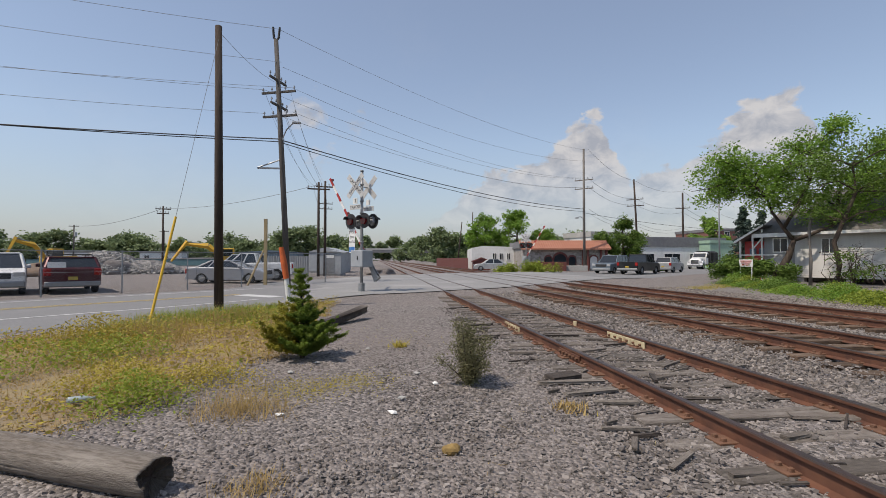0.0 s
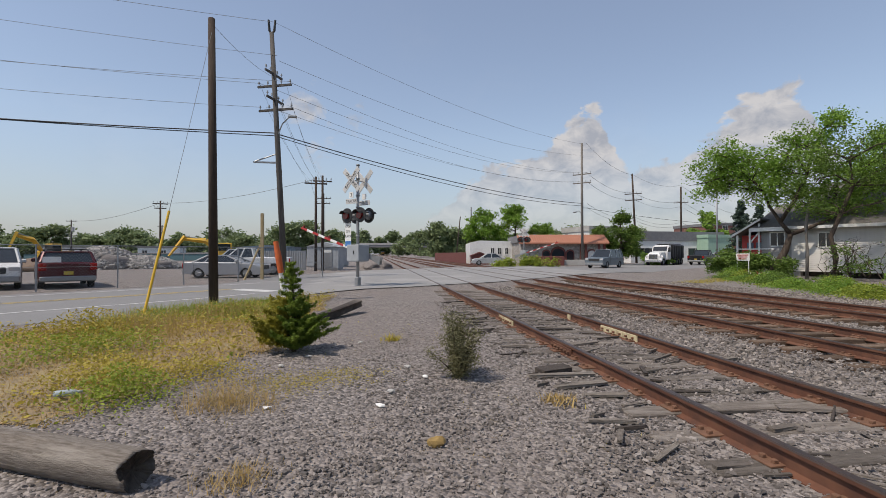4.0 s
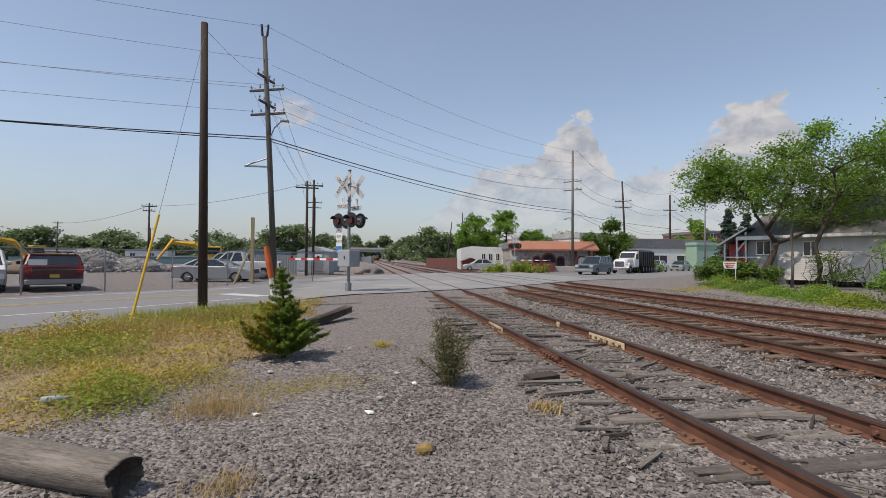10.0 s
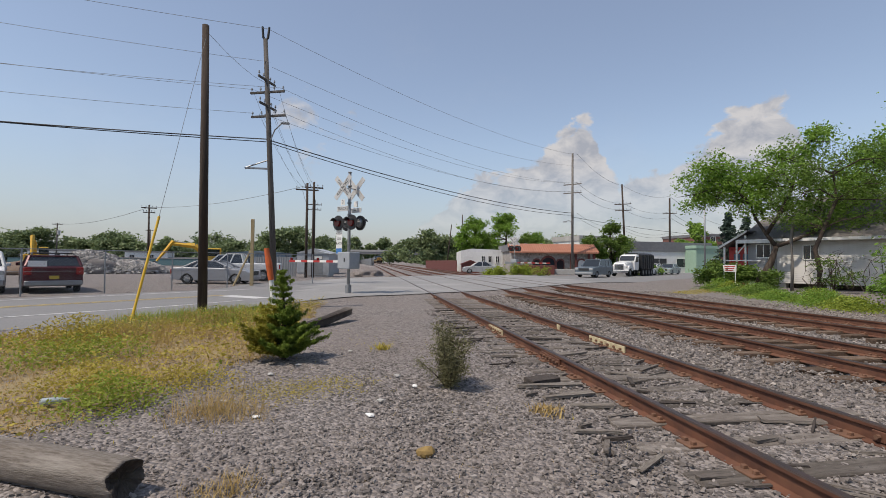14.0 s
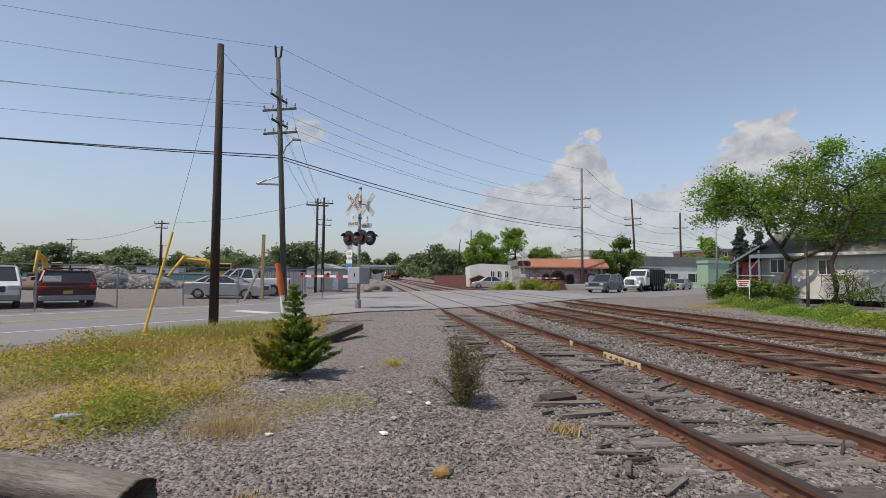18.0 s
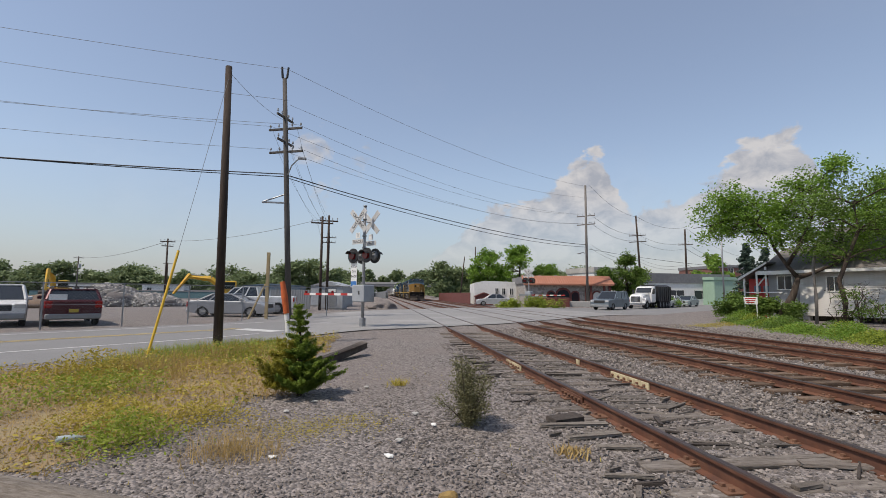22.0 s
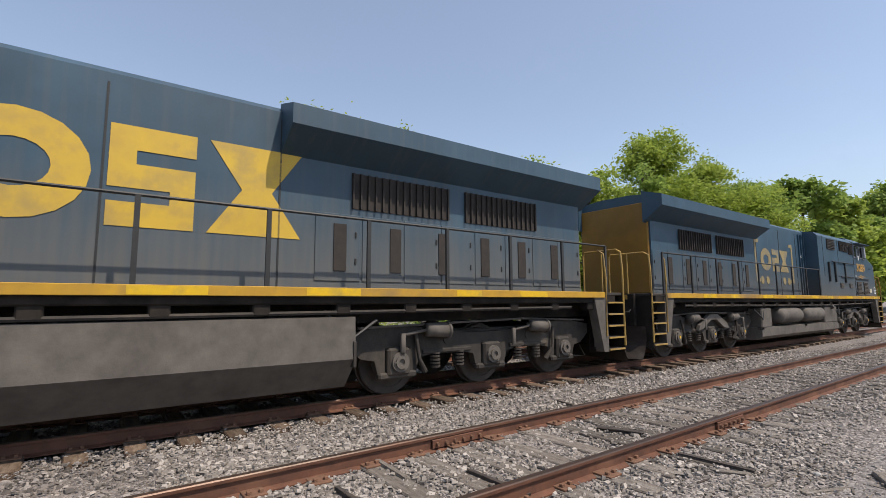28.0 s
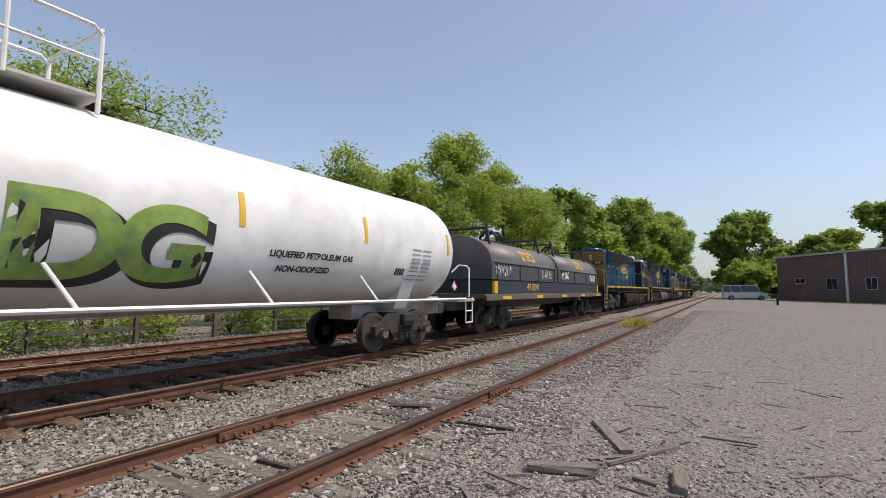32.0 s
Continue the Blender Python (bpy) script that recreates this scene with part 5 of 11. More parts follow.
def emd_loco(number, label, paint, big, white_top):
    """A hood diesel with flared radiators; big: the wide-nosed type."""
    lo = thing("locomotive", label, "locomotive", group="locomotives of the freight train")
    if big:
        L, deck, nose0, cab0, cab1, hood1, zr, zh, nw, nz = 22.6, 1.74, 0.75, 1.6, 4.15, 20.5, 4.22, 4.3, 1.5, 3.22
    else:
        L, deck, nose0, cab0, cab1, hood1, zr, zh, nw, nz = 20.3, 1.68, 1.34, 3.05, 5.05, 16.95, 3.92, 3.95, 0.95, 3.32
    wheels = (3.3, 17.1) if big else (3.15, 15.75)
    common(lo, L, deck, (6.35, 13.0) if big else (6.0, 12.15), wheels, SILLTAN, "coil" if big else "soot", 2.0, UNDER if big else CASTGREY, UNDERLIGHT if big else SOOTSHADE)
    bm = B()
    prism(bm, [(cab0 + 0.02, deck), (nose0, deck), (nose0 + 0.08, nz - 0.1), (cab0 + 0.02, nz)], "x", -nw, nw)
    part("nose", bm, paint, lo)
    bm = B()
    box(bm, -nw + 0.05, nw - 0.05, nose0 - 0.03, nose0 + 0.03, deck, nz - 0.15, 0.01)
    part("nose_front", bm, GOLD, lo)
    if not big:
        for x in (-1, 1):
            q = x * nw
            plate(lo, "nose_door", q, nose0 + 0.75, nose0 + 1.2, 2.55, 2.95, paint, "", 0.03)
            plate(lo, "grab_slot", q, nose0 + 0.15, nose0 + 1.45, 2.22, 2.27, BLACK, "", 0.03)
            plate(lo, "label", q, nose0 + 0.15, nose0 + 0.36, 1.78, 1.92, CREAM)
            plate(lo, "label", q, nose0 + 0.7, nose0 + 0.9, 1.78, 1.9, WHITE)
            bm = B()
            tube(bm, [(q, nose0 + 0.3, nz - 0.1), (q, nose0 + 0.3, nz + 0.06), (q, cab0 - 0.1, nz + 0.1), (q, cab0 - 0.1, nz - 0.05)], 0.014)
            part("nose_rail", bm, BLACK, lo)
    bm = B()
    box(bm, -1.5, 1.5, cab0, cab1, deck, zr, 0.04)
    part("cab", bm, paint, lo)
    bm = B()
    prism(bm, [(-1.52, zr - 0.04), (1.52, zr - 0.04), (1.3, zr + 0.14), (0.6, zr + 0.26), (-0.6, zr + 0.26), (-1.3, zr + 0.14)], "y", cab0 - 0.06, cab1 + 0.04)
    rf = part("cab_roof", bm, WHITEROOF if white_top else paint, lo, "white-painted cab roof" if white_top else "")
    if white_top:
        bm = B()
        box(bm, -0.75, 0.75, cab0 + 0.45, cab1 - 0.4, zr + 0.22, zr + 0.48, 0.07, 2)
        part("air_conditioner", bm, WHITEROOF, rf)
        for s in (-1, 1):
            bm = B()
            tube(bm, [(s * 1.15, cab0 + 0.1, zr + 0.2), (s * 1.15, cab0 + 0.1, zr + 0.3), (s * 1.15, cab1 - 0.1, zr + 0.3), (s * 1.15, cab1 - 0.1, zr + 0.2)], 0.014)
            part("roof_rail", bm, UNDERLIGHT, rf)
    for x in (-1, 1):
        s = x * 1.5
        yc = (cab0 + cab1) / 2
        window(lo, s, yc - 0.62, yc + 0.02, 3.15 if not big else 3.35, 3.56 if not big else 3.78)
        window(lo, s, yc + 0.1, yc + 0.62, 3.15 if not big else 3.35, 3.56 if not big else 3.78)
        bm = B()
        prism(bm, [(s, zr - 0.18), (s + x * 0.3, zr - 0.38), (s + x * 0.3, zr - 0.41), (s, zr - 0.22)], "y", yc - 0.72, yc + 0.72)
        part("sun_visor", bm, paint, lo)
        lettering("number", number, 0.36 if big else 0.44, BADGE, lo, side_m(s + x * 0.03, yc - 0.1, 2.72 if not big else 2.98), width=1.2)
        if big:
            bm = B()
            prism(bm, [(1.9, 2.62), (2.5, 2.54), (2.45, 2.64), (3.0, 2.58), (2.4, 2.7), (2.42, 2.61)], "x", *sorted((s + x * 0.004, s + x * 0.012)))
            part("stripe_mark", bm, BADGE, lo)
        bm = B()
        dz = zr - 0.14
        if big:
            # doorway behind the cab: near-black box paints the recess's shade, between two posts
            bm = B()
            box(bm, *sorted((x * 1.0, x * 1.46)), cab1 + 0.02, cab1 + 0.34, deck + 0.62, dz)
            cd = part("doorway", bm, SOOTSHADE, lo, "near-black box for the open doorway's shade")
            for y in (cab1 + 0.0, cab1 + 0.36):
                bm = B()
                box(bm, *sorted((x * 1.02, x * 1.5)), y - 0.03, y + 0.03, deck + 0.0, dz + 0.05, 0.01)
                part("door_post", bm, paint, cd)
            bm = B()
            box(bm, *sorted((x * 1.02, x * 1.5)), cab1, cab1 + 0.36, deck, deck + 0.62, 0.01)
            part("door_step", bm, paint, cd)
        else:
            # narrower doorway, its shade again given by a near-black box
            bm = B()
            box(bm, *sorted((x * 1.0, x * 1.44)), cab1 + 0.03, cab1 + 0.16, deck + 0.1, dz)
            cd = part("doorway", bm, SOOTSHADE, lo, "near-black box for the open doorway's shade")
            bm = B()
            box(bm, *sorted((x * 1.44, x * 1.5)), cab1, cab1 + 0.06, deck, dz, 0.01)
            part("door_post", bm, paint, cd)
        for y, z in ((cab0 + 0.55, 2.1), (cab0 + 1.1, 2.06), (cab0 + 1.7, 2.06), (cab1 - 0.25, 2.15)):
            bm = B()
            box(bm, *sorted((s, s + x * 0.03)), y, y + 0.05, z, z + 0.1, 0.008)
            part("latch", bm, BLACK, lo)
        plate(lo, "label", s, cab1 - 0.3, cab1 - 0.2, 2.3, 2.4, CREAM)
        plate(lo, "label", s, cab0 + 0.15, cab0 + 0.32, zr - 0.62, zr - 0.55, WHITE)
        bm = B()
        box(bm, *sorted((s, s + x * 0.025)), cab0 + 0.1, cab1 - 0.7, 2.4, 2.43)
        part("rain_strip", bm, BLACK, lo)
        h = x * 1.02
        if big:
            bm = B()
            prism(bm, [(x * 0.9, zh + 0.2), (x * 1.28, zh + 0.2), (x * 1.32, zh + 0.16), (x * 1.32, 3.96), (x * 1.05, 3.9), (x * 0.9, 3.9)], "y", 4.7, 6.4)
            part("blower_housing", bm, SOOTBLUE, lo, "sooty blower housing")
            # black backing plate stands in for the shade inside the blower opening
            bm = B()
            box(bm, *sorted((x * 1.0, x * 1.03)), 4.76, 6.34, 3.3, 3.92)
            gb = part("grille_back", bm, BLACK, lo, "black plate for the blower opening's shade")
            for k in range(23):
                bm = B()
                box(bm, *sorted((x * 1.2, x * 1.225)), 4.79 + k * 0.069, 4.805 + k * 0.069, 3.3, 3.94)
                part("bar", bm, GRILLE, gb)
            for z in (3.46, 3.62):
                bm = B()
                rod(bm, (x * 1.23, 4.76, z), (x * 1.23, 6.34, z), 0.01, 0.01, 6)
                part("wire", bm, RADIATOR, gb)
            bm = B()
            box(bm, *sorted((x * 1.0, x * 1.26)), 4.7, 6.4, 3.24, 3.3, 0.01)
            for y in (4.7, 6.35):
                box(bm, *sorted((x * 1.0, x * 1.26)), y, y + 0.05, 3.3, 3.95, 0.01)
            part("opening_frame", bm, paint, gb)
            louvre(lo, h, 4.95, 6.05, deck + 0.14, deck + 0.4, True, RADIATOR)
            for y, z in ((4.85, 2.98), (5.55, 3.1), (7.0, 3.22), (9.3, 3.2)):
                bm = B()
                box(bm, *sorted((h + x * 0.012, h + x * 0.026)), y, y + 0.24, z, z + 0.07)
                wl_ = part("warning_label", bm, WHITE, lo)
                bm = B()
                box(bm, *sorted((h + x * 0.026, h + x * 0.029)), y, y + 0.24, z + 0.03, z + 0.07)
                part("red_band", bm, RED, wl_)
            for y in (1.9, 3.9, 5.6, 7.4):
                bm = B()
                box(bm, *sorted((x * 1.46, x * 1.5)), y, y + 0.42, deck - 0.3, deck - 0.13, 0.008)
                part("step_plate", bm, UNDERLIGHT, lo, "grey plate under the walkway")
            bm = B()
            prism(bm, [(x * 0.98, 3.58), (x * 1.3, 3.66), (x * 1.3, 4.3), (x * 0.98, 4.42)], "y", 6.45, 8.75)
            part("intake_flare", bm, RADIATOR, lo, "sooty brown intake screens")
            for k in range(29):
                bm = B()
                box(bm, *sorted((x * 1.3, x * 1.325)), 6.5 + k * 0.078, 6.53 + k * 0.078, 3.98, 4.3)
                part("fin", bm, GRILLE, lo)
            badge(lo, 10.5, 12.9, 2.75, 3.55, h, BADGE, True)
            rad = (14.3, 20.2)
        else:
            bm = B()
            prism(bm, [(x * 0.98, 3.45), (x * 1.3, 3.7), (x * 1.3, 4.02), (x * 0.98, 4.12)], "y", 7.8, 12.3)
            part("brake_flare", bm, paint, lo)
            louvre(lo, x * 1.3, 8.0, 12.1, 3.74, 3.98)
            louvre(lo, h, 5.3, 7.4, 3.45, 3.85, True)
            badge(lo, 9.4, 11.7, 2.68, 3.4, h, BADGE, True)
            rad = (12.5, 16.6)
        bm = B()
        top = zh + 0.04
        prism(bm, [(x * 0.98, top - 0.95), (x * 1.34, top - 0.72), (x * 1.34, top - 0.08), (x * 0.98, top + 0.02)], "y", *rad)
        part("radiator_flare", bm, paint, lo)
        m = (rad[0] + rad[1]) / 2
        louvre(lo, x * 1.34, rad[0] + 0.1, m - 0.08, top - 0.7, top - 0.1, True, RADIATOR)
        louvre(lo, x * 1.34, m + 0.08, rad[1] - 0.1, top - 0.7, top - 0.1, True, RADIATOR)
        doors(lo, h, cab1 + 0.4, 10.0 if big else 8.8, 6, deck + 0.1, 2.6 if not big else 3.0, paint)
        doors(lo, h, rad[0] - 0.6, rad[1], 7, deck + 0.1, 2.9, paint)
        for y in (rad[0] + 0.5, rad[0] + 2.0, rad[0] + 3.4):
            bm = B()
            box(bm, *sorted((h + x * 0.002, h + x * 0.018)), y, y + 0.24, 2.93 if not big else 3.05, 3.2 if not big else 3.14)
            wl_ = part("warning_label", bm, WHITE, lo)
            bm = B()
            box(bm, *sorted((h + x * 0.018, h + x * 0.022)), y, y + 0.24, 3.12 if not big else 3.09, 3.2 if not big else 3.14)
            part("red_band", bm, RED, wl_)
        handrail(lo, x * 1.5, cab1 + 0.1, hood1 + 0.4, 2.75, deck, 1.6, paint, 3.05)
        bm = B()
        for k in range(9):
            rod(bm, (x * 1.46, 14.2 + k * 0.16, deck - 0.32 - 0.16 * math.sin(k * math.pi / 8)), (x * 1.46, 14.32 + k * 0.16, deck - 0.32 - 0.16 * math.sin((k + 0.8) * math.pi / 8)), 0.025, 0.025, 6)
        part("safety_chain", bm, UNDERLIGHT, lo)
        if not big:
            bm = B()
            rod(bm, (x * 1.28, 6.2, deck - 0.22), (x * 1.28, 11.8, deck - 0.22), 0.12, 0.12, 12)
            part("air_reservoir", bm, UNDER, lo, "", True)
            for k in range(9):
                bm = B()
                box(bm, *sorted((x * 1.56, x * 1.566)), 1.6 + k * 2.0, 2.3 + k * 2.0, deck - 0.09, deck - 0.01)
                part("reflector", bm, YELLOW, lo)
    body(lo, "long_hood", 1.02, cab1, hood1, deck, zh, 0.1, paint)
    bm = B()
    box(bm, -0.98, 0.98, hood1 - 0.03, hood1 + 0.05, deck + 0.02, zh - 0.05, 0.02)
    part("hood_end", bm, GOLD, lo, "gold hood end")
    badge_end(lo, hood1 + 0.055, 2.62)
    for z in (zh - 0.3, zh - 0.46):
        bm = B()
        disc(bm, (-0.1, hood1 + 0.07, z), "y", 0.08, 0.06, 14)
        part("rear_headlight", bm, CHROME, lo)
    if not big:
        sign_box(lo, 0.45, hood1 + 0.06, zh - 0.75, 0.62, 0.2, number, 1)
        sign_box(lo, -0.55, hood1 + 0.06, zh - 0.75, 0.62, 0.2, number, 1)
    for y in ((15.0, 16.6, 18.2) if big else (13.3, 14.7, 16.1)):
        bm = B()
        disc(bm, (0, y, zh + 0.16), "z", 0.62, 0.16, 24)
        part("roof_fan", bm, paint, lo, "", True)
    bm = B()
    rod(bm, (0, 12.6, zh), (0, 12.6, zh + 0.32), 0.16, 0.12, 12)
    part("exhaust_stack", bm, BLACK, lo)
    for x0, x1 in ((-1.3, -0.15), (0.15, 1.3)):
        bm = B()
        box(bm, x0, x1, cab0 - 0.02, cab0 + 0.01, 3.34, 3.74, 0.01)
        part("windscreen", bm, WINDSCREEN, lo)
    return lo


def badge_end(lo, y, z):
    bm = B()
    box(bm, -0.55, -0.2, y - 0.01, y + 0.01, z - 0.13, z + 0.13)
    box(bm, -0.15, 0.15, y - 0.01, y + 0.01, z - 0.13, z - 0.03)
    box(bm, -0.15, 0.15, y - 0.01, y + 0.01, z + 0.03, z + 0.13)
    box(bm, 0.2, 0.55, y - 0.01, y + 0.01, z - 0.13, z + 0.13)
    part("emblem", bm, BLUE_C, lo, "dark blue emblem shapes")


def car_truck(car, y, material=UNDER):
    """A two-axle freight truck with cast side frames, springs and four wheels."""
    if "car" not in FRAMES:
        bm = B()
        for s in (-1, 1):
            out = [(-1.1, 0.36), (-0.75, 0.36), (-0.6, 0.5), (-0.4, 0.24), (0.4, 0.24), (0.6, 0.5), (0.75, 0.36), (1.1, 0.36), (1.12, 0.58), (0.85, 0.66), (0.5, 0.86), (-0.5, 0.86), (-0.85, 0.66), (-1.12, 0.58)]
            prism(bm, out, "x", *sorted((s * 0.92, s * 1.06)))
        box(bm, -1.2, 1.2, -0.2, 0.2, 0.55, 0.85, 0.03)
        me = bpy.data.meshes.new("truck")
        bm.to_mesh(me)
        bm.free()
        FRAMES["car"] = me
    tr = piece("truck", FRAMES["car"], material, car)
    tr.matrix_basis = pose(0, y, 0)
    for k in (-0.87, 0.87):
        for s in (-1, 1):
            w = piece("wheel", WHEEL_SMALL, WHEEL, tr)
            w.matrix_basis = pose(s * 0.76, k, 0.44, 0, 0, 0 if s > 0 else 180)
            bm = B()
            disc(bm, (s * 1.1, k, 0.44), "x", 0.11, 0.12, 14)
            part("bearing_cap", bm, UNDERLIGHT, tr)
    for s in (-1, 1):
        bm = B()
        for k in (-0.2, 0, 0.2):
            for q in range(5):
                disc(bm, (s * 1.05, k, 0.32 + q * 0.06), "z", 0.085, 0.03, 10)
        part("spring_nest", bm, UNDER, tr)
    return tr


def couplings(car, L):
    for y, d in ((0.35, -1), (L - 0.35, 1)):
        bm = B()
        box(bm, -0.12, 0.12, *sorted((y, y + d * 0.45)), 0.72, 0.98, 0.02)
        box(bm, -0.2, 0.2, *sorted((y + d * 0.3, y + d * 0.5)), 0.66, 1.02, 0.04)
        part("coupler", bm, UNDER, car)


def coil_car():
    car = thing("coil_car", "dark grey steel coil car with two rounded hoods and graffiti", "freight car")
    L = 16.1
    # lo and hi swapped: the hood's second, paler colour increases upwards
    HOOD = dusty("dark_grey_hood_paint", (0.060, 0.060, 0.064), (0.185, 0.165, 0.155), 3.1, 2.0, 0.8, 0.5, 0.4)
    NAVY = dusty("navy_trough_paint", (0.022, 0.032, 0.05), (0.05, 0.045, 0.042), 1.1, 1.7, 0.5, 0.5)
    bm = B()
    box(bm, -1.5, 1.5, 0.5, L - 0.4, 1.14, 1.28, 0.01)
    box(bm, -0.3, 0.3, 0.4, L - 0.4, 0.75, 1.14)
    part("deck", bm, UNDERLIGHT, car, "worn rusty deck")
    for s in (-1, 1):
        bm = B()
        box(bm, *sorted((s * 1.5, s * 1.55)), 0.5, L - 0.4, 1.08, 1.24, 0.005)
        part("side_sill", bm, UNDERLIGHT, car, "rust-streaked tan side sill")
        for k in range(5):
            bm = B()
            box(bm, *sorted((s * 1.55, s * 1.558)), 1.0 + k * 3.2, 1.7 + k * 3.2, 1.11, 1.21)
            part("reflector", bm, YELLOW, car)
        lettering("car_number", "49 8041", 0.26, BADGE, car, side_m(s * 1.415, 11.3 if s < 0 else 5.0, 1.5), width=1.1)
        for k in (1.2, 14.9):
            bm = B()
            box(bm, *sorted((s * 1.42, s * 1.5)), k - 0.12, k + 0.12, 1.3, 1.68)
            part("corner_plate", bm, YELLOW, car)
    bm = B()
    box(bm, -1.41, 1.41, 1.0, 15.0, 1.28, 1.74, 0.02)
    part("trough", bm, NAVY, car)
    rng = random.Random(9)
    for y0, y1 in ((1.0, 8.25), (8.45, 15.1)):
        bm = B()
        out = [(-1.44, 1.74), (-1.44, 2.3)]
        out += [(-1.40 * math.cos(a), 2.3 + 0.86 * math.sin(a)) for a in [radians(d) for d in range(5, 180, 5)]]
        out += [(1.44, 2.3), (1.44, 1.74)]
        prism(bm, out, "y", y0, y1)
        hood = part("hood", bm, HOOD, car, "rounded dark grey hood, paler and warmer towards the top")
        for f in hood.data.polygons:
            f.use_smooth = abs(f.normal.y) < 0.5 and f.normal.z > 0.02
        bm = B()
        for f in (0.0, 1.0):
            y = y0 + (y1 - y0) * f
            for k in range(14):
                a, b = [radians(12 * (k + q) + 6) for q in (0, 1)]
                rod(bm, (-1.43 * math.cos(a), y, 2.3 + 0.88 * math.sin(a)), (-1.43 * math.cos(b), y, 2.3 + 0.88 * math.sin(b)), 0.03, 0.03, 6)
        part("hood_rim", bm, HOOD, hood)
        for y in (y0 + 0.9, y1 - 0.9):
            bm = B()
            for s in (-1, 1):
                rod(bm, (s * 0.95, y, 2.9), (s * 0.8, y - 0.05, 3.62), 0.05, 0.05, 6)
                rod(bm, (s * 0.8, y - 0.05, 3.55), (s * 0.5, y - 0.7, 3.2), 0.04, 0.04, 6)
            rod(bm, (-0.85, y - 0.04, 3.5), (0.85, y - 0.04, 3.5), 0.05, 0.05, 6)
            part("stacking_bracket", bm, BLACK, hood)
        m = (y0 + y1) / 2
        bm = B()
        tube(bm, [(-0.35, m, 3.12), (-0.35, m, 3.4), (-0.15, m, 3.6), (0.15, m, 3.6), (0.35, m, 3.4), (0.35, m, 3.12)], 0.06)
        tube(bm, [(-0.35, m + 0.5, 3.12), (-0.35, m + 0.5, 3.4), (-0.15, m + 0.5, 3.6), (0.15, m + 0.5, 3.6), (0.35, m + 0.5, 3.4), (0.35, m + 0.5, 3.12)], 0.06)
        box(bm, -0.4, 0.4, m - 0.9, m + 1.3, 3.1, 3.2)
        part("lifting_lug", bm, BLACK, hood)
        for s in (-1, 1):
            yb = y0 + 0.48 * (y1 - y0)
            badge_on(hood, yb - 0.68, yb + 0.68, 2.44, 2.84, s)
            bm = B()
            rod(bm, (s * 1.46, y0 + 0.2, 2.28), (s * 1.46, y1 - 0.2, 2.28), 0.02, 0.02, 6)
            for k in range(4):
                y = y0 + 0.4 + (y1 - y0 - 0.8) * k / 3
                rod(bm, (s * 1.46, y, 1.76), (s * 1.46, y, 2.28), 0.015, 0.015, 6)
            part("hood_rail", bm, BLACK, hood)
            for q in range(2):
                bm = B()
                y = y0 + 0.5 + q * (y1 - y0 - 2.0) + rng.uniform(0, 0.4)
                for k in range(9):
                    tube(bm, [(s * 1.452, y + k * 0.13 + rng.uniform(-0.05, 0.05), 1.84 + rng.uniform(0, 0.1)), (s * 1.452, y + k * 0.13 + rng.uniform(-0.14, 0.14), 2.06), (s * 1.452, y + k * 0.13 + rng.uniform(-0.05, 0.12), 2.2 + rng.uniform(-0.08, 0.04)), (s * 1.452, y + k * 0.13 + rng.uniform(-0.2, 0.2), 1.9 + rng.uniform(0, 0.2))], 0.017, 4)
                part("graffiti_scrawl", bm, WHITE, hood, "white spray scrawl")
    car_truck(car, 2.35)
    car_truck(car, 13.75)
    couplings(car, L)
    return car


def badge_on(hood, y0, y1, z0, z1, s):
    """The emblem's plain shapes on the hood's curve."""
    def x_at(z):
        return s * (1.40 * math.sqrt(max(0.0, 1 - ((z - 2.3) / 0.86) ** 2)) + 0.012)
    def slab(a, b, c, d):
        n = 4
        for k in range(n):
            u, v = c + (d - c) * k / n, c + (d - c) * (k + 1) / n
            vs = [bm.verts.new(p) for p in ((x_at(u), a, u), (x_at(u), b, u), (x_at(v), b, v), (x_at(v), a, v))]
            bm.faces.new(vs)
    bm = B()
    w = y1 - y0
    for k in range(3):
        a = y0 + w * (k * 0.35)
        b = a + w * 0.3
        h = (z1 - z0) / 3.2
        slab(a, b, z1 - h, z1)
        slab(a, b, z0, z0 + h)
        if k != 1:
            slab(a if k == 0 else a + w * 0.1, a + w * 0.1 if k == 0 else a + w * 0.2, z0, z1)
        else:
            slab(a, b, z0 + 1.1 * h, z0 + 2.1 * h)
    slab(y0, y1, z0 - 0.2, z0 - 0.09)
    part("emblem", bm, STRIPE, hood, "yellow painted emblem")


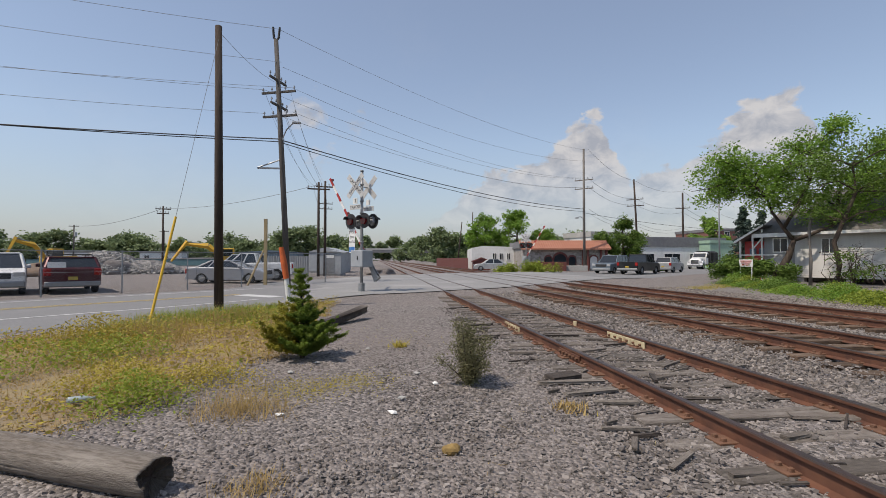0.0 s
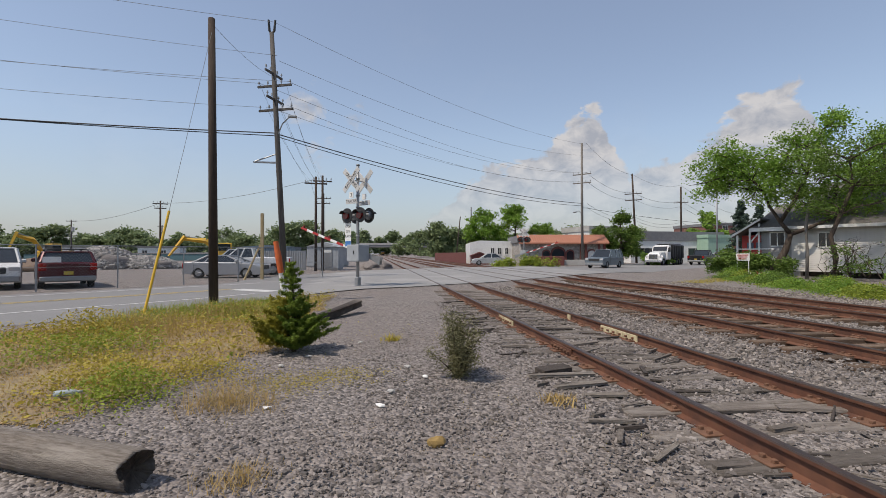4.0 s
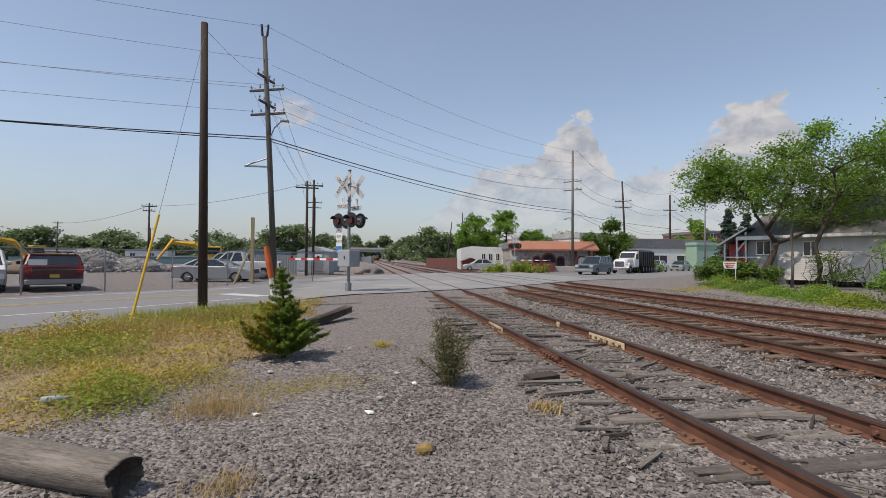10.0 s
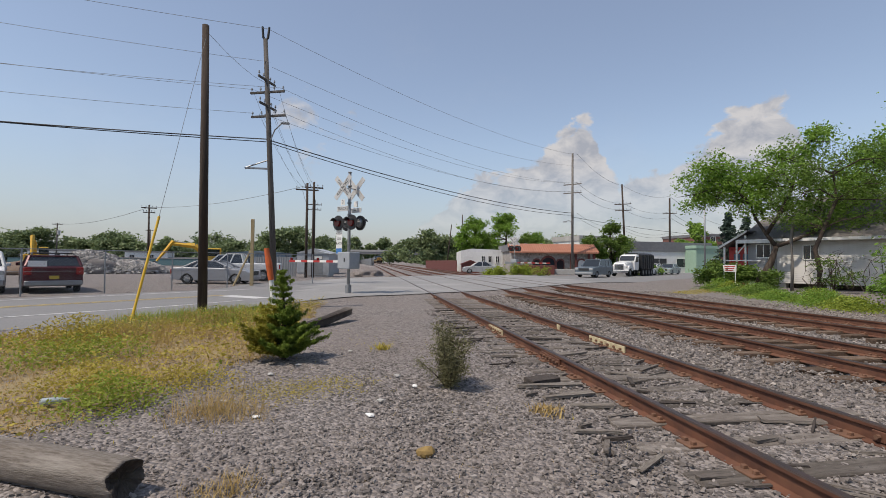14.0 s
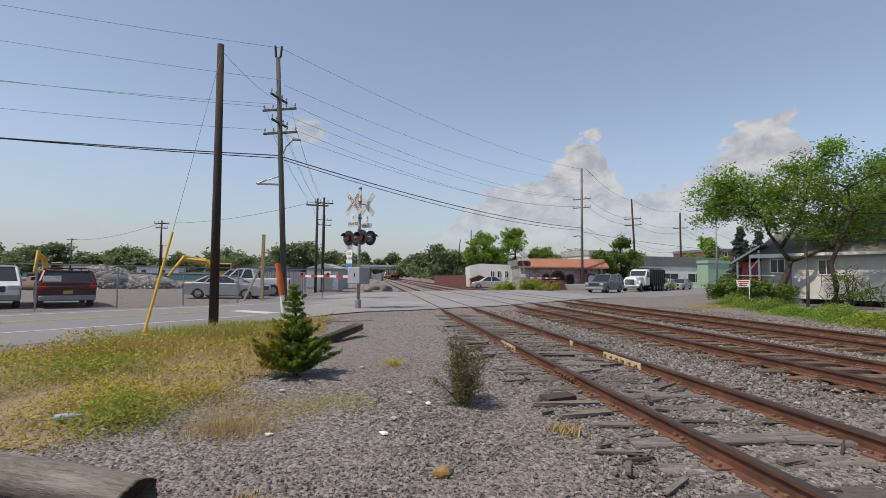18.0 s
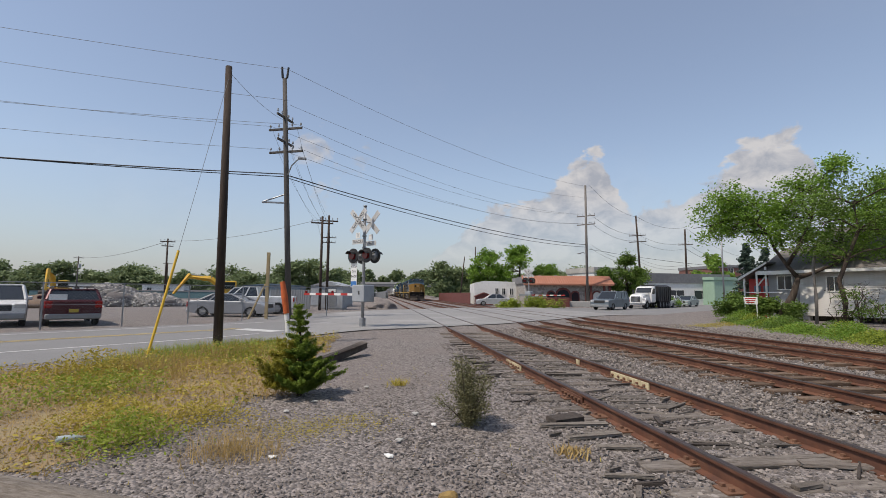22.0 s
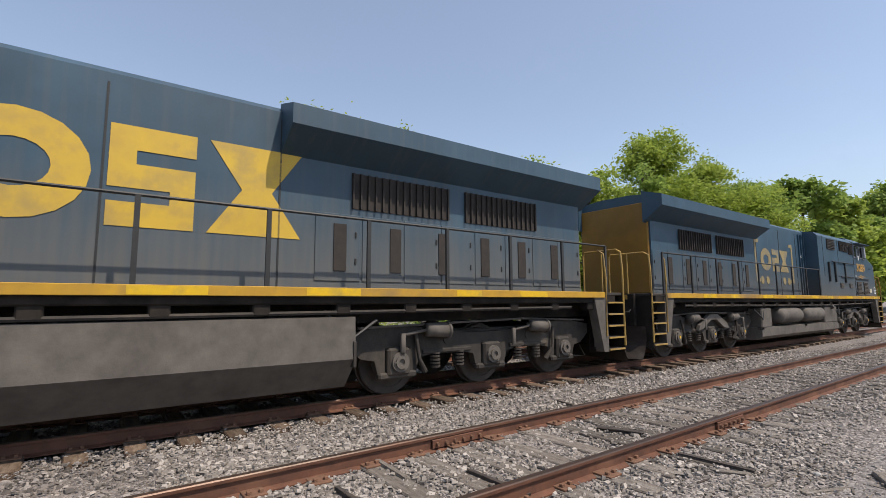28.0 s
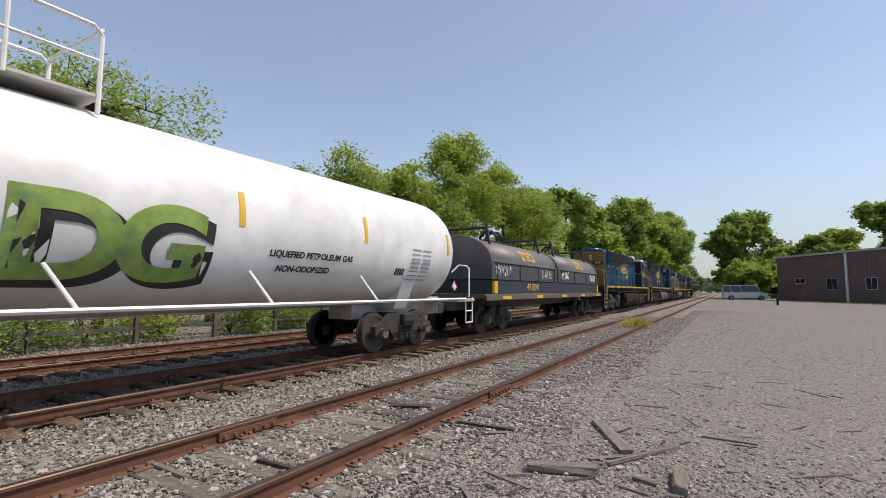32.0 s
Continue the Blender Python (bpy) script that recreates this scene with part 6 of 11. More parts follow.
def tank_car(label, paint, graffiti, L=20.0, r=1.42):
    """A long pressure tank car: shell with domed ends, walkway, railings, platform."""
    car = thing("tank_car", label, "tank car")
    zc = 2.42
    bm = B()
    n, rings = 40, []
    prof = [(0.62, 0.0), (0.66, 0.5), (0.78, 0.82), (0.98, 1.1), (1.25, 1.32), (1.5, 1.40), (1.75, r)]
    prof = prof + [(2.0 + (L - 4.0) * k / 10, r) for k in range(11)] + [(L - y, q) for y, q in prof[::-1]]
    for y, q in prof:
        q = max(q, 0.001)
        rings.append([bm.verts.new((q * math.cos(2 * math.pi * k / n), y, zc + q * math.sin(2 * math.pi * k / n))) for k in range(n)])
    for a, b in zip(rings, rings[1:]):
        for k in range(n):
            bm.faces.new((a[k], b[k], b[(k + 1) % n], a[(k + 1) % n]))
    part("tank_shell", bm, paint, car, "", True)

    def curve(p, s):
        """A flat point (along, height over the centre) laid on the shell."""
        a = p[1] / r
        return Vector((s * (r + 0.006) * math.cos(a), p[0], zc + (r + 0.006) * math.sin(a)))

    def laid(words, height, y, up, s, material, name, bold=0.0, width=1.0, off=0.0):
        cu = bpy.data.curves.new(name, "FONT")
        cu.body, cu.size, cu.align_x, cu.align_y, cu.offset = words, height / 0.7, "CENTER", "CENTER", bold
        ob = bpy.data.objects.new(name, cu)
        me = bpy.data.meshes.new_from_object(ob)
        bpy.data.objects.remove(ob)
        bb = bmesh.new()
        bb.from_mesh(me)
        bpy.data.meshes.remove(me)
        bmesh.ops.subdivide_edges(bb, edges=[e for e in bb.edges if e.calc_length() > 0.12], cuts=3)
        for v in bb.verts:
            c = curve((y + s * v.co.x * width, up + v.co.y), s)
            v.co = c + Vector((s * off, 0, 0))
        return part(name, bb, material, car)

    for s in (-1, 1):
        for y, up in ((1.66, 0.16), (5.0, 0.18), (7.9, 0.18), (12.1, 0.18), (15.0, 0.18), (L - 1.66, 0.16)):
            bm = B()
            for k in range(6):
                a, b = up + k * 0.09 - 0.25, up + (k + 1) * 0.09 - 0.25
                vs = [bm.verts.new(curve(p, s)) for p in ((y - 0.05, a), (y + 0.05, a), (y + 0.05, b), (y - 0.05, b))]
                bm.faces.new(vs)
            part("yellow_patch", bm, YELLOW, car)
        if graffiti:
            laid("LIQUEFIED PETROLEUM GAS", 0.11, 6.33, -0.44, s, BLACK, "stencil", 0.006)
            laid("NON-ODORIZED", 0.11, 6.5, -0.70, s, BLACK, "stencil", 0.006)
            for k in range(4):
                bm = B()
                for q in range(5):
                    a = -0.1 - q * 0.11 - (0.3 if k > 1 else 0)
                    vs = [bm.verts.new(curve(p, s)) for p in ((2.5 + (k % 2) * 0.45, a), (2.87 + (k % 2) * 0.45, a), (2.87 + (k % 2) * 0.45, a + 0.035), (2.5 + (k % 2) * 0.45, a + 0.035))]
                    bm.faces.new(vs)
                part("data_lines", bm, GREYPAINT, car)
            bm = B()
            for q in range(4):
                vs = [bm.verts.new(curve(p, s)) for p in ((3.5 + q * 0.09, -0.72), (3.57 + q * 0.09, -0.72), (3.57 + q * 0.09, -0.55), (3.5 + q * 0.09, -0.55))]
                bm.faces.new(vs)
            part("black_mark", bm, BLACK, car)
            SPRAY = mat("green_spray_paint", (0.19, 0.29, 0.05), (0.28, 0.39, 0.10), 4, 0.5, 0, 0.02, 30, (0.09, 0.18, 0.12), 2.5) if "green_spray_paint" not in MATS else MATS["green_spray_paint"]
            for word, y in (("D", 10.1), ("G", 9.0)):
                laid(word, 1.0, y + s * 0.12, -0.62, s, BLACK, "graffiti_shadow", 0.07, 1.15, 0.002)
                laid(word, 1.0, y, -0.52, s, SPRAY, "graffiti_letter", 0.055, 1.15, 0.008)
        bm = B()
        tube(bm, [(s * 1.5, 0.9, 1.16), (s * 1.5, L - 0.9, 1.16)], 0.035)
        part("side_rail", bm, WHITE, car, "white side rail")
        for k in range(5):
            y = 4.7 + k * (L - 9.4) / 4
            bm = B()
            rod(bm, (s * 1.5, y, 1.16), (s * 1.22, y + 0.25, 1.68), 0.028, 0.028, 8)
            part("rail_strut", bm, WHITE, car)
        for y in (0.55, L - 0.55):
            d = 1 if y < 5 else -1
            bm = B()
            tube(bm, [(s * 1.45, y, 1.2), (s * 1.45, y, 2.0), (s * 1.4, y + d * 0.05, 2.08), (s * 1.15, y + d * 0.05, 2.1), (s * 1.0, y + d * 0.2, 1.9)], 0.025)
            tube(bm, [(s * 1.45, y + 0.2, 0.5), (s * 1.45, y + 0.2, 1.2)], 0.02)
            tube(bm, [(s * 1.45, y - 0.2, 0.5), (s * 1.45, y - 0.2, 1.2)], 0.02)
            for z in (0.5, 0.82):
                tube(bm, [(s * 1.45, y - 0.2, z), (s * 1.45, y + 0.2, z)], 0.02)
            part("ladder", bm, WHITE, car)
            bm = B()
            q = 0.15
            c = Vector((s * 1.4, y + d * 0.75, 1.5))
            vs = [bm.verts.new(c + Vector((0, a, b))) for a, b in ((-q, 0), (0, -q), (q, 0), (0, q))]
            f = bm.faces.new(vs)
            bmesh.ops.solidify(bm, geom=[f], thickness=0.01)
            pl = part("placard", bm, WHITE, car, "white and red diamond placard")
            bm = B()
            for sx in (0.012,):
                for (a, b), (c2, d2) in zip(((-q, 0), (0, -q), (q, 0), (0, q)), ((0, -q), (q, 0), (0, q), (-q, 0))):
                    rod(bm, c + Vector((s * 0.004, a * 0.86, b * 0.86)), c + Vector((s * 0.004, c2 * 0.86, d2 * 0.86)), 0.014, 0.014, 4)
            part("red_border", bm, RED, pl)
    bm = B()
    box(bm, -1.5, 1.5, 0.3, 1.3, 1.08, 1.16, 0.01)
    box(bm, -0.35, 0.35, 0.4, 4.2, 0.72, 1.2)
    part("end_sill", bm, DIRTYWHITE if graffiti else UNDER, car)
    bm = B()
    box(bm, -1.5, 1.5, L - 1.3, L - 0.3, 1.08, 1.16, 0.01)
    box(bm, -0.35, 0.35, L - 4.2, L - 0.4, 0.72, 1.2)
    part("end_sill", bm, DIRTYWHITE if graffiti else UNDER, car)
    for y in (3.1, L - 3.1):
        bm = B()
        prism(bm, [(-0.9, 0.95), (0.9, 0.95), (1.2, 1.75), (-1.2, 1.75)], "y", y - 0.25, y + 0.25)
        part("saddle", bm, paint, car)
    # walkway and valve housing on top
    bm = B()
    box(bm, -0.8, 0.8, 9.60, 12.40, zc + r + 0.02, zc + r + 0.06)
    part("top_walkway", bm, DIRTYWHITE if graffiti else STEEL, car)
    bm = B()
    disc(bm, (0, 11.00, zc + r + 0.28), "z", 0.34, 0.46, 24)
    part("valve_housing", bm, WHITE if graffiti else BLACK, car)
    for s in (-1, 1):
        bm = B()
        zt = zc + r + 0.95
        tube(bm, [(s * 0.8, 9.65, zc + r - 0.2), (s * 0.8, 9.65, zt - 0.1), (s * 0.8, 9.75, zt), (s * 0.8, 12.25, zt), (s * 0.8, 12.35, zt - 0.1), (s * 0.8, 12.35, zc + r - 0.2)], 0.03)
        tube(bm, [(s * 0.8, 9.65, zc + r + 0.5), (s * 0.8, 12.35, zc + r + 0.5)], 0.025)
        for y in (10.6, 11.4):
            tube(bm, [(s * 0.8, y, zc + r), (s * 0.8, y, zt)], 0.025)
        part("platform_railing", bm, WHITE if graffiti else STEEL, car)
    bm = B()
    tube(bm, [(-0.8, 9.65, zc + r + 0.93), (0.8, 9.65, zc + r + 0.93)], 0.025)
    part("railing_bar", bm, WHITE if graffiti else STEEL, car)
    bm = B()
    tube(bm, [(-0.8, 12.35, zc + r + 0.93), (0.8, 12.35, zc + r + 0.93)], 0.025)
    part("railing_bar", bm, WHITE if graffiti else STEEL, car)
    car_truck(car, 3.1, UNDERLIGHT)
    car_truck(car, L - 3.1, UNDERLIGHT)
    couplings(car, L)
    return car


def hopper_car(label, paint, L=18.0):
    car = thing("hopper_car", label, "hopper car")
    bm = B()
    prism(bm, [(-1.5, 1.6), (-1.55, 3.9), (-0.8, 4.4), (0.8, 4.4), (1.55, 3.9), (1.5, 1.6), (0.9, 0.9), (-0.9, 0.9)], "y", 1.4, L - 1.4)
    part("hopper_body", bm, paint, car)
    for s in (-1, 1):
        for k in range(14):
            bm = B()
            y = 1.6 + k * (L - 3.2) / 13
            box(bm, *sorted((s * 1.5, s * 1.6)), y - 0.05, y + 0.05, 1.5, 3.9)
            part("side_post", bm, paint, car)
    bm = B()
    box(bm, -1.5, 1.5, 0.4, L - 0.4, 1.1, 1.25)
    part("underframe", bm, UNDER, car)
    car_truck(car, 2.2)
    car_truck(car, L - 2.2)
    couplings(car, L)
    return car


TRAIN = []
loco_a = ge_loco("3089", "dusty dark blue road locomotive with gold nose and lit headlights", BLUE_A, BADGE_OLD, True)
loco_b = ge_loco("5480", "blue-grey road locomotive coupled with its cab to the rear", BLUE_B, BADGE, False)
loco_c = emd_loco("4528", "deep blue six-axle locomotive with sooty radiator grilles", BLUE_C, True, False)
loco_d = emd_loco("8840", "bright blue older locomotive with white-topped cab", BLUE_D, False, True)
coil = coil_car()
TANKWHITE = dusty("white_tank_paint", (0.73, 0.73, 0.725), (0.40, 0.36, 0.31), 0.9, 1.75, 0.8, 0.4, 0.04)
tank = tank_car("white pressure tank car with green graffiti and yellow patches", TANKWHITE, True)
BLACKTANK = dusty("black_tank_paint", (0.025, 0.025, 0.027), (0.09, 0.08, 0.07), 1.0, 2.0, 0.5)
GREYHOP = dusty("grey_hopper_paint", (0.26, 0.26, 0.255), (0.17, 0.15, 0.13), 1.0, 2.4, 0.6)
TRAIN = [(loco_a, -1.7, 0), (loco_b, 42.4, 180), (loco_c, 42.9, 0), (loco_d, 65.5, 0), (coil, 85.75, 0), (tank, 101.85, 0)]
at_y = 121.95
dark_tank = tank_car("black tank car with a domed end", BLACKTANK, False, 17.0, 1.4)
hopper = hopper_car("grey covered hopper car with ribbed sides", GREYHOP)
pale_tank = tank_car("pale grey tank car streaked with dirt", GREYHOP, False, 17.0, 1.4)
for ob, length in ((dark_tank, 17.1), (pale_tank, 17.1), (hopper, 18.1)):
    TRAIN.append((ob, at_y, 0))
    at_y += length
for ob, length in ((dark_tank, 17.1), (dark_tank, 17.1), (hopper, 18.1), (hopper, 18.1), (dark_tank, 17.1), (pale_tank, 17.1), (hopper, 18.1), (hopper, 18.1)):
    TRAIN.append((copy_thing(ob, pose(0, 0, 0)), at_y, 0))
    at_y += length


# ---- loose stone, grass and small things beside the tracks ----
def scatter_mesh(name, V, per):
    """A mesh from an array of separate faces, per corners each."""
    V = np.asarray(V, dtype=np.float32).reshape(-1, 3)
    n = len(V) // per
    me = bpy.data.meshes.new(name)
    me.vertices.add(len(V))
    me.vertices.foreach_set("co", V.ravel())
    me.loops.add(len(V))
    me.loops.foreach_set("vertex_index", np.arange(len(V), dtype=np.int32))
    me.polygons.add(n)
    me.polygons.foreach_set("loop_start", np.arange(0, len(V), per, dtype=np.int32))
    me.update(calc_edges=True)
    return me


def solid_scatter(name, P, S, rng, material, label, category, flat=0.55):
    """Many small broken stones: rough flat-faced chips of their own size, tilt and shape, in one mesh."""
    n = len(P)
    base = np.array([(-1, -1, -1), (1, -1, -1), (1, 1, -1), (-1, 1, -1), (-1, -1, 1), (1, -1, 1), (1, 1, 1), (-1, 1, 1)], dtype=np.float32)
    quad = np.array([(4, 5, 6, 7), (0, 1, 5, 4), (1, 2, 6, 5), (2, 3, 7, 6), (3, 0, 4, 7)], dtype=np.int32)
    v = base[None] * rng.uniform(0.55, 1.15, (n, 8, 3))
    v[:, 4:, :2] *= rng.uniform(0.45, 0.95, (n, 1, 1))
    v *= np.stack([rng.uniform(0.75, 1.35, n), rng.uniform(0.45, 0.9, n), rng.uniform(0.25, 0.6, n) * flat / 0.55], 1)[:, None] * S[:, None, None]
    a = rng.uniform(0, 6.283, n)
    t = rng.normal(0, 0.35, n)
    c, s = np.cos(a)[:, None], np.sin(a)[:, None]
    ct, st = np.cos(t)[:, None], np.sin(t)[:, None]
    x, y, z = v[..., 0], v[..., 1], v[..., 2]
    y, z = y * ct - z * st, y * st + z * ct
    x, y = x * c - y * s, x * s + y * c
    v = np.stack([x, y, z], -1) + P[:, None]
    me = bpy.data.meshes.new(name)
    me.vertices.add(n * 8)
    me.vertices.foreach_set("co", v.astype(np.float32).ravel())
    f = (quad[None] + (np.arange(n) * 8)[:, None, None]).astype(np.int32).reshape(-1)
    me.loops.add(len(f))
    me.loops.foreach_set("vertex_index", f)
    me.polygons.add(len(f) // 4)
    me.polygons.foreach_set("loop_start", np.arange(0, len(f), 4, dtype=np.int32))
    me.update(calc_edges=True)
    me.shade_flat()
    ob = piece(name, me, material, None)
    return tagged(ob, label, category, "", "stuff")


def stone_paint(name, c1, c2, c3):
    """Each stone its own grey."""
    m = bpy.data.materials.new(name)
    m.use_nodes = True
    n, l = m.node_tree.nodes, m.node_tree.links
    p = n["Principled BSDF"]
    p.inputs["Roughness"].default_value, p.inputs["Specular IOR Level"].default_value = 0.85, 0.3
    g = n.new("ShaderNodeNewGeometry")
    r = n.new("ShaderNodeValToRGB")
    e = r.color_ramp.elements
    e[0].color, e[1].color = (*c1, 1), (*c3, 1)
    k = e.new(0.6)
    k.color = (*c2, 1)
    l.new(g.outputs["Random Per Island"], r.inputs[0])
    l.new(r.outputs[0], p.inputs["Base Color"])
    MATS[name] = m
    return m


PEBBLE = stone_paint("grey_slate_ballast", (0.10, 0.089, 0.082), (0.205, 0.18, 0.165), (0.32, 0.285, 0.26))
PALESTONE = stone_paint("pale_grey_ballast", (0.145, 0.128, 0.113), (0.29, 0.258, 0.231), (0.43, 0.386, 0.35))
BROWNSTONE = stone_paint("rust_tinted_ballast", (0.105, 0.091, 0.081), (0.245, 0.213, 0.19), (0.39, 0.345, 0.31))
GREENWEED = leafy("fresh_green_weeds", (0.15, 0.21, 0.03), (0.34, 0.40, 0.06), 0.35)
YELLOWTOP = leafy("yellow_flower_tops", (0.20, 0.13, 0.04), (0.50, 0.40, 0.05), 0.2)
rg = np.random.default_rng(7)


def spread(n, x0, x1, y0, y1, keep):
    out = np.stack([rg.uniform(x0, x1, n), rg.uniform(y0, y1, n)], 1)
    return out[keep(out[:, 0], out[:, 1])]


def road_w(x, y):
    return (y - x) * 0.707


def off_road(x, y):
    return (road_w(x, y) < np.where(x + y > 14.5, 12.5, 14.2)) | (road_w(x, y) > 31)


def in_grass(x, y):
    """The weedy patch between the gravel and the road."""
    edge = np.minimum(-6.0 + 0.42 * (y - 3.4), -4.95) + 0.18 * np.sin(y * 2.3) + 0.12 * np.sin(y * 5.1 + x)
    return (x < edge) & (y > 2.9 + 0.25 * np.sin(x * 2)) & (road_w(x, y) < 12.7 + 0.3 * np.sin(x * 1.7) + 0.25 * (x > -8.5) * (y - 8))


near = spread(250000, -9.0, 3.0, -11, 13, lambda x, y: off_road(x, y) & ((x + 3.6) ** 2 + (y + 1.5) ** 2 > 0.01) & ~(in_grass(x, y) & (np.sin(x * 31) > -0.7)))
near = near[rg.uniform(0, 1, len(near)) < np.clip(1.25 - 0.11 * np.hypot(near[:, 0] + 3.6, near[:, 1] + 1.5), 0.3, 1) * np.clip(1.3 + 0.25 * (near[:, 0] + 2.5) - 0.12 * (near[:, 1] - 1.5), 0.25, 1)]
north = near[:, 1] > -2.2
for pts, m_, what in ((near[north], PEBBLE, "dark grey slaty ballast chips lying loose"), (near[~north], PALESTONE, "pale grey broken stone lying loose by the siding")):
    P = np.column_stack([pts, rg.uniform(0.0, 0.014, len(pts))])
    solid_scatter("loose_stone", P, rg.uniform(0.007, 0.018, len(P)) * rg.choice([0.7, 1, 1, 1.4], len(P)) * np.clip(1.15 + 0.06 * (pts[:, 0] + 1.5) - 0.04 * np.abs(pts[:, 1]), 0.7, 1.15), rg, m_, what, "gravel")
far = spread(52000, 0.9, 12.0, -20, 22, lambda x, y: off_road(x, y) & ~((np.abs(np.abs(x - 3.95) - 0.75) < 0.1) | (np.abs(np.abs(x - 7.85) - 0.75) < 0.1)))
P = np.column_stack([far, rg.uniform(0.0, 0.03, len(far)) - 0.055 * ((far[:, 0] > 2.3) & (far[:, 0] < 9.5))])
north = (far[:, 1] > -2.2) | (far[:, 0] > 2.6)
solid_scatter("ballast", P[north], rg.uniform(0.014, 0.034, north.sum()), rg, BROWNSTONE, "brownish crushed stone between the running tracks", "ballast", 0.7)
solid_scatter("ballast", P[~north], rg.uniform(0.018, 0.04, (~north).sum()), rg, PALESTONE, "pale crushed stone beside the siding", "ballast", 0.7)


mid = spread(30000, -1.75, 1.75, -32, 13, lambda x, y: off_road(x, y) & (np.abs(np.abs(x) - 0.75) > 0.09))
mid = mid[(mid[:, 1] < -1.5) | (np.arange(len(mid)) % 2 == 0)]
north = mid[:, 1] > -2.2
P = np.column_stack([mid, rg.uniform(0.005, 0.03, len(mid))])
solid_scatter("siding_ballast", P[north], rg.uniform(0.012, 0.03, north.sum()), rg, PEBBLE, "grey ballast chips half burying the siding's ties", "ballast", 0.6)
solid_scatter("siding_ballast", P[~north], rg.uniform(0.014, 0.034, (~north).sum()), rg, PALESTONE, "pale ballast chips half burying the siding's ties", "ballast", 0.6)


# the southern lot's stones thin out from the siding's bed
strewn = spread(60000, -7.0, -1.5, -45, -6, lambda x, y: rg.uniform(0, 1, len(x)) < np.exp((x + 1.5) * 0.55))
solid_scatter("lot_stone", np.column_stack([strewn, rg.uniform(0.0, 0.012, len(strewn))]), rg.uniform(0.012, 0.032, len(strewn)), rg, PALESTONE, "pale crushed stone strewn over the lot", "gravel", 0.6)


def blades(n_keep, h0, h1, wide, lean):
    """Grass blades as bent slivers; rows of three-cornered faces."""
    n = len(n_keep)
    a = rg.uniform(0, 6.283, n)
    h = rg.uniform(h0, h1, n)
    d = np.stack([np.cos(a), np.sin(a)], 1)
    side = np.stack([-d[:, 1], d[:, 0]], 1) * (wide * rg.uniform(0.6, 1.4, n))[:, None]
    top = n_keep + d * (h * lean * rg.uniform(0.2, 1.3, n))[:, None]
    z = np.zeros(n)
    A = np.column_stack([n_keep - side, z])
    Bv = np.column_stack([n_keep + side, z])
    C = np.column_stack([top, h])
    return np.stack([A, Bv, C], 1)


def grass(name, pts, h0, h1, wide, lean, material, label):
    ob = piece(name, scatter_mesh(name, blades(pts, h0, h1, wide, lean), 3), material, None)
    return tagged(ob, label, "grass", "", "stuff")


def leaf_quads(C, size, rr, droop=0.3):
    """Small tilted leaf faces round the given points."""
    n = len(C)
    a = rr.normal(0, 1, (n, 3)) * (1, 1, 0.55)
    a /= np.linalg.norm(a, axis=1)[:, None]
    b = np.cross(a, rr.normal(0, 1, (n, 3)) * (0.6, 0.6, 1))
    b /= np.linalg.norm(b, axis=1)[:, None]
    s = (size * rr.uniform(0.6, 1.35, n))[:, None]
    return np.stack([C - a * s, C - b * s * 0.5, C + a * s, C + b * s * 0.5], 1)


def patchy(x, y, f, lo):
    return np.sin(x * f + 1.3 * np.sin(y * f * 0.7)) + np.sin(y * f * 1.3 + x * 0.6) + 0.6 * np.sin((x + y) * f * 2.1) > lo


def soil_patch():
    """Bare soil and dry litter under the weeds."""
    verts, faces, seen = [], [], {}
    for i in range(80):
        for j in range(64):
            x, y = -22 + i * 0.22, 2.4 + j * 0.22
            if not in_grass(np.array([x - 0.12, x + 0.34, x + 0.34, x - 0.12]), np.array([y - 0.12, y - 0.12, y + 0.34, y + 0.34])).all():
                continue
            f = []
            for a, b in ((x, y), (x + 0.22, y), (x + 0.22, y + 0.22), (x, y + 0.22)):
                key = (round(a, 2), round(b, 2))
                if key not in seen:
                    seen[key] = len(verts)
                    verts.append((a + 0.07 * math.sin(b * 23), b + 0.07 * math.sin(a * 19), ground_height(a, b) + 0.008))
                f.append(seen[key])
            faces.append(f)
    return mesh_of("soil_patch", verts, faces)


LITTER = mat("dry_litter_soil", (0.33, 0.245, 0.14), (0.22, 0.175, 0.12), 6, 0.95, 0, 0.8, 45, (0.37, 0.30, 0.12), 0.9, 0.03)
tagged(piece("soil_patch", soil_patch(), LITTER, None), "bare brown soil with dry litter under weeds", "soil", "", "structure")


def weed_height(x, y):
    """Tufts: taller towards the poles, near nothing on the bare spots."""
    h = 0.5 + 0.5 * np.sin(x * 1.7 + 1.1 * np.sin(y * 1.3)) * np.sin(y * 1.9 + 0.8 * np.sin(x * 2.3))
    return (0.05 + 0.26 * h ** 1.6) * np.clip((y - 1.0) / 5.0, 0.3, 1.2)


def weed_leaves(name, pts, tall, size, material, label):
    """Small leaf faces on the weeds, lower ones more than tops."""
    z = weed_height(pts[:, 0], pts[:, 1]) * tall * rg.uniform(0, 1, len(pts)) ** 0.8 + 0.005
    ob = piece(name, scatter_mesh(name, leaf_quads(np.column_stack([pts, z]), size, rg), 4), material, None)
    return tagged(ob, label, "weeds", "", "stuff")


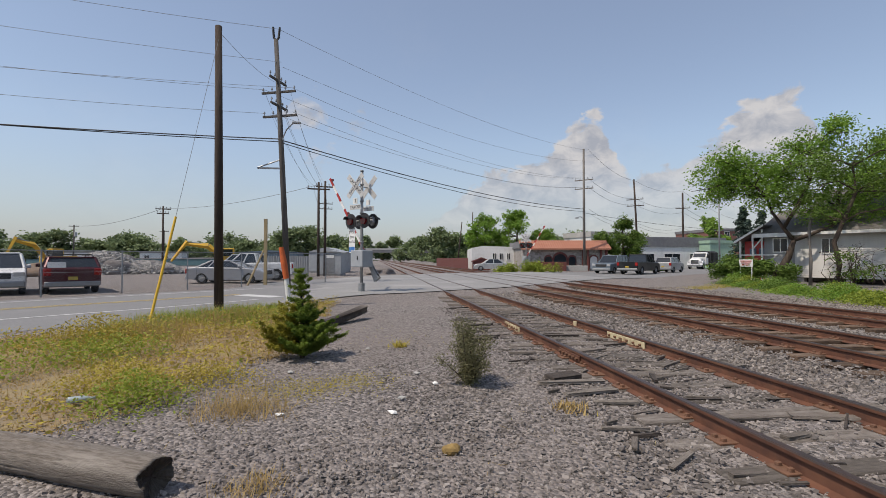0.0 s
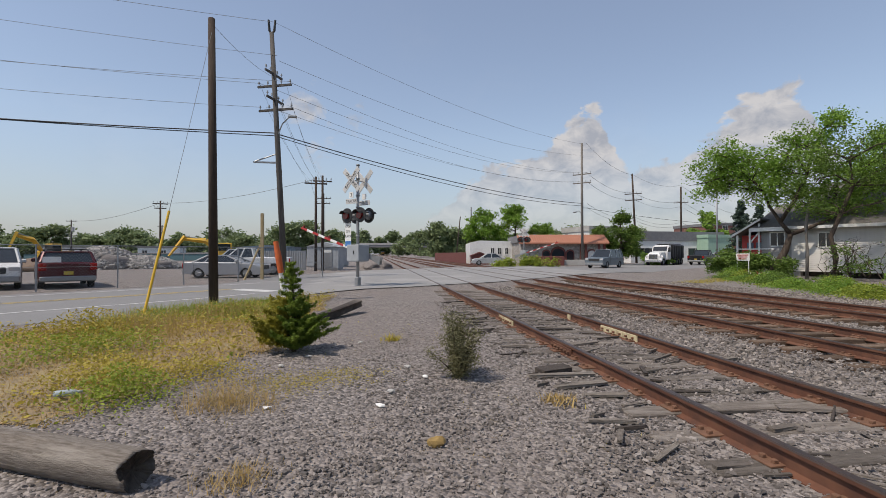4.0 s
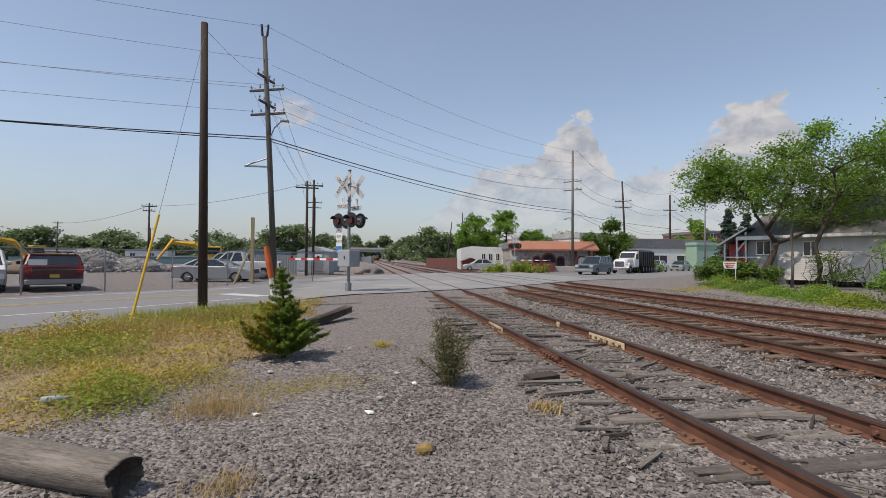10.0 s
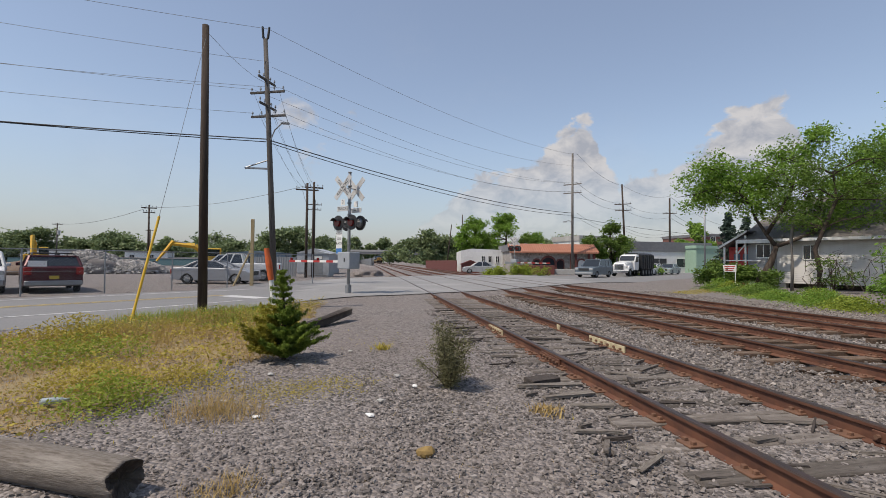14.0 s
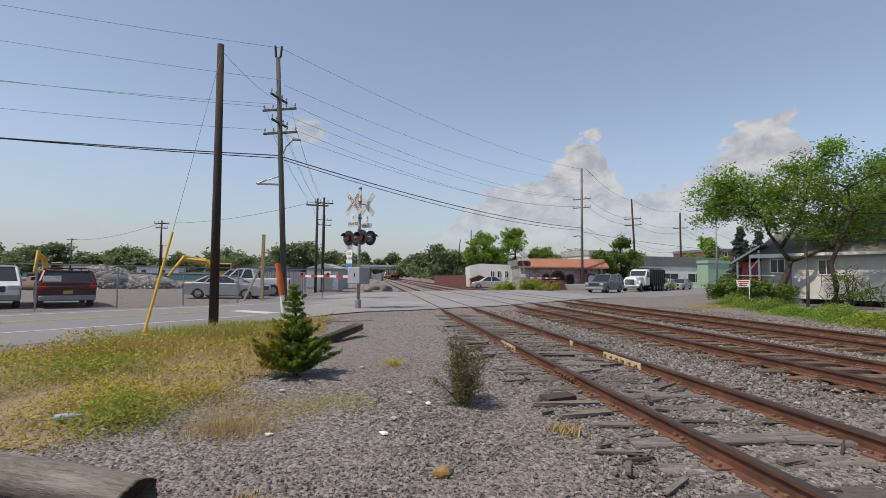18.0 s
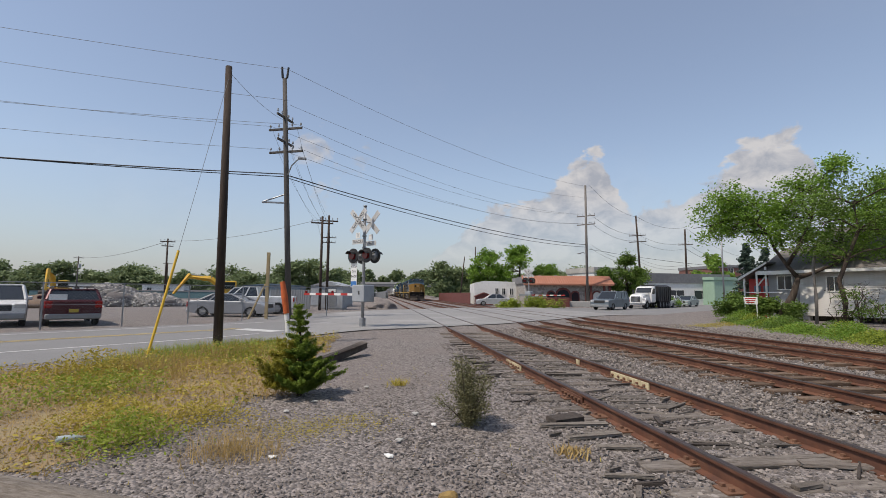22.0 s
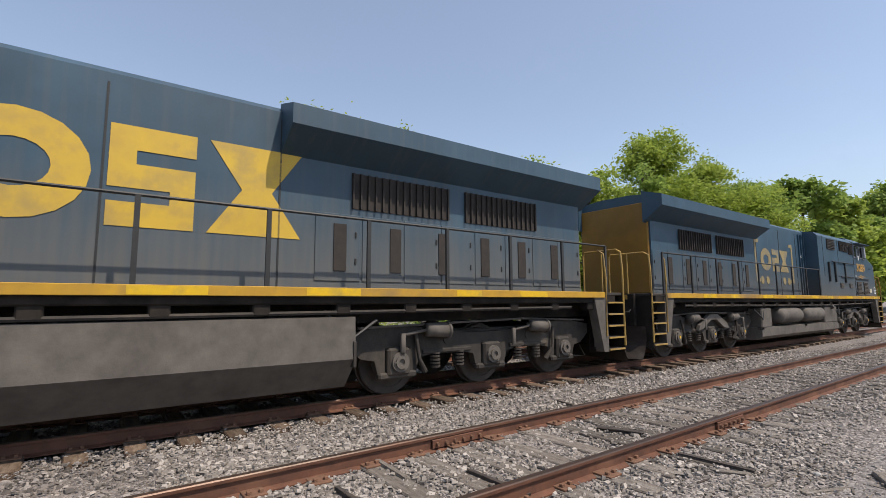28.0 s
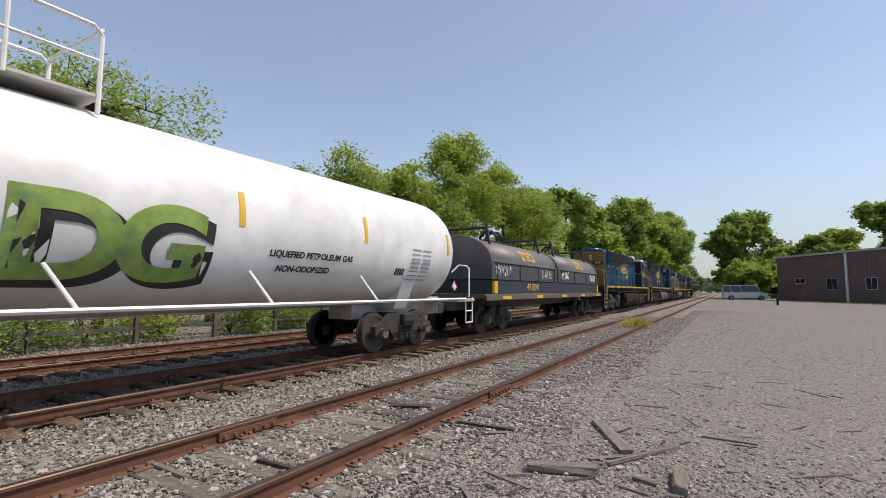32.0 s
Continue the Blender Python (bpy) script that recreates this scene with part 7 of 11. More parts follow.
lush = lambda x, y: np.clip(0.25 + 0.2 * (y - 2.2), 0.2, 1)
g1 = spread(160000, -22, -4.2, 1.5, 16, lambda x, y: in_grass(x, y) & (rg.uniform(0, 1, len(x)) < 0.15 + 0.6 * lush(x, y)))
grass("dry_grass", g1, 0.02, 0.11, 0.004, 1.0, DRYGRASS, "short dry yellow-brown grass at the roadside")
g2 = spread(70000, -18, -4.5, 2.0, 16, lambda x, y: in_grass(x, y) & (patchy(x, y, 1.5, 0.1) | (y > 7)) & (rg.uniform(0, 1, len(x)) < lush(x, y)))
weed_leaves("yellow_green_weeds", g2[::2], 1.0, 0.032, GRASS, "low yellow-green leafy weeds among dry grass")
g8 = spread(26000, -16, -4.8, 3.0, 13, lambda x, y: in_grass(x, y) & patchy(x + 3, y - 2, 0.9, 0.55))
weed_leaves("green_weeds", g8, 1.1, 0.03, GREENWEED, "patches of fresh green weeds among dry grass")
g5 = spread(150000, -20, -4.5, 1.8, 16, lambda x, y: in_grass(x, y) & (rg.uniform(0, 1, len(x)) < 0.55 + 0.4 * lush(x, y)))
weed_leaves("withered_weeds", g5, 0.55, 0.016, DRYGRASS, "withered straw-brown weeds over bare soil")
g3 = spread(11000, -9.2, -5.2, 8.5, 13.5, lambda x, y: (road_w(x, y) < 14.6) & (road_w(x, y) > 12.0 + 0.5 * np.sin(x * 5)) & (x < -5.5 - 0.2 * np.sin(y * 4)))
grass("tall_grass", g3, 0.08, 0.3, 0.005, 0.8, GREENWEED, "knee-high green grass round the pole's foot")
g4 = spread(6000, -9.5, -4.9, 7.0, 11.5, lambda x, y: in_grass(x, y) & patchy(x, y, 2.3, 0.3))
grass("tall_dry_grass", g4, 0.2, 0.5, 0.004, 0.5, DRYGRASS, "tall straw-coloured grass")


g6 = spread(2600, -7.5, -1.4, -11, 9, lambda x, y: patchy(x, y, 1.1, -0.8))
grass("gravel_straw", g6, 0.008, 0.03, 0.002, 4.5, DRYGRASS, "loose straw and dry stems on the gravel")
g7 = spread(900, -7.0, -1.4, 1.0, 9, lambda x, y: patchy(x, y, 0.9, 0.4))
grass("sprouts", g7, 0.01, 0.05, 0.004, 0.8, GRASS, "tiny yellow-green sprouts in the gravel")


def clump(name, cx, cy, r, n, h0, h1, wide, material, label, category="weed"):
    q = rg.normal(0, r, (n, 2)) * 0.5 + (cx, cy)
    ob = piece(name, scatter_mesh(name, blades(q, h0, h1, wide, 1.0), 3), material, None)
    return tagged(ob, label, category, "", "stuff")


def leafy_weed(cx, cy, r, tall, n, size, material, label):
    """A sprawling weed: leaves thick near the ground, thinner above."""
    q = rg.normal(0, r * 0.5, (n, 2))
    z = tall * rg.uniform(0, 1, n) ** 1.3 * np.exp(-((q / r) ** 2).sum(1)) + 0.01
    ob = piece("weed", scatter_mesh("weed", leaf_quads(np.column_stack([q + (cx, cy), z]), size, rg), 4), material, None)
    return tagged(ob, label, "weed", "", "stuff")


leafy_weed(-6.0, 3.75, 0.5, 0.36, 1800, 0.02, GREENWEED, "fresh green leafy weed at the gravel's edge")
leafy_weed(-6.5, 4.4, 0.6, 0.36, 2600, 0.018, GRASS, "yellow-green leafy weed at the gravel's edge")
leafy_weed(-5.6, 4.6, 0.5, 0.25, 1600, 0.017, GRASS, "low leafy weed at the gravel's edge")
leafy_weed(-7.6, 6.2, 0.8, 0.4, 1500, 0.022, GREENWEED, "fresh green weed in the dry grass")
leafy_weed(-8.6, 8.0, 0.9, 0.5, 3000, 0.024, GRASS, "yellow-green weed in the dry grass")
leafy_weed(-4.45, 4.05, 0.55, 0.05, 1500, 0.010, GRASS, "creeping yellow-green weed mat on gravel")
leafy_weed(-3.85, 4.3, 0.5, 0.04, 900, 0.010, GRASS, "creeping yellow-green weed mat on gravel")
leafy_weed(-4.95, 4.05, 0.25, 0.42, 420, 0.012, YELLOWTOP, "rusty weed with yellow flowering top")
leafy_weed(-7.15, 2.35, 0.2, 0.16, 200, 0.03, GRASS, "small broad-leaved yellow-green weed")
clump("weed", -4.95, 3.35, 0.35, 380, 0.06, 0.3, 0.003, DRYGRASS, "wispy dry weed in the gravel")
clump("weed", -4.6, 3.3, 0.3, 160, 0.06, 0.28, 0.003, DRYGRASS, "wispy dry weed in the gravel")
clump("weed", -4.35, 1.75, 0.22, 350, 0.02, 0.09, 0.003, DRYGRASS, "tuft of straw by the fallen pole")
clump("weed", -1.7, 3.0, 0.16, 160, 0.03, 0.1, 0.008, DRYGRASS, "small tuft of dry brown weed")
clump("weed", -3.2, 6.6, 0.14, 120, 0.03, 0.14, 0.008, GRASS, "small green tuft in gravel")
clump("weed", -0.35, -23.5, 0.5, 600, 0.1, 0.5, 0.02, GRASS, "green weed beside the siding rail")
for k in range(7):
    clump("weed", 12.5 + k * 1.3, 20.5 + k * 0.9 + 0.4 * math.sin(k * 3), 0.9, 700, 0.02, 0.09, 0.006, GRASS, "strip of short grass beside the road")


def log_mesh():
    """A pole with long drying cracks along it and a ragged, sunken, rotten butt."""
    bm = B()
    n, rings, rng = 96, [], random.Random(4)
    cracks = [rng.uniform(0.0, 1.0) for _ in range(n)]
    starts = [rng.uniform(0.02, 0.8) for _ in range(n)]
    ragged = [0.02 * math.sin(2 * math.pi * j / n * 2 + 1) + 0.016 * math.sin(2 * math.pi * j / n * 5) + rng.uniform(-0.007, 0.007) for j in range(n)]
    for k in range(81):
        f = k / 80
        r = 0.128 + 0.005 * math.sin(f * 9)
        ring = []
        for j in range(n):
            a = 2 * math.pi * j / n
            run = 0.15 + 0.3 * cracks[j]
            g = (f - starts[j]) / run
            split = 0.075 * math.sin(math.pi * g) ** 0.5 if cracks[j] > 0.62 and 0 < g < 1 and 0.012 < f < 0.97 else 0.0
            knock = 0.05 * max(0.0, 1 - f * 30) * (0.5 + 0.5 * math.sin(3 * a + 1.2))
            q = r * (1 + 0.03 * math.sin(3 * a + f * 2) + 0.012 * math.sin(7 * a - f * 5) - split - knock + rng.uniform(-0.006, 0.006))
            ring.append(bm.verts.new((f * 3.2 + ragged[j] * max(0.0, 1 - f * 25), q * math.cos(a), q * math.sin(a))))
        rings.append(ring)
    for a, b in zip(rings, rings[1:]):
        for j in range(n):
            bm.faces.new((a[j], a[(j + 1) % n], b[(j + 1) % n], b[j])).smooth = True
    for ring, s in ((rings[0], 1), (rings[-1], -1)):
        last = ring
        for m, deep in ((0.9, 0.012), (0.72, 0.03), (0.5, 0.05), (0.25, 0.06)):
            now = []
            for v in ring:
                w = noise.noise(Vector((v.co.y * m * 16, v.co.z * m * 16, s))) * 0.03
                now.append(bm.verts.new((v.co.x * (m if s > 0 else 1) + s * (deep + w), v.co.y * m, v.co.z * m)))
            for j in range(n):
                i = (j + 1) % n
                f = (last[i], last[j], now[j], now[i])
                bm.faces.new(f if s > 0 else f[::-1]).material_index = 1
            last = now
        c = bm.verts.new((ring[0].co.x * 0 + (0.0 if s > 0 else 3.2) + s * 0.065, 0, 0))
        for j in range(n):
            f = (last[(j + 1) % n], last[j], c)
            bm.faces.new(f if s > 0 else f[::-1]).material_index = 1
    me = bpy.data.meshes.new("log")
    bm.normal_update()
    bm.to_mesh(me)
    bm.free()
    me.materials.append(DRIFT)
    me.materials.append(DARKWOOD)
    return me


log = piece("log", log_mesh(), DRIFT, None)
log.matrix_basis = pose(-4.93, 1.72, 0.115, 0, 0, 155.0)
tagged(log, "grey weathered fallen pole with a rotten black end", "log")


def board(name, x, y, z, length, w, h, turn, material, label, category="plank", tilt=0.0):
    bm = B()
    box(bm, -length / 2, length / 2, -w / 2, w / 2, 0, h, min(h, w) * 0.12)
    rng = random.Random(int(x * 100 + y * 10))
    for v in bm.verts:
        v.co += Vector((rng.uniform(-1, 1) * length * 0.015, rng.uniform(-1, 1) * w * 0.12, rng.uniform(-1, 1) * h * 0.15))
    ob = part(name, bm, material, None)
    ob.matrix_basis = pose(x, y, z, 0, tilt, turn)
    return tagged(ob, label, category)


board("railway_tie", -4.30, 9.85, 0.06, 1.75, 0.22, 0.17, 62, DARKWOOD, "old dark railway tie tilted on the gravel", "railway tie", -6)
board("wood_chunk", -1.32, 4.1, 0.0, 0.42, 0.2, 0.075, 15, DARKWOOD, "dark rotten chunk of a tie on gravel", "wood chunk")
rng = random.Random(21)
for k in range(95):
    x = rng.uniform(-5.2, -1.3)
    y = rng.uniform(-12.5, -4.4)
    size = rng.choice((0.1, 0.14, 0.2, 0.3, 0.5))
    board("wood_splinter", x, y, 0.0, size, rng.uniform(0.018, 0.06), rng.uniform(0.01, 0.028), rng.uniform(0, 180), rng.choice((DRIFT, DRIFT, TIE)), "weathered grey splinter of a rotten tie", "wood splinter")
board("plank", -2.6, -7.0, 0.01, 1.05, 0.11, 0.04, 118, DRIFT, "pale weathered plank lying on gravel")
board("plank", -3.35, -6.0, 0.01, 0.5, 0.1, 0.07, 95, DRIFT, "short weathered plank lying on gravel")
board("plank", -2.45, -5.75, 0.01, 0.6, 0.12, 0.08, 20, DRIFT, "split grey block of a tie", "plank")
board("plank", -3.0, -6.55, 0.01, 1.0, 0.05, 0.03, 60, DRIFT, "thin weathered lath lying on gravel")
for k in range(26):
    y = rng.uniform(-12, 13)
    x = rng.choice((-1.5, -0.3, 0.3, -1.25, 1.3)) + rng.uniform(-0.25, 0.25)
    if abs(abs(x) - 0.75) < 0.16:
        continue
    board("wood_splinter", x, y, 0.02, rng.uniform(0.25, 0.8), rng.uniform(0.04, 0.1), 0.03, rng.gauss(0, 18), rng.choice((DRIFT, DARKWOOD, TIE)), "splintered piece of a rotten tie", "wood splinter")
for k in range(110):
    x = rng.choice((rng.uniform(-0.6, 0.6), rng.uniform(-0.6, 0.6), rng.uniform(-1.7, -0.9)))
    board("wood_splinter", x, rng.uniform(0.3, 10.5), 0.018, rng.uniform(0.12, 0.5), rng.uniform(0.015, 0.05), rng.uniform(0.01, 0.03), rng.gauss(0, 28), rng.choice((DRIFT, DARKWOOD, TIE, TIE)), "splintered piece of a rotten tie", "wood splinter", rng.uniform(-4, 4))
for k in range(90):
    board("wood_splinter", rng.gauss(-2.7, 0.75), rng.gauss(-6.6, 1.5), 0.0, rng.uniform(0.06, 0.3), rng.uniform(0.012, 0.04), rng.uniform(0.008, 0.02), rng.uniform(0, 180), rng.choice((DRIFT, DARKWOOD, TIE)), "weathered grey splinter of a rotten tie", "wood splinter")
for k in range(14):
    bm = B()
    bmesh.ops.create_icosphere(bm, subdivisions=1, radius=1.0)
    for v in bm.verts:
        v.co *= rng.uniform(0.75, 1.2)
        v.co = Vector((v.co.x * 0.05, v.co.y * 0.035, v.co.z * 0.018 + 0.015))
    lone("pale_stone", bm, WHITE if k % 3 == 0 else CONCRETE, "pale flat stone among dark gravel", "stone", (rng.uniform(-5.2, -1.6), rng.uniform(1.6, 7.5) if k < 9 else rng.uniform(-9, -4), 0.01), rng.uniform(0, 180))
bm = B()
bmesh.ops.create_icosphere(bm, subdivisions=2, radius=1.0)
for v in bm.verts:
    q = 1 + 0.3 * noise.noise(v.co * 2)
    v.co = Vector((v.co.x * 0.075 * q, v.co.y * 0.055 * q, v.co.z * 0.045 * q + 0.03))
lone("tan_stone", bm, mat("ochre_stone", (0.30, 0.20, 0.07), (0.2, 0.13, 0.05), 20, 0.9), "ochre-brown lump of stone on gravel", "stone", (-3.02, 2.12, 0))
# clear bottle
bm = B()
tube(bm, [(0, 0, 0.035), (0.02, 0, 0.035), (0.13, 0, 0.035), (0.16, 0, 0.035), (0.2, 0, 0.035), (0.235, 0, 0.035)], [0.028, 0.034, 0.034, 0.03, 0.014, 0.013], 14)
bt = lone("plastic_bottle", bm, glassy("clear_plastic", (0.36, 0.41, 0.42), 0.12), "empty clear plastic bottle lying in grass", "bottle", (-6.62, 3.72, 0.04), 20, smooth=True)
# rail joints and painted bars on the siding's rails
def rail_plate(name, x, y, length, material, label, z0=0.03, z1=0.12, side=1):
    bm = B()
    a = sorted((x + side * 0.018, x + side * 0.042))
    box(bm, a[0], a[1], y - length / 2, y + length / 2, z0, z1, 0.004)
    ob = part(name, bm, material, track_siding, label)
    bolts = []
    if length > 0.5:
        for k in range(6):
            bm = B()
            yy = y - length / 2 + length * (k + 0.5) / 6
            disc(bm, (x + side * 0.055, yy, (z0 + z1) / 2), "x", 0.02, 0.04, 8)
            part("bolt", bm, RUSTDUST, ob)
    return ob


PATCHY = mat("chipped_cream_paint", (0.60, 0.52, 0.33), (0.5, 0.42, 0.26), 12, 0.8, 0, 0.3, 40, (0.16, 0.075, 0.045), 5.0)
rail_plate("painted_patch", -0.75, 8.2, 1.05, PATCHY, "chipped cream paint on the rail's web", 0.02, 0.125, -1)
rail_plate("painted_patch", 0.75, 6.35, 1.25, PATCHY, "chipped cream paint on the rail's web", 0.02, 0.125, -1)
rail_plate("painted_patch", 0.75, 8.45, 0.16, PATCHY, "small patch of cream paint", 0.02, 0.125, -1)
for x, y, s in ((0.75, 1.5, -1), (-0.75, 5.2, -1), (0.75, -5.0, -1), (-0.75, -8.2, -1), (-0.75, 17, -1)):
    rail_plate("joint_bar", x, y, 0.72, RAIL, "rusty joint bar with bolts", 0.035, 0.125, s)


# ---- poles, wires, crossing signals ----
UTIL = Vector((-8.5, 26.2, 0))
EAST = Vector((22.6, 56.0, 0))
WEST = Vector((-54.0, 15.0, 0))


def crossarm(pole, z, turn, length, mat_=GREYPOLE):
    bm = B()
    d = Vector((math.cos(radians(turn)), math.sin(radians(turn)), 0))
    c = d * length / 2
    box(bm, -length / 2, length / 2, -0.05, 0.05, -0.06, 0.06, 0.01)
    arm = part("crossarm", bm, mat_, pole)
    arm.matrix_basis = pose(0, 0, z, 0, 0, turn)
    for k in (-0.46, -0.2, 0.2, 0.46):
        bm = B()
        rod(bm, (length * k, 0, 0.05), (length * k, 0, 0.16), 0.02, 0.02, 8)
        disc(bm, (length * k, 0, 0.2), "z", 0.055, 0.05, 12)
        disc(bm, (length * k, 0, 0.26), "z", 0.04, 0.07, 12)
        part("insulator", bm, GREYPAINT, arm)
    return arm


def pole(label, at, h, r, arms, mat_=GREYPOLE, lean=(0, 0), transformer=False):
    p = thing("utility_pole", label, "utility pole", at, 0, "poles along the road")
    bm = B()
    tube(bm, [(0, 0, -0.3), (lean[0] * 0.5, lean[1] * 0.5, h * 0.5), (lean[0], lean[1], h)], [r, r * 0.86, r * 0.7], 14)
    part("shaft", bm, mat_, p, "", True)
    for z, turn, length in arms:
        a = crossarm(p, z, turn, length, mat_)
        a.location = (lean[0] * z / h, lean[1] * z / h, z)
    if transformer:
        bm = B()
        rod(bm, (0.35, 0, h * 0.72), (0.35, 0, h * 0.72 + 0.9), 0.26, 0.26, 14)
        part("transformer", bm, GREYPAINT, p)
    return p


tall = pole("dark brown bare wooden pole with a guy wire", (-8.0, 12.76, 0), 8.15, 0.13, [], POLE, (-0.09, 0))
util = pole("weathered double-crossarm utility pole leaning slightly", UTIL, 13.9, 0.17, [(10.9, -20, 2.1), (9.55, -20, 2.1)], GREYPOLE, (-0.75, 0))
for z in (11.55, 10.1):
    a = crossarm(util, z, 68, 1.6)
    a.location.x = -0.75 * z / 13.9
for s in (-0.12, 0.14):
    bm = B()
    tube(bm, [(-0.75, 0, 13.8), (-0.75 + s, 0, 14.0), (-0.75 + s * 1.4, 0, 14.6)], [0.05, 0.07, 0.06], 8)
    part("top_insulator", bm, BLACK, util, "black pole-top insulator")
bm = B()
tube(bm, [(-0.45, 0, 8.0), (-0.1, -0.3, 8.7), (0.35, -0.7, 9.0)], 0.035)
box(bm, 0.3, 0.75, -0.85, -0.62, 8.95, 9.05, 0.02)
part("street_light", bm, STEEL, util, "grey street light on a bent arm")
bm = B()
box(bm, -1.7, -0.4, -0.1, 0.1, 6.55, 6.62)
tube(bm, [(-1.7, 0, 6.6), (-0.4, 0, 7.1)], 0.04)
part("bracket", bm, STEEL, util)
# guy with its yellow guard
guy = thing("guy_wire", "steel guy wire with a long yellow plastic guard", "guy wire", (-8.76, 10.35, 0))
top = Vector((-8.04, 12.73, 7.9)) - Vector((-8.76, 10.35, 0))
bm = B()
rod(bm, (0, 0, 0), top, 0.006, 0.006, 5)
part("wire", bm, THINWIRE, guy)
bm = B()
rod(bm, (0, 0, 0.05), top * 0.32, 0.03, 0.03, 10)
part("guard", bm, YELLOW, guy, "yellow plastic guard")
# orange and white marker post
mk = thing("marker_post", "slanting white post wrapped in orange sheeting", "marker post", (-5.87, 11.82, 0))
bm = B()
tube(bm, [(0, 0, -0.1), (-0.13, 0.02, 0.95)], [0.066, 0.064], 12)
part("lower_sleeve", bm, WHITE, mk, "white sleeve")
bm = B()
tube(bm, [(-0.13, 0.02, 0.95), (-0.2, 0.03, 1.4), (-0.24, 0.035, 1.62), (-0.27, 0.04, 1.8)], [0.076, 0.088, 0.072, 0.066], 12)
part("upper_wrap", bm, ORANGE, mk, "crumpled orange wrap")
# leaning timber by the fence
tb = thing("timber_post", "pale sawn timber post propped at the fence", "timber post", (-9.9, 27.0, 0))
bm = B()
box(bm, -0.085, 0.085, -0.085, 0.085, 0, 3.8, 0.01)
part("post", bm, TIMBER, tb)
bm = B()
rod(bm, (-0.9, -0.3, 0), (-0.1, 0, 2.0), 0.06, 0.05, 8)
part("prop", bm, TIMBER, tb)
for x, y, h, r, arms, tr in ((-8.6, 41.0, 8.2, 0.13, [(7.6, 10, 1.9)], False), (-8.1, 41.6, 8.4, 0.13, [(7.9, 10, 1.6)], False), (-11.5, 75, 11.0, 0.15, [(10.2, 10, 2.2), (9.4, 10, 2)], False), (-31.9, 66.7, 8.6, 0.14, [(8.2, 20, 1.8), (7.6, 20, 1.4)], False), (-68.3, 111.2, 8.9, 0.17, [(8.6, 0, 2.0)], True), (-62, 140, 9.5, 0.18, [(9.2, 0, 2.4)], False), (20.8, 118, 13.5, 0.17, [], False), (16.8, 118, 11, 0.17, [], False)):
    pole("distant dark wooden utility pole", (x, y, 0), h, r, arms, GREYPOLE if tr else POLE, (1.2 if y == 118 and h == 11 else 0, 0), tr)
e1 = pole("grey wooden utility pole with two crossarms and lamp", EAST, 15.6, 0.18, [(11.6, -45, 2.4), (10.5, -45, 2.4)], PALEPOLE)
bm = B()
tube(bm, [(0, 0, 6.6), (-0.7, -0.5, 6.9), (-1.3, -0.9, 6.7)], 0.04)
box(bm, -1.6, -1.2, -1.1, -0.8, 6.6, 6.72, 0.03)
part("street_light", bm, STEEL, e1)
E2, E3, E4 = Vector((37.6, 69, 0)), Vector((50.5, 76.5, 0)), Vector((33.05, 45.2, 0))
pole("dark leaning utility pole with crossarms", E2, 14.2, 0.18, [(11.0, -45, 2.6), (10.0, -45, 2.6)], POLE, (-0.7, 0))
pole("dark wooden utility pole beyond the crossing", E3, 13.4, 0.2, [(10.6, -45, 2.4)], POLE)
lp = thing("light_pole", "plain grey metal light pole beside the road", "light pole", E4)
bm = B()
rod(bm, (0, 0, 0), (0, 0, 8.9), 0.1, 0.07, 12)
part("shaft", bm, STEEL, lp, "", True)


def wire(a, b, sag, r, material, n=18):
    pts = []
    a, b = Vector(a), Vector(b)
    for k in range(n + 1):
        f = k / n
        p = a.lerp(b, f)
        p.z -= 4 * sag * f * (1 - f)
        pts.append(p)
    bm = B()
    tube(bm, pts, r * 0.72 if r < 0.02 else r, 4)
    lone("overhead_wire", bm, material, "thin dark overhead wire between poles", "wire", group="overhead wires")


off = Vector((-0.62, 0, 0))
for da, za, zb, sag, r, m_ in ((0.0, 14.5, 15.5, 1.0, 0.016, THINWIRE), (-0.9, 11.1, 11.9, 1.3, 0.014, THINWIRE), (0.9, 11.1, 11.8, 1.4, 0.014, THINWIRE), (-0.4, 9.75, 10.7, 1.2, 0.014, THINWIRE), (0.9, 9.75, 10.7, 1.5, 0.014, THINWIRE), (0.3, 12.3, 14.0, 1.2, 0.014, THINWIRE), (0.0, 8.25, 7.9, 0.7, 0.03, WIRE), (0.0, 8.1, 7.6, 0.8, 0.022, WIRE)):
    wire(UTIL + off + Vector((da * 0.9, -da * 0.3, za)), EAST + Vector((da * 0.6, -da * 0.6, zb)), sag, r, m_)
for da, za, zb, sag, r, m_ in ((0.0, 14.5, 15.2, 0.7, 0.016, THINWIRE), (0.2, 12.6, 14.2, 0.8, 0.014, THINWIRE), (-0.9, 11.1, 11.6, 0.9, 0.014, THINWIRE), (0.9, 11.1, 11.3, 0.9, 0.014, THINWIRE), (-0.9, 9.75, 10.3, 0.9, 0.014, THINWIRE), (0.0, 8.25, 8.2, 0.6, 0.03, WIRE), (0.0, 8.1, 8.5, 0.6, 0.024, WIRE)):
    wire(UTIL + off + Vector((da * 0.9, -da * 0.3, za)), WEST + Vector((da * 0.3, da, zb)), sag, r, m_)
for k in range(6):
    wire(UTIL + off * 0.8 + Vector((-0.9 + 0.36 * k, 0.1, 11.0 - (k % 2) * 1.3)), Vector((-9.2 + 0.25 * k, 41.0, 7.7 + 0.1 * (k % 3))), 0.5, 0.011, THINWIRE, 12)
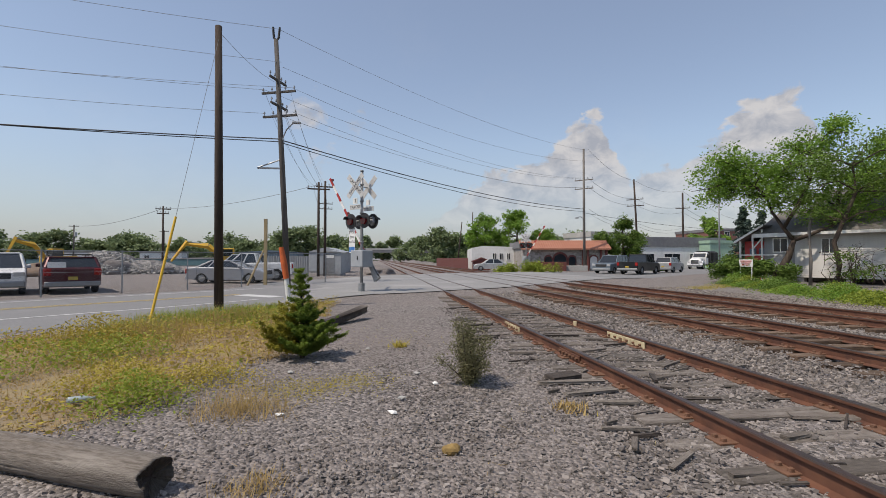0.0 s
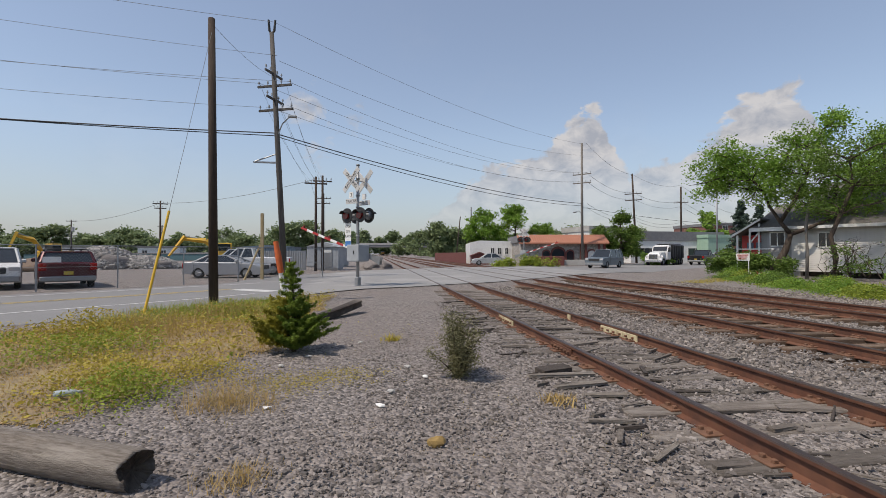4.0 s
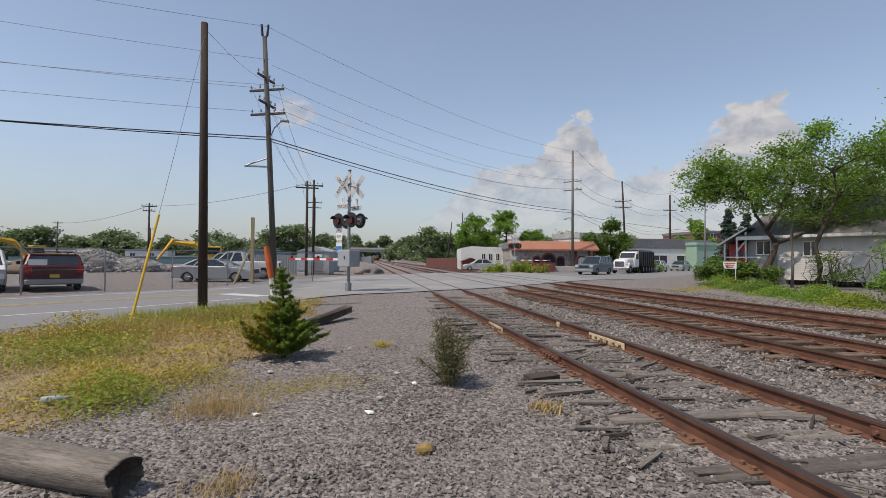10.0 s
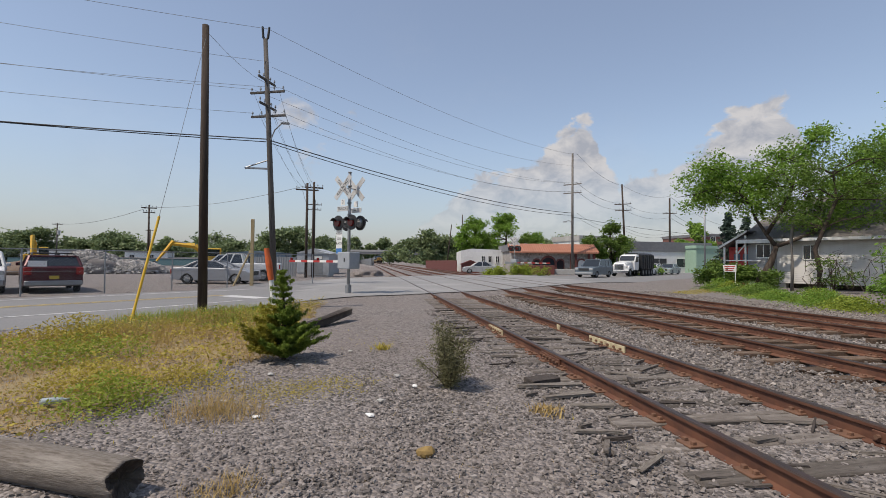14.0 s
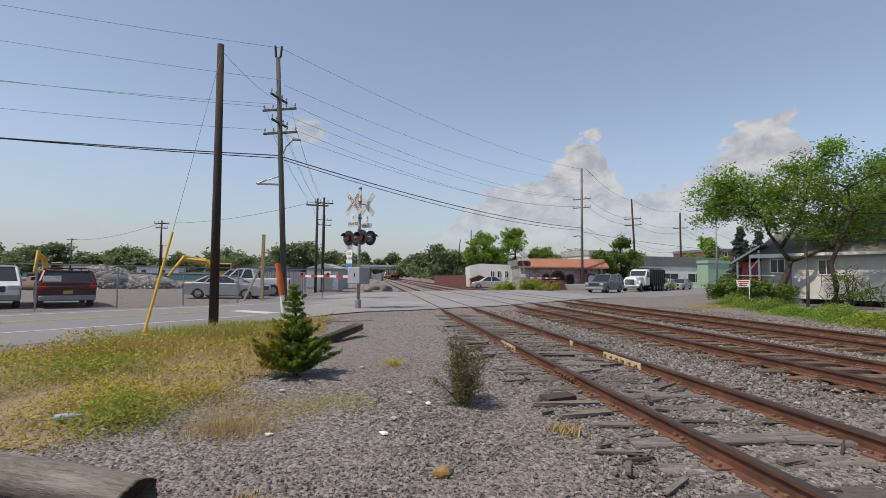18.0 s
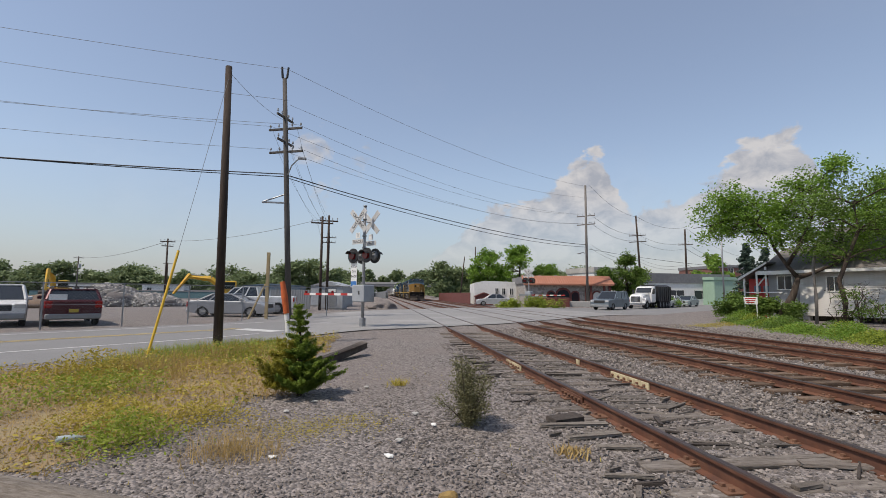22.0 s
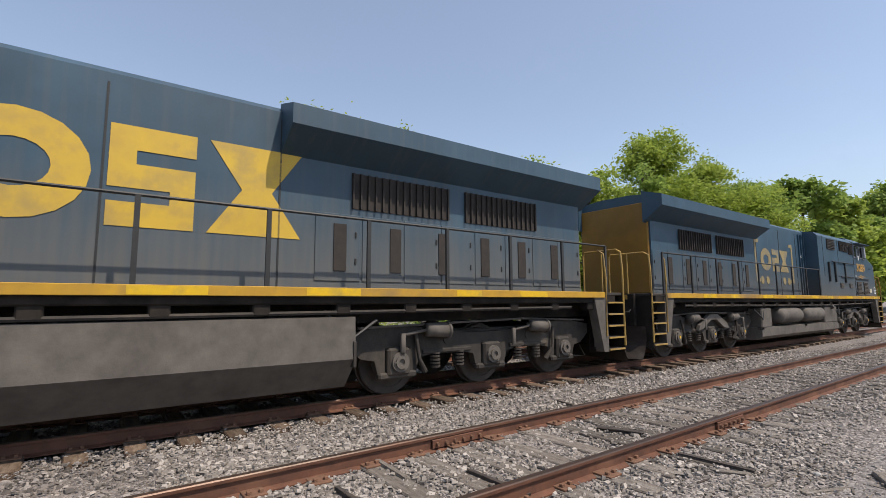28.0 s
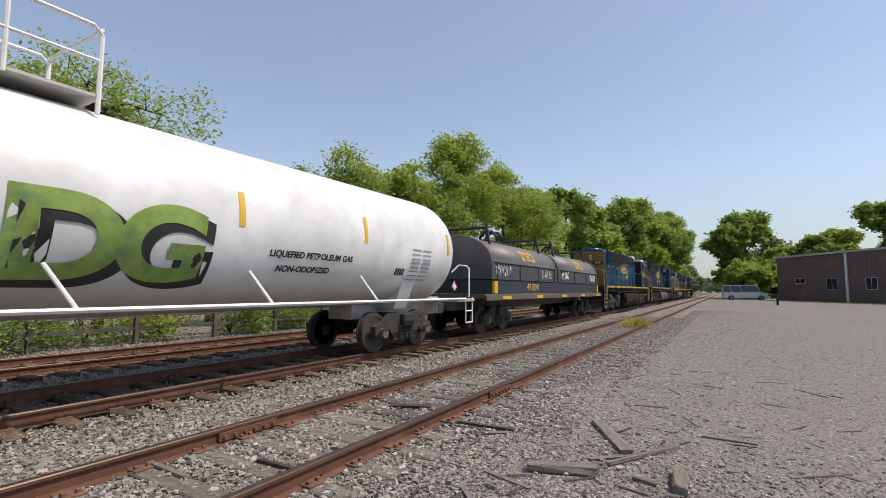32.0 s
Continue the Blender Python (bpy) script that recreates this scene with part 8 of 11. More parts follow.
wire(Vector((-8.04, 12.73, 7.95)), UTIL + off + Vector((0, 0, 11.4)), 0.2, 0.012, THINWIRE, 8)
for za, zb in ((11.8, 11.2), (10.7, 10.2), (7.9, 7.4), (7.4, 6.9), (15.5, 14.0)):
    wire(EAST + Vector((0.4, -0.4, za)), E2 + Vector((-0.5, 0, zb)), 0.8, 0.02, THINWIRE)
    wire(E2 + Vector((-0.5, 0, zb)), E3 + Vector((0, 0, zb - 0.3)), 0.8, 0.02, THINWIRE)
    wire(E3 + Vector((0, 0, zb - 0.3)), Vector((110, 130, zb - 0.5)), 1.6, 0.03, THINWIRE)
wire(EAST + Vector((0, 0, 7.4)), Vector((60, 60, 5.5)), 0.8, 0.022, WIRE)
wire(Vector((-31.9, 66.7, 8.3)), Vector((-68.3, 111.2, 8.7)), 0.8, 0.03, THINWIRE)
wire(Vector((-8.6, 41, 8.0)), Vector((-31.9, 66.7, 8.3)), 0.6, 0.02, THINWIRE)
wire(Vector((-8.1, 41.6, 8.2)), Vector((-11.5, 75, 10.4)), 0.6, 0.018, THINWIRE)
wire(Vector((-9.0, 41, 7.6)), Vector((-12.3, 75, 10.2)), 0.6, 0.018, THINWIRE)

# sign white darkened for the shade on faces turned from the sun
SIGNWHITE = mat("shaded_sign_white", (0.58, 0.58, 0.57), (0.48, 0.48, 0.47), 6, 0.6, 0, 0.05, 60, (0.4, 0.39, 0.37), 1.2)
REDLENS = mat("unlit_red_lens", (0.16, 0.012, 0.012), None, 5, 0.15, 0, 0)


def crossing_signal(at, turn, label, tall_mast, gate_dir):
    """A mast with crossbucks, flashing lamps, cabinet and a gate arm that swings in the plane of its local y."""
    s = thing("crossing_signal", label, "crossing signal", at, turn, "railway crossing signals")
    bm = B()
    rod(bm, (0, 0, 0), (0, 0, tall_mast), 0.065, 0.06, 16)
    disc(bm, (0, 0, tall_mast + 0.02), "z", 0.075, 0.05, 16)
    for z in (2.2, 3.4, 3.9, 4.6):
        disc(bm, (0, 0, z), "z", 0.09, 0.06, 14)
    part("mast", bm, STEEL, s, "silver mast", True)
    bm = B()
    box(bm, -0.17, 0.17, -0.17, 0.17, 0, 0.1, 0.02)
    box(bm, -0.1, 0.1, -0.1, 0.1, 0.1, 0.5, 0.02)
    part("base", bm, STEEL, s)
    bm = B()
    for z in (3.62, 3.9 if tall_mast < 4.8 else 4.5):
        rod(bm, (-0.35, 0, z), (0.35, 0, z), 0.02, 0.02, 8)
    part("sign_bracket", bm, STEEL, s)
    for d in (-1, 1):
        x = d * 0.36
        for k, a in enumerate((45, -45)):
            bm = B()
            box(bm, -0.012, 0.012, -0.62, 0.62, -0.115, 0.115, 0.004)
            bl = part("crossbuck_blade", bm, SIGNWHITE, s)
            bl.matrix_basis = pose(x + d * 0.014 * k, 0, 4.5 if tall_mast > 4.8 else 3.9, a, 0, 0)
            word = "RAILROAD" if k else "CROSSING"
            m = side_m(d * 0.014, 0, 0)
            lettering("blade_text", word, 0.13, BLACK, bl, m, 0.001, 0.002, 1.0)
        bm = B()
        box(bm, *sorted((x - 0.01 * d, x + 0.012 * d)), -0.33, 0.33, 3.52, 3.72, 0.004)
        tr = part("track_count_sign", bm, SIGNWHITE, s)
        lettering("sign_text", "TRACKS", 0.12, BLACK, tr, side_m(x + d * 0.014, 0, 3.62), 0.001)
        bm = B()
        box(bm, *sorted((x - 0.01 * d, x + 0.012 * d)), -0.12, 0.12, 3.76, 4.0, 0.004)
        tr = part("track_count_sign", bm, WHITE, s)
        lettering("sign_text", "3", 0.15, BLACK, tr, side_m(x + d * 0.014, 0, 3.88), 0.001)
    bm = B()
    rod(bm, (0, -0.62, 3.16), (0, 0.62, 3.16), 0.03, 0.03, 8)
    part("lamp_bar", bm, BLACK, s)
    for d in (-1, 1):
        for y in (-0.4, 0.4):
            bm = B()
            disc(bm, (d * 0.24, y, 3.06), "x", 0.31, 0.03, 28)
            lp_ = part("lamp_disc", bm, BLACK, s, "black round lamp backboard")
            bm = B()
            tube(bm, [(d * 0.25, y, 3.06), (d * 0.34, y, 3.06)], [0.16, 0.15], 18)
            part("lens", bm, REDLENS, lp_, "unlit red lens")
            bm = B()
            for k in range(9):
                a0, a1 = radians(20 + 15.5 * k), radians(20 + 15.5 * (k + 1))
                vs = [bm.verts.new((xx, y + 0.19 * math.cos(a), 3.06 + 0.19 * math.sin(a))) for xx, a in ((d * 0.25, a0), (d * 0.25, a1), (d * 0.52, a1), (d * 0.52, a0))]
                bm.faces.new(vs)
            part("hood", bm, BLACK, lp_)
            bm = B()
            tube(bm, [(d * 0.08, y, 3.06), (d * 0.23, y, 3.06)], [0.13, 0.2], 16)
            part("housing", bm, STEEL, lp_, "", True)
    bm = B()
    box(bm, -0.3, 0.3, -0.36, 0.36, 1.15, 1.85, 0.04, 2)
    cb = part("gate_mechanism", bm, GREYPAINT, s, "grey gate mechanism box")
    bm = B()
    box(bm, -0.31, -0.3, -0.1, -0.04, 1.45, 1.6)
    part("latch", bm, BLACK, cb)
    if tall_mast > 4.8:
        bm = B()
        box(bm, -0.2, -0.185, 0.2, 0.56, 1.75, 2.95, 0.003)
        sg = part("warning_sign", bm, WHITE, s, "white upright warning sign")
        for k, w in enumerate(("DO NOT", "STOP", "ON", "TRACKS")):
            lettering("sign_text", w, 0.1, BLACK, sg, side_m(-0.206, 0.38, 2.8 - k * 0.2), 0.001)
        bm = B()
        box(bm, -0.202, -0.2, 0.21, 0.55, 1.78, 2.0)
        part("blue_panel", bm, mat("blue_sign_paint", (0.05, 0.2, 0.5)), sg)
    # the arm turns about its pivot, in its own object space
    bm = B()
    for x in (-0.06, 0.06):
        prism(bm, [(0.55, -0.06), (0.55, 0.06), (-0.5, 0.09), (-1.0, 0.16), (-1.0, -0.16), (-0.5, -0.09)], "x", x - 0.012, x + 0.012)
    rod(bm, (-0.1, 0, 0), (0.1, 0, 0), 0.05, 0.05, 10)
    arm = part("gate_arm", bm, STEEL, s, "red and white striped gate arm with counterweight")
    arm.location = (0.38, 0, 1.45)
    for k in range(9):
        bm = B()
        box(bm, -0.02, 0.02, 0.5 + k * 0.44, 0.94 + k * 0.44, -0.05, 0.05)
        part("stripe", bm, RED if k % 2 == 0 else WHITE, arm)
    for k in (0.9, 2.4, 4.3):
        bm = B()
        disc(bm, (0, k, 0.1), "x", 0.06, 0.06, 12)
        part("gate_lamp", bm, REDLENS, arm)
    return s, arm


# local +y of the near signal points across the lane
sig_a, arm_a = crossing_signal((-4.2, 18.61, 0.0), 45, "railway crossing signal with crossbucks, red lamps and gate", 5.15, 1)
sig_b, arm_b = crossing_signal((13.2, 50.6, 0.0), 225, "farther crossing signal with lamps and striped gate", 4.3, 1)


# ---- vehicles ----
def paint(name, c, metal=0.3, rough=0.35):
    return mat(name, c, tuple(v * 0.9 for v in c), 3, rough, metal, 0.01, 40, tuple(v * 0.75 + 0.03 for v in c), 1.5)


TAIL = mat("red_tail_lens", (0.32, 0.012, 0.01), None, 5, 0.25, 0, 0)
HEADLENS = mat("clear_lamp_lens", (0.6, 0.6, 0.6), None, 5, 0.15, 0.2, 0)
PLATE = mat("yellow_plate", (0.55, 0.40, 0.06), None, 5, 0.5, 0, 0)


def car_wheel(r, w):
    key = ("wheel", round(r, 2), round(w, 2))
    if key not in FRAMES:
        bm = B()
        disc(bm, (0, 0, 0), "x", r, w, 28, r * 0.62)
        bmesh.ops.bevel(bm, geom=[e for e in bm.edges if abs(e.calc_length() - w) > 0.02 and all((v.co.yz.length > r * 0.9) for v in e.verts)], offset=0.03, segments=2, affect="EDGES")
        me = bpy.data.meshes.new("tyre")
        bm.to_mesh(me)
        bm.free()
        me.materials.append(RUBBER)
        bm = B()
        disc(bm, (0, 0, 0), "x", r * 0.63, w * 0.7, 24)
        for k in range(5):
            a = 2 * math.pi * k / 5
            rod(bm, (w * 0.36, 0, 0), (w * 0.36, r * 0.55 * math.cos(a), r * 0.55 * math.sin(a)), 0.05, 0.035, 6)
        disc(bm, (w * 0.38, 0, 0), "x", r * 0.17, 0.06, 12)
        rim = bpy.data.meshes.new("rim")
        bm.normal_update()
        bm.to_mesh(rim)
        bm.free()
        rim.materials.append(STEEL)
        FRAMES[key] = (me, rim)
    return FRAMES[key]


def arch(y, r, z0):
    """Points of a wheel arch in a side outline, rear to front."""
    return [(y + r * math.cos(a), z0 + r * math.sin(a)) for a in [math.pi * (1 - k / 8) for k in range(9)]]


def vehicle(name, label, category, P, L, W, zb, belt, roof, wheels, wr, hood, glass, trunk=None, bed=None, group=""):
    """A road vehicle: front towards +y. hood: height line points rear to front; glass: (rear foot, rear top, front top, front foot) of the cabin."""
    v = thing(name, label, category, group=group)
    h = W / 2
    out = [(-L / 2, zb + 0.12)]
    for y in sorted(wheels):
        out += [(y - wr * 1.22, zb)] + arch(y, wr * 1.18, zb) + [(y + wr * 1.22, zb)]
    out += [(L / 2 - 0.1, zb), (L / 2, zb + 0.15)] + hood[::-1]
    clean = [out[0]]
    for p in out[1:]:
        if (Vector(p) - Vector(clean[-1])).length > 0.02:
            clean.append(p)
    bm = B()
    prism(bm, clean, "x", -h, h)
    side = [e for e in bm.edges if len(e.link_faces) == 2 and e.calc_face_angle(0) > 1.2 and abs(abs(e.verts[0].co.x) - h) < 1e-4 and abs(e.verts[0].co.x - e.verts[1].co.x) < 1e-4 and max(p.co.z for p in e.verts) > belt - 0.35]
    bmesh.ops.bevel(bm, geom=side, offset=0.09, segments=3, affect="EDGES", profile=0.6)
    part("body", bm, P, v)
    a, b, c, d = glass
    t = h * 0.80
    bm = B()
    foot = [(h - 0.06, a), (h - 0.06, d)]
    vs = [bm.verts.new(q) for q in ((-h + 0.06, a, belt - 0.01), (h - 0.06, a, belt - 0.01), (h - 0.06, d, belt - 0.01), (-h + 0.06, d, belt - 0.01), (-t, b, roof), (t, b, roof), (t, c, roof), (-t, c, roof))]
    for f in ((0, 1, 5, 4), (1, 2, 6, 5), (2, 3, 7, 6), (3, 0, 4, 7)):
        bm.faces.new([vs[k] for k in f])
    bm.faces.new(vs[:4][::-1])
    bm.faces.new(vs[4:])
    bmesh.ops.recalc_face_normals(bm, faces=bm.faces)
    part("window", bm, GLASS, v, "dark tinted windows")
    bm = B()
    box(bm, -t - 0.02, t + 0.02, b - 0.05, c + 0.05, roof - 0.02, roof + 0.05, 0.03, 2)
    part("roof", bm, P, v)

    def pillar(p, q, w=0.05):
        bm = B()
        rod(bm, p, q, w, w, 6)
        part("pillar", bm, P, v)
    for s in (-1, 1):
        pillar((s * (h - 0.06), a, belt), (s * t, b, roof), 0.06)
        pillar((s * (h - 0.06), d, belt), (s * t, c, roof), 0.045)
        m0, m1 = (a + d) / 2, (b + c) / 2
        pillar((s * (h - 0.055), m0, belt), (s * (t + 0.005), m1, roof), 0.045)
        if L > 4.6 and bed is None:
            pillar((s * (h - 0.055), a + (d - a) * 0.24, belt), (s * (t + 0.005), b + (c - b) * 0.2, roof), 0.045)
        bm = B()
        box(bm, *sorted((s * h, s * (h + 0.16))), d - 0.35, d - 0.2, belt, belt + 0.16, 0.03)
        part("wing_mirror", bm, P, v)
        bm = B()
        box(bm, *sorted((s * h * 0.62, s * h * 0.96)), L / 2 - 0.06, L / 2 + 0.015, belt - 0.32, belt - 0.14, 0.02)
        part("headlight", bm, HEADLENS, v)
        bm = B()
        box(bm, *sorted((s * h * 0.74, s * (h + 0.005))), -L / 2 - 0.015, -L / 2 + 0.08, belt - 0.34, belt - 0.04, 0.02)
        part("tail_light", bm, TAIL, v, "red tail light")
        for y in (m0, a + 0.3):
            bm = B()
            box(bm, *sorted((s * h, s * (h + 0.02))), y - 0.25, y - 0.1, belt - 0.14, belt - 0.1)
            part("door_handle", bm, P, v)
        for y in (d - 0.15, m0, a + 0.1):
            bm = B()
            box(bm, *sorted((s * (h - 0.005), s * (h + 0.004))), y - 0.006, y + 0.006, zb + 0.1, belt - 0.02)
            part("door_gap", bm, BLACK, v)
        for y in wheels:
            tyre, rim = car_wheel(wr, 0.22)
            w = piece("wheel", tyre, RUBBER, v)
            w.matrix_basis = pose(s * (h - 0.12), y, wr, 0, 0, 0 if s > 0 else 180)
            piece("rim", rim, STEEL, w)
    bm = B()
    box(bm, -h * 0.98, h * 0.98, L / 2 - 0.12, L / 2 + 0.04, zb + 0.02, zb + 0.26, 0.04)
    part("front_bumper", bm, P if roof < 1.5 else STEEL, v)
    bm = B()
    box(bm, -h * 0.98, h * 0.98, -L / 2 - 0.05, -L / 2 + 0.12, zb + 0.04, zb + 0.26, 0.04)
    part("rear_bumper", bm, P if roof < 1.5 else STEEL, v)
    bm = B()
    box(bm, -h * 0.55, h * 0.55, L / 2 - 0.02, L / 2 + 0.02, belt - 0.42, belt - 0.16, 0.02)
    part("grille", bm, BLACK, v)
    bm = B()
    box(bm, -0.16, 0.16, -L / 2 - 0.03, -L / 2 - 0.005, zb + 0.32, zb + 0.46)
    part("plate", bm, PLATE, v, "blank yellow plate")
    if bed:
        y0, y1, z = bed
        bm = B()
        box(bm, -h + 0.09, h - 0.09, y0, y1, belt - 0.02, belt + 0.006)
        part("bed_floor", bm, BLACK, v)
    return v


def suv(name, label, P, L=4.9, W=1.95, H=1.8, group=""):
    return vehicle(name, label, "car", P, L, W, 0.28, 1.12, H, (-L * 0.3, L * 0.3), 0.36, [(-L / 2, 1.05), (-L / 2 + 0.06, 1.13), (L * 0.18, 1.13), (L * 0.44, 1.04), (L / 2, 0.9)], (-L / 2 + 0.08, -L / 2 + 0.35, L * 0.05, L * 0.2), group=group)


def saloon(name, label, P, L=4.75, W=1.85, H=1.45, group=""):
    return vehicle(name, label, "car", P, L, W, 0.22, 0.95, H, (-L * 0.3, L * 0.3), 0.33, [(-L / 2, 0.85), (-L / 2 + 0.05, 0.97), (-L * 0.33, 1.0), (L * 0.2, 0.96), (L * 0.42, 0.85), (L / 2, 0.66)], (-L * 0.38, -L * 0.2, L * 0.05, L * 0.24), group=group)


def pickup(name, label, P, L=5.8, W=2.0, H=1.9, group=""):
    return vehicle(name, label, "pickup truck", P, L, W, 0.36, 1.2, H, (-L * 0.3, L * 0.32), 0.4, [(-L / 2, 1.2), (-L / 2 + 0.04, 1.24), (-L * 0.08, 1.24), (L * 0.22, 1.2), (L * 0.44, 1.14), (L / 2, 0.95)], (-L * 0.08, -L * 0.05, L * 0.12, L * 0.24), None, (-L / 2 + 0.1, -L * 0.1, 1.2), group=group)


# waiting and passing traffic
suv_wait = suv("suv", "blue-grey SUV waiting at the crossing gate", paint("blue_grey_metallic", (0.15, 0.185, 0.215)), 5.0, 2.0, 1.85, "traffic at the crossing")
pick_black = pickup("pickup_truck", "black pickup truck driving off from the crossing", paint("black_metallic", (0.012, 0.012, 0.014)), 5.9, 2.02, 1.92, "traffic at the crossing")
suv_silver = suv("suv", "silver compact SUV driving away", paint("silver_metallic", (0.36, 0.37, 0.38)), 4.4, 1.8, 1.65, "traffic at the crossing")
car_white = saloon("car", "white saloon car joining the queue", paint("white_gloss", (0.66, 0.66, 0.65), 0.0), group="traffic at the crossing")
car_green = saloon("car", "pale grey-green saloon car in the queue", paint("pale_green_metallic", (0.30, 0.36, 0.34)), group="traffic at the crossing")


def dump_truck():
    v = thing("dump_truck", "white dump truck with a black tarped body", "dump truck", group="traffic at the crossing")
    P = paint("white_cab_paint", (0.72, 0.72, 0.71), 0.0)
    bm = B()
    prism(bm, [(1.4, 0.9), (1.4, 2.0), (3.0, 1.92), (3.75, 1.75), (4.0, 1.4), (4.0, 0.75), (3.2, 0.7), (2.4, 0.75)], "x", -0.85, 0.85)
    bmesh.ops.bevel(bm, geom=[e for e in bm.edges if abs(e.verts[0].co.x - e.verts[1].co.x) < 1e-4], offset=0.12, segments=3, affect="EDGES")
    part("bonnet", bm, P, v)
    bm = B()
    prism(bm, [(-0.1, 0.8), (-0.1, 2.85), (0.2, 2.95), (0.9, 2.8), (1.4, 2.05), (1.5, 0.8)], "x", -1.1, 1.1)
    bmesh.ops.bevel(bm, geom=[e for e in bm.edges if abs(e.verts[0].co.x - e.verts[1].co.x) < 1e-4], offset=0.08, segments=2, affect="EDGES")
    part("cab", bm, P, v)
    bm = B()
    prism(bm, [(0.93, 2.74), (1.37, 2.1), (1.43, 2.1), (0.99, 2.74)], "x", -0.98, 0.98)
    part("windscreen", bm, GLASS, v)
    for s in (-1, 1):
        bm = B()
        prism(bm, [(0.1, 1.95), (1.2, 1.95), (0.85, 2.65), (0.1, 2.65)], "x", *sorted((s * 1.09, s * 1.115)))
        part("side_window", bm, GLASS, v)
        bm = B()
        prism(bm, [(2.3, 0.75), (2.4, 1.2), (2.8, 1.42), (3.4, 1.42), (3.85, 1.1), (3.95, 0.7), (3.7, 0.7), (3.5, 1.0), (3.1, 1.14), (2.7, 1.0), (2.5, 0.7)], "x", *sorted((s * 0.8, s * 1.2)))
        part("wing", bm, P, v)
        bm = B()
        box(bm, *sorted((s * 0.86, s * 1.08)), 3.72, 3.95, 1.1, 1.35, 0.04)
        part("headlight", bm, HEADLENS, v)
        bm = B()
        box(bm, *sorted((s * 1.2, s * 1.45)), 1.3, 1.4, 1.9, 2.5, 0.03)
        part("mirror", bm, BLACK, v)
        bm = B()
        rod(bm, (s * 0.95, -0.3, 1.0), (s * 0.95, -0.3, 3.2), 0.07, 0.07, 10)
        part("exhaust_pipe", bm, CHROME, v)
        for y in (3.1, -1.6, -2.75, -3.9, -4.9):
            tyre, rim = car_wheel(0.5, 0.31)
            w = piece("wheel", tyre, RUBBER, v)
            w.matrix_basis = pose(s * 1.02, y, 0.5, 0, 0, 0 if s > 0 else 180)
            piece("rim", rim, STEEL, w)
    bm = B()
    box(bm, -0.62, 0.62, 3.95, 4.04, 0.85, 1.6, 0.03)
    g = part("grille", bm, CHROME, v, "chrome grille")
    bm = B()
    for k in range(8):
        box(bm, -0.55 + k * 0.145, -0.47 + k * 0.145, 4.03, 4.05, 0.9, 1.55)
    part("slat", bm, BLACK, g)
    bm = B()
    box(bm, -1.15, 1.15, 3.9, 4.15, 0.45, 0.75, 0.04)
    part("bumper", bm, CHROME, v)
    bm = B()
    box(bm, -0.45, 0.45, -5.4, 2.4, 0.6, 0.95)
    part("chassis", bm, BLACK, v)
    DUMP = mat("black_dump_body", (0.02, 0.02, 0.022), (0.035, 0.033, 0.03), 3, 0.6, 0, 0.1, 30, (0.06, 0.055, 0.05), 1)
    bm = B()
    prism(bm, [(-5.6, 1.25), (-5.7, 2.9), (-0.4, 2.95), (-0.4, 1.15), (-1.0, 0.95), (-5.3, 0.95)], "x", -1.22, 1.22)
    bd = part("dump_body", bm, DUMP, v, "black ribbed dump body")
    for s in (-1, 1):
        for k in range(7):
            bm = B()
            box(bm, *sorted((s * 1.22, s * 1.3)), -5.4 + k * 0.8, -5.3 + k * 0.8, 1.0, 2.92)
            part("rib", bm, DUMP, bd)
    bm = B()
    prism(bm, [(-1.24, 2.92), (1.24, 2.92), (0.7, 3.18), (-0.7, 3.18)], "y", -5.6, -0.4)
    part("tarp", bm, BLACK, v)
    # a lighter three-axle size than the common one
    seen = set()
    for ob in v.children_recursive:
        ob.location *= 0.87
        if ob.data.name not in seen:
            seen.add(ob.data.name)
            ob.data.transform(Matrix.Scale(0.87, 4))
    return v


truck_dump = dump_truck()

# parked beyond the fence
RED_D = paint("dark_red_paint", (0.07, 0.008, 0.014))
red = suv("suv", "dark red truck with a black roof rack and a tailgate sign", RED_D, 5.2, 1.95, 1.54)
red.matrix_basis = pose(-17.75, 22.8, 0, 0, 0, 34)
for s in (-1, 1):
    bm = B()
    tube(bm, [(s * 0.74, -2.2, 1.1), (s * 0.72, -2.1, 1.6), (s * 0.68, -1.8, 1.68), (s * 0.68, 0.6, 1.68), (s * 0.7, 0.75, 1.5)], 0.03)
    part("rack_bar", bm, BLACK, red, "black steel rack")
bm = B()
tube(bm, [(-0.7, -1.8, 1.68), (0.7, -1.8, 1.68)], 0.03)
part("rack_bar", bm, BLACK, red)
bm = B()
box(bm, -0.85, -0.25, -2.66, -2.63, 1.12, 1.36)
part("sign_board", bm, WHITE, red, "small white sign with unreadable bars")
vanw = vehicle("van", "white cargo van parked nose towards the road", "van", paint("white_van_paint", (0.68, 0.68, 0.67), 0.0), 5.6, 2.0, 0.32, 1.1, 1.72, (-1.75, 1.8), 0.37, [(-2.8, 1.1), (-2.78, 1.14), (1.2, 1.14), (2.3, 1.06), (2.8, 0.9)], (-2.76, -2.7, 0.9, 1.65))
vanw.matrix_basis = pose(-20.1, 21.9, 0, 0, 0, 213)
sedan = saloon("car", "silver-grey saloon parked at the fence", paint("silver_grey_metallic", (0.30, 0.31, 0.33)), 4.7, 1.86, 1.36)
sedan.matrix_basis = pose(-12.6, 29.9, 0, 0, 0, -95)
wp = pickup("pickup_truck", "white pickup truck parked beside the fence", paint("white_pickup_paint", (0.66, 0.67, 0.68), 0.0), 5.6, 1.95, 1.85)
wp.matrix_basis = pose(-12.27, 33.7, 0, 0, 0, 95)
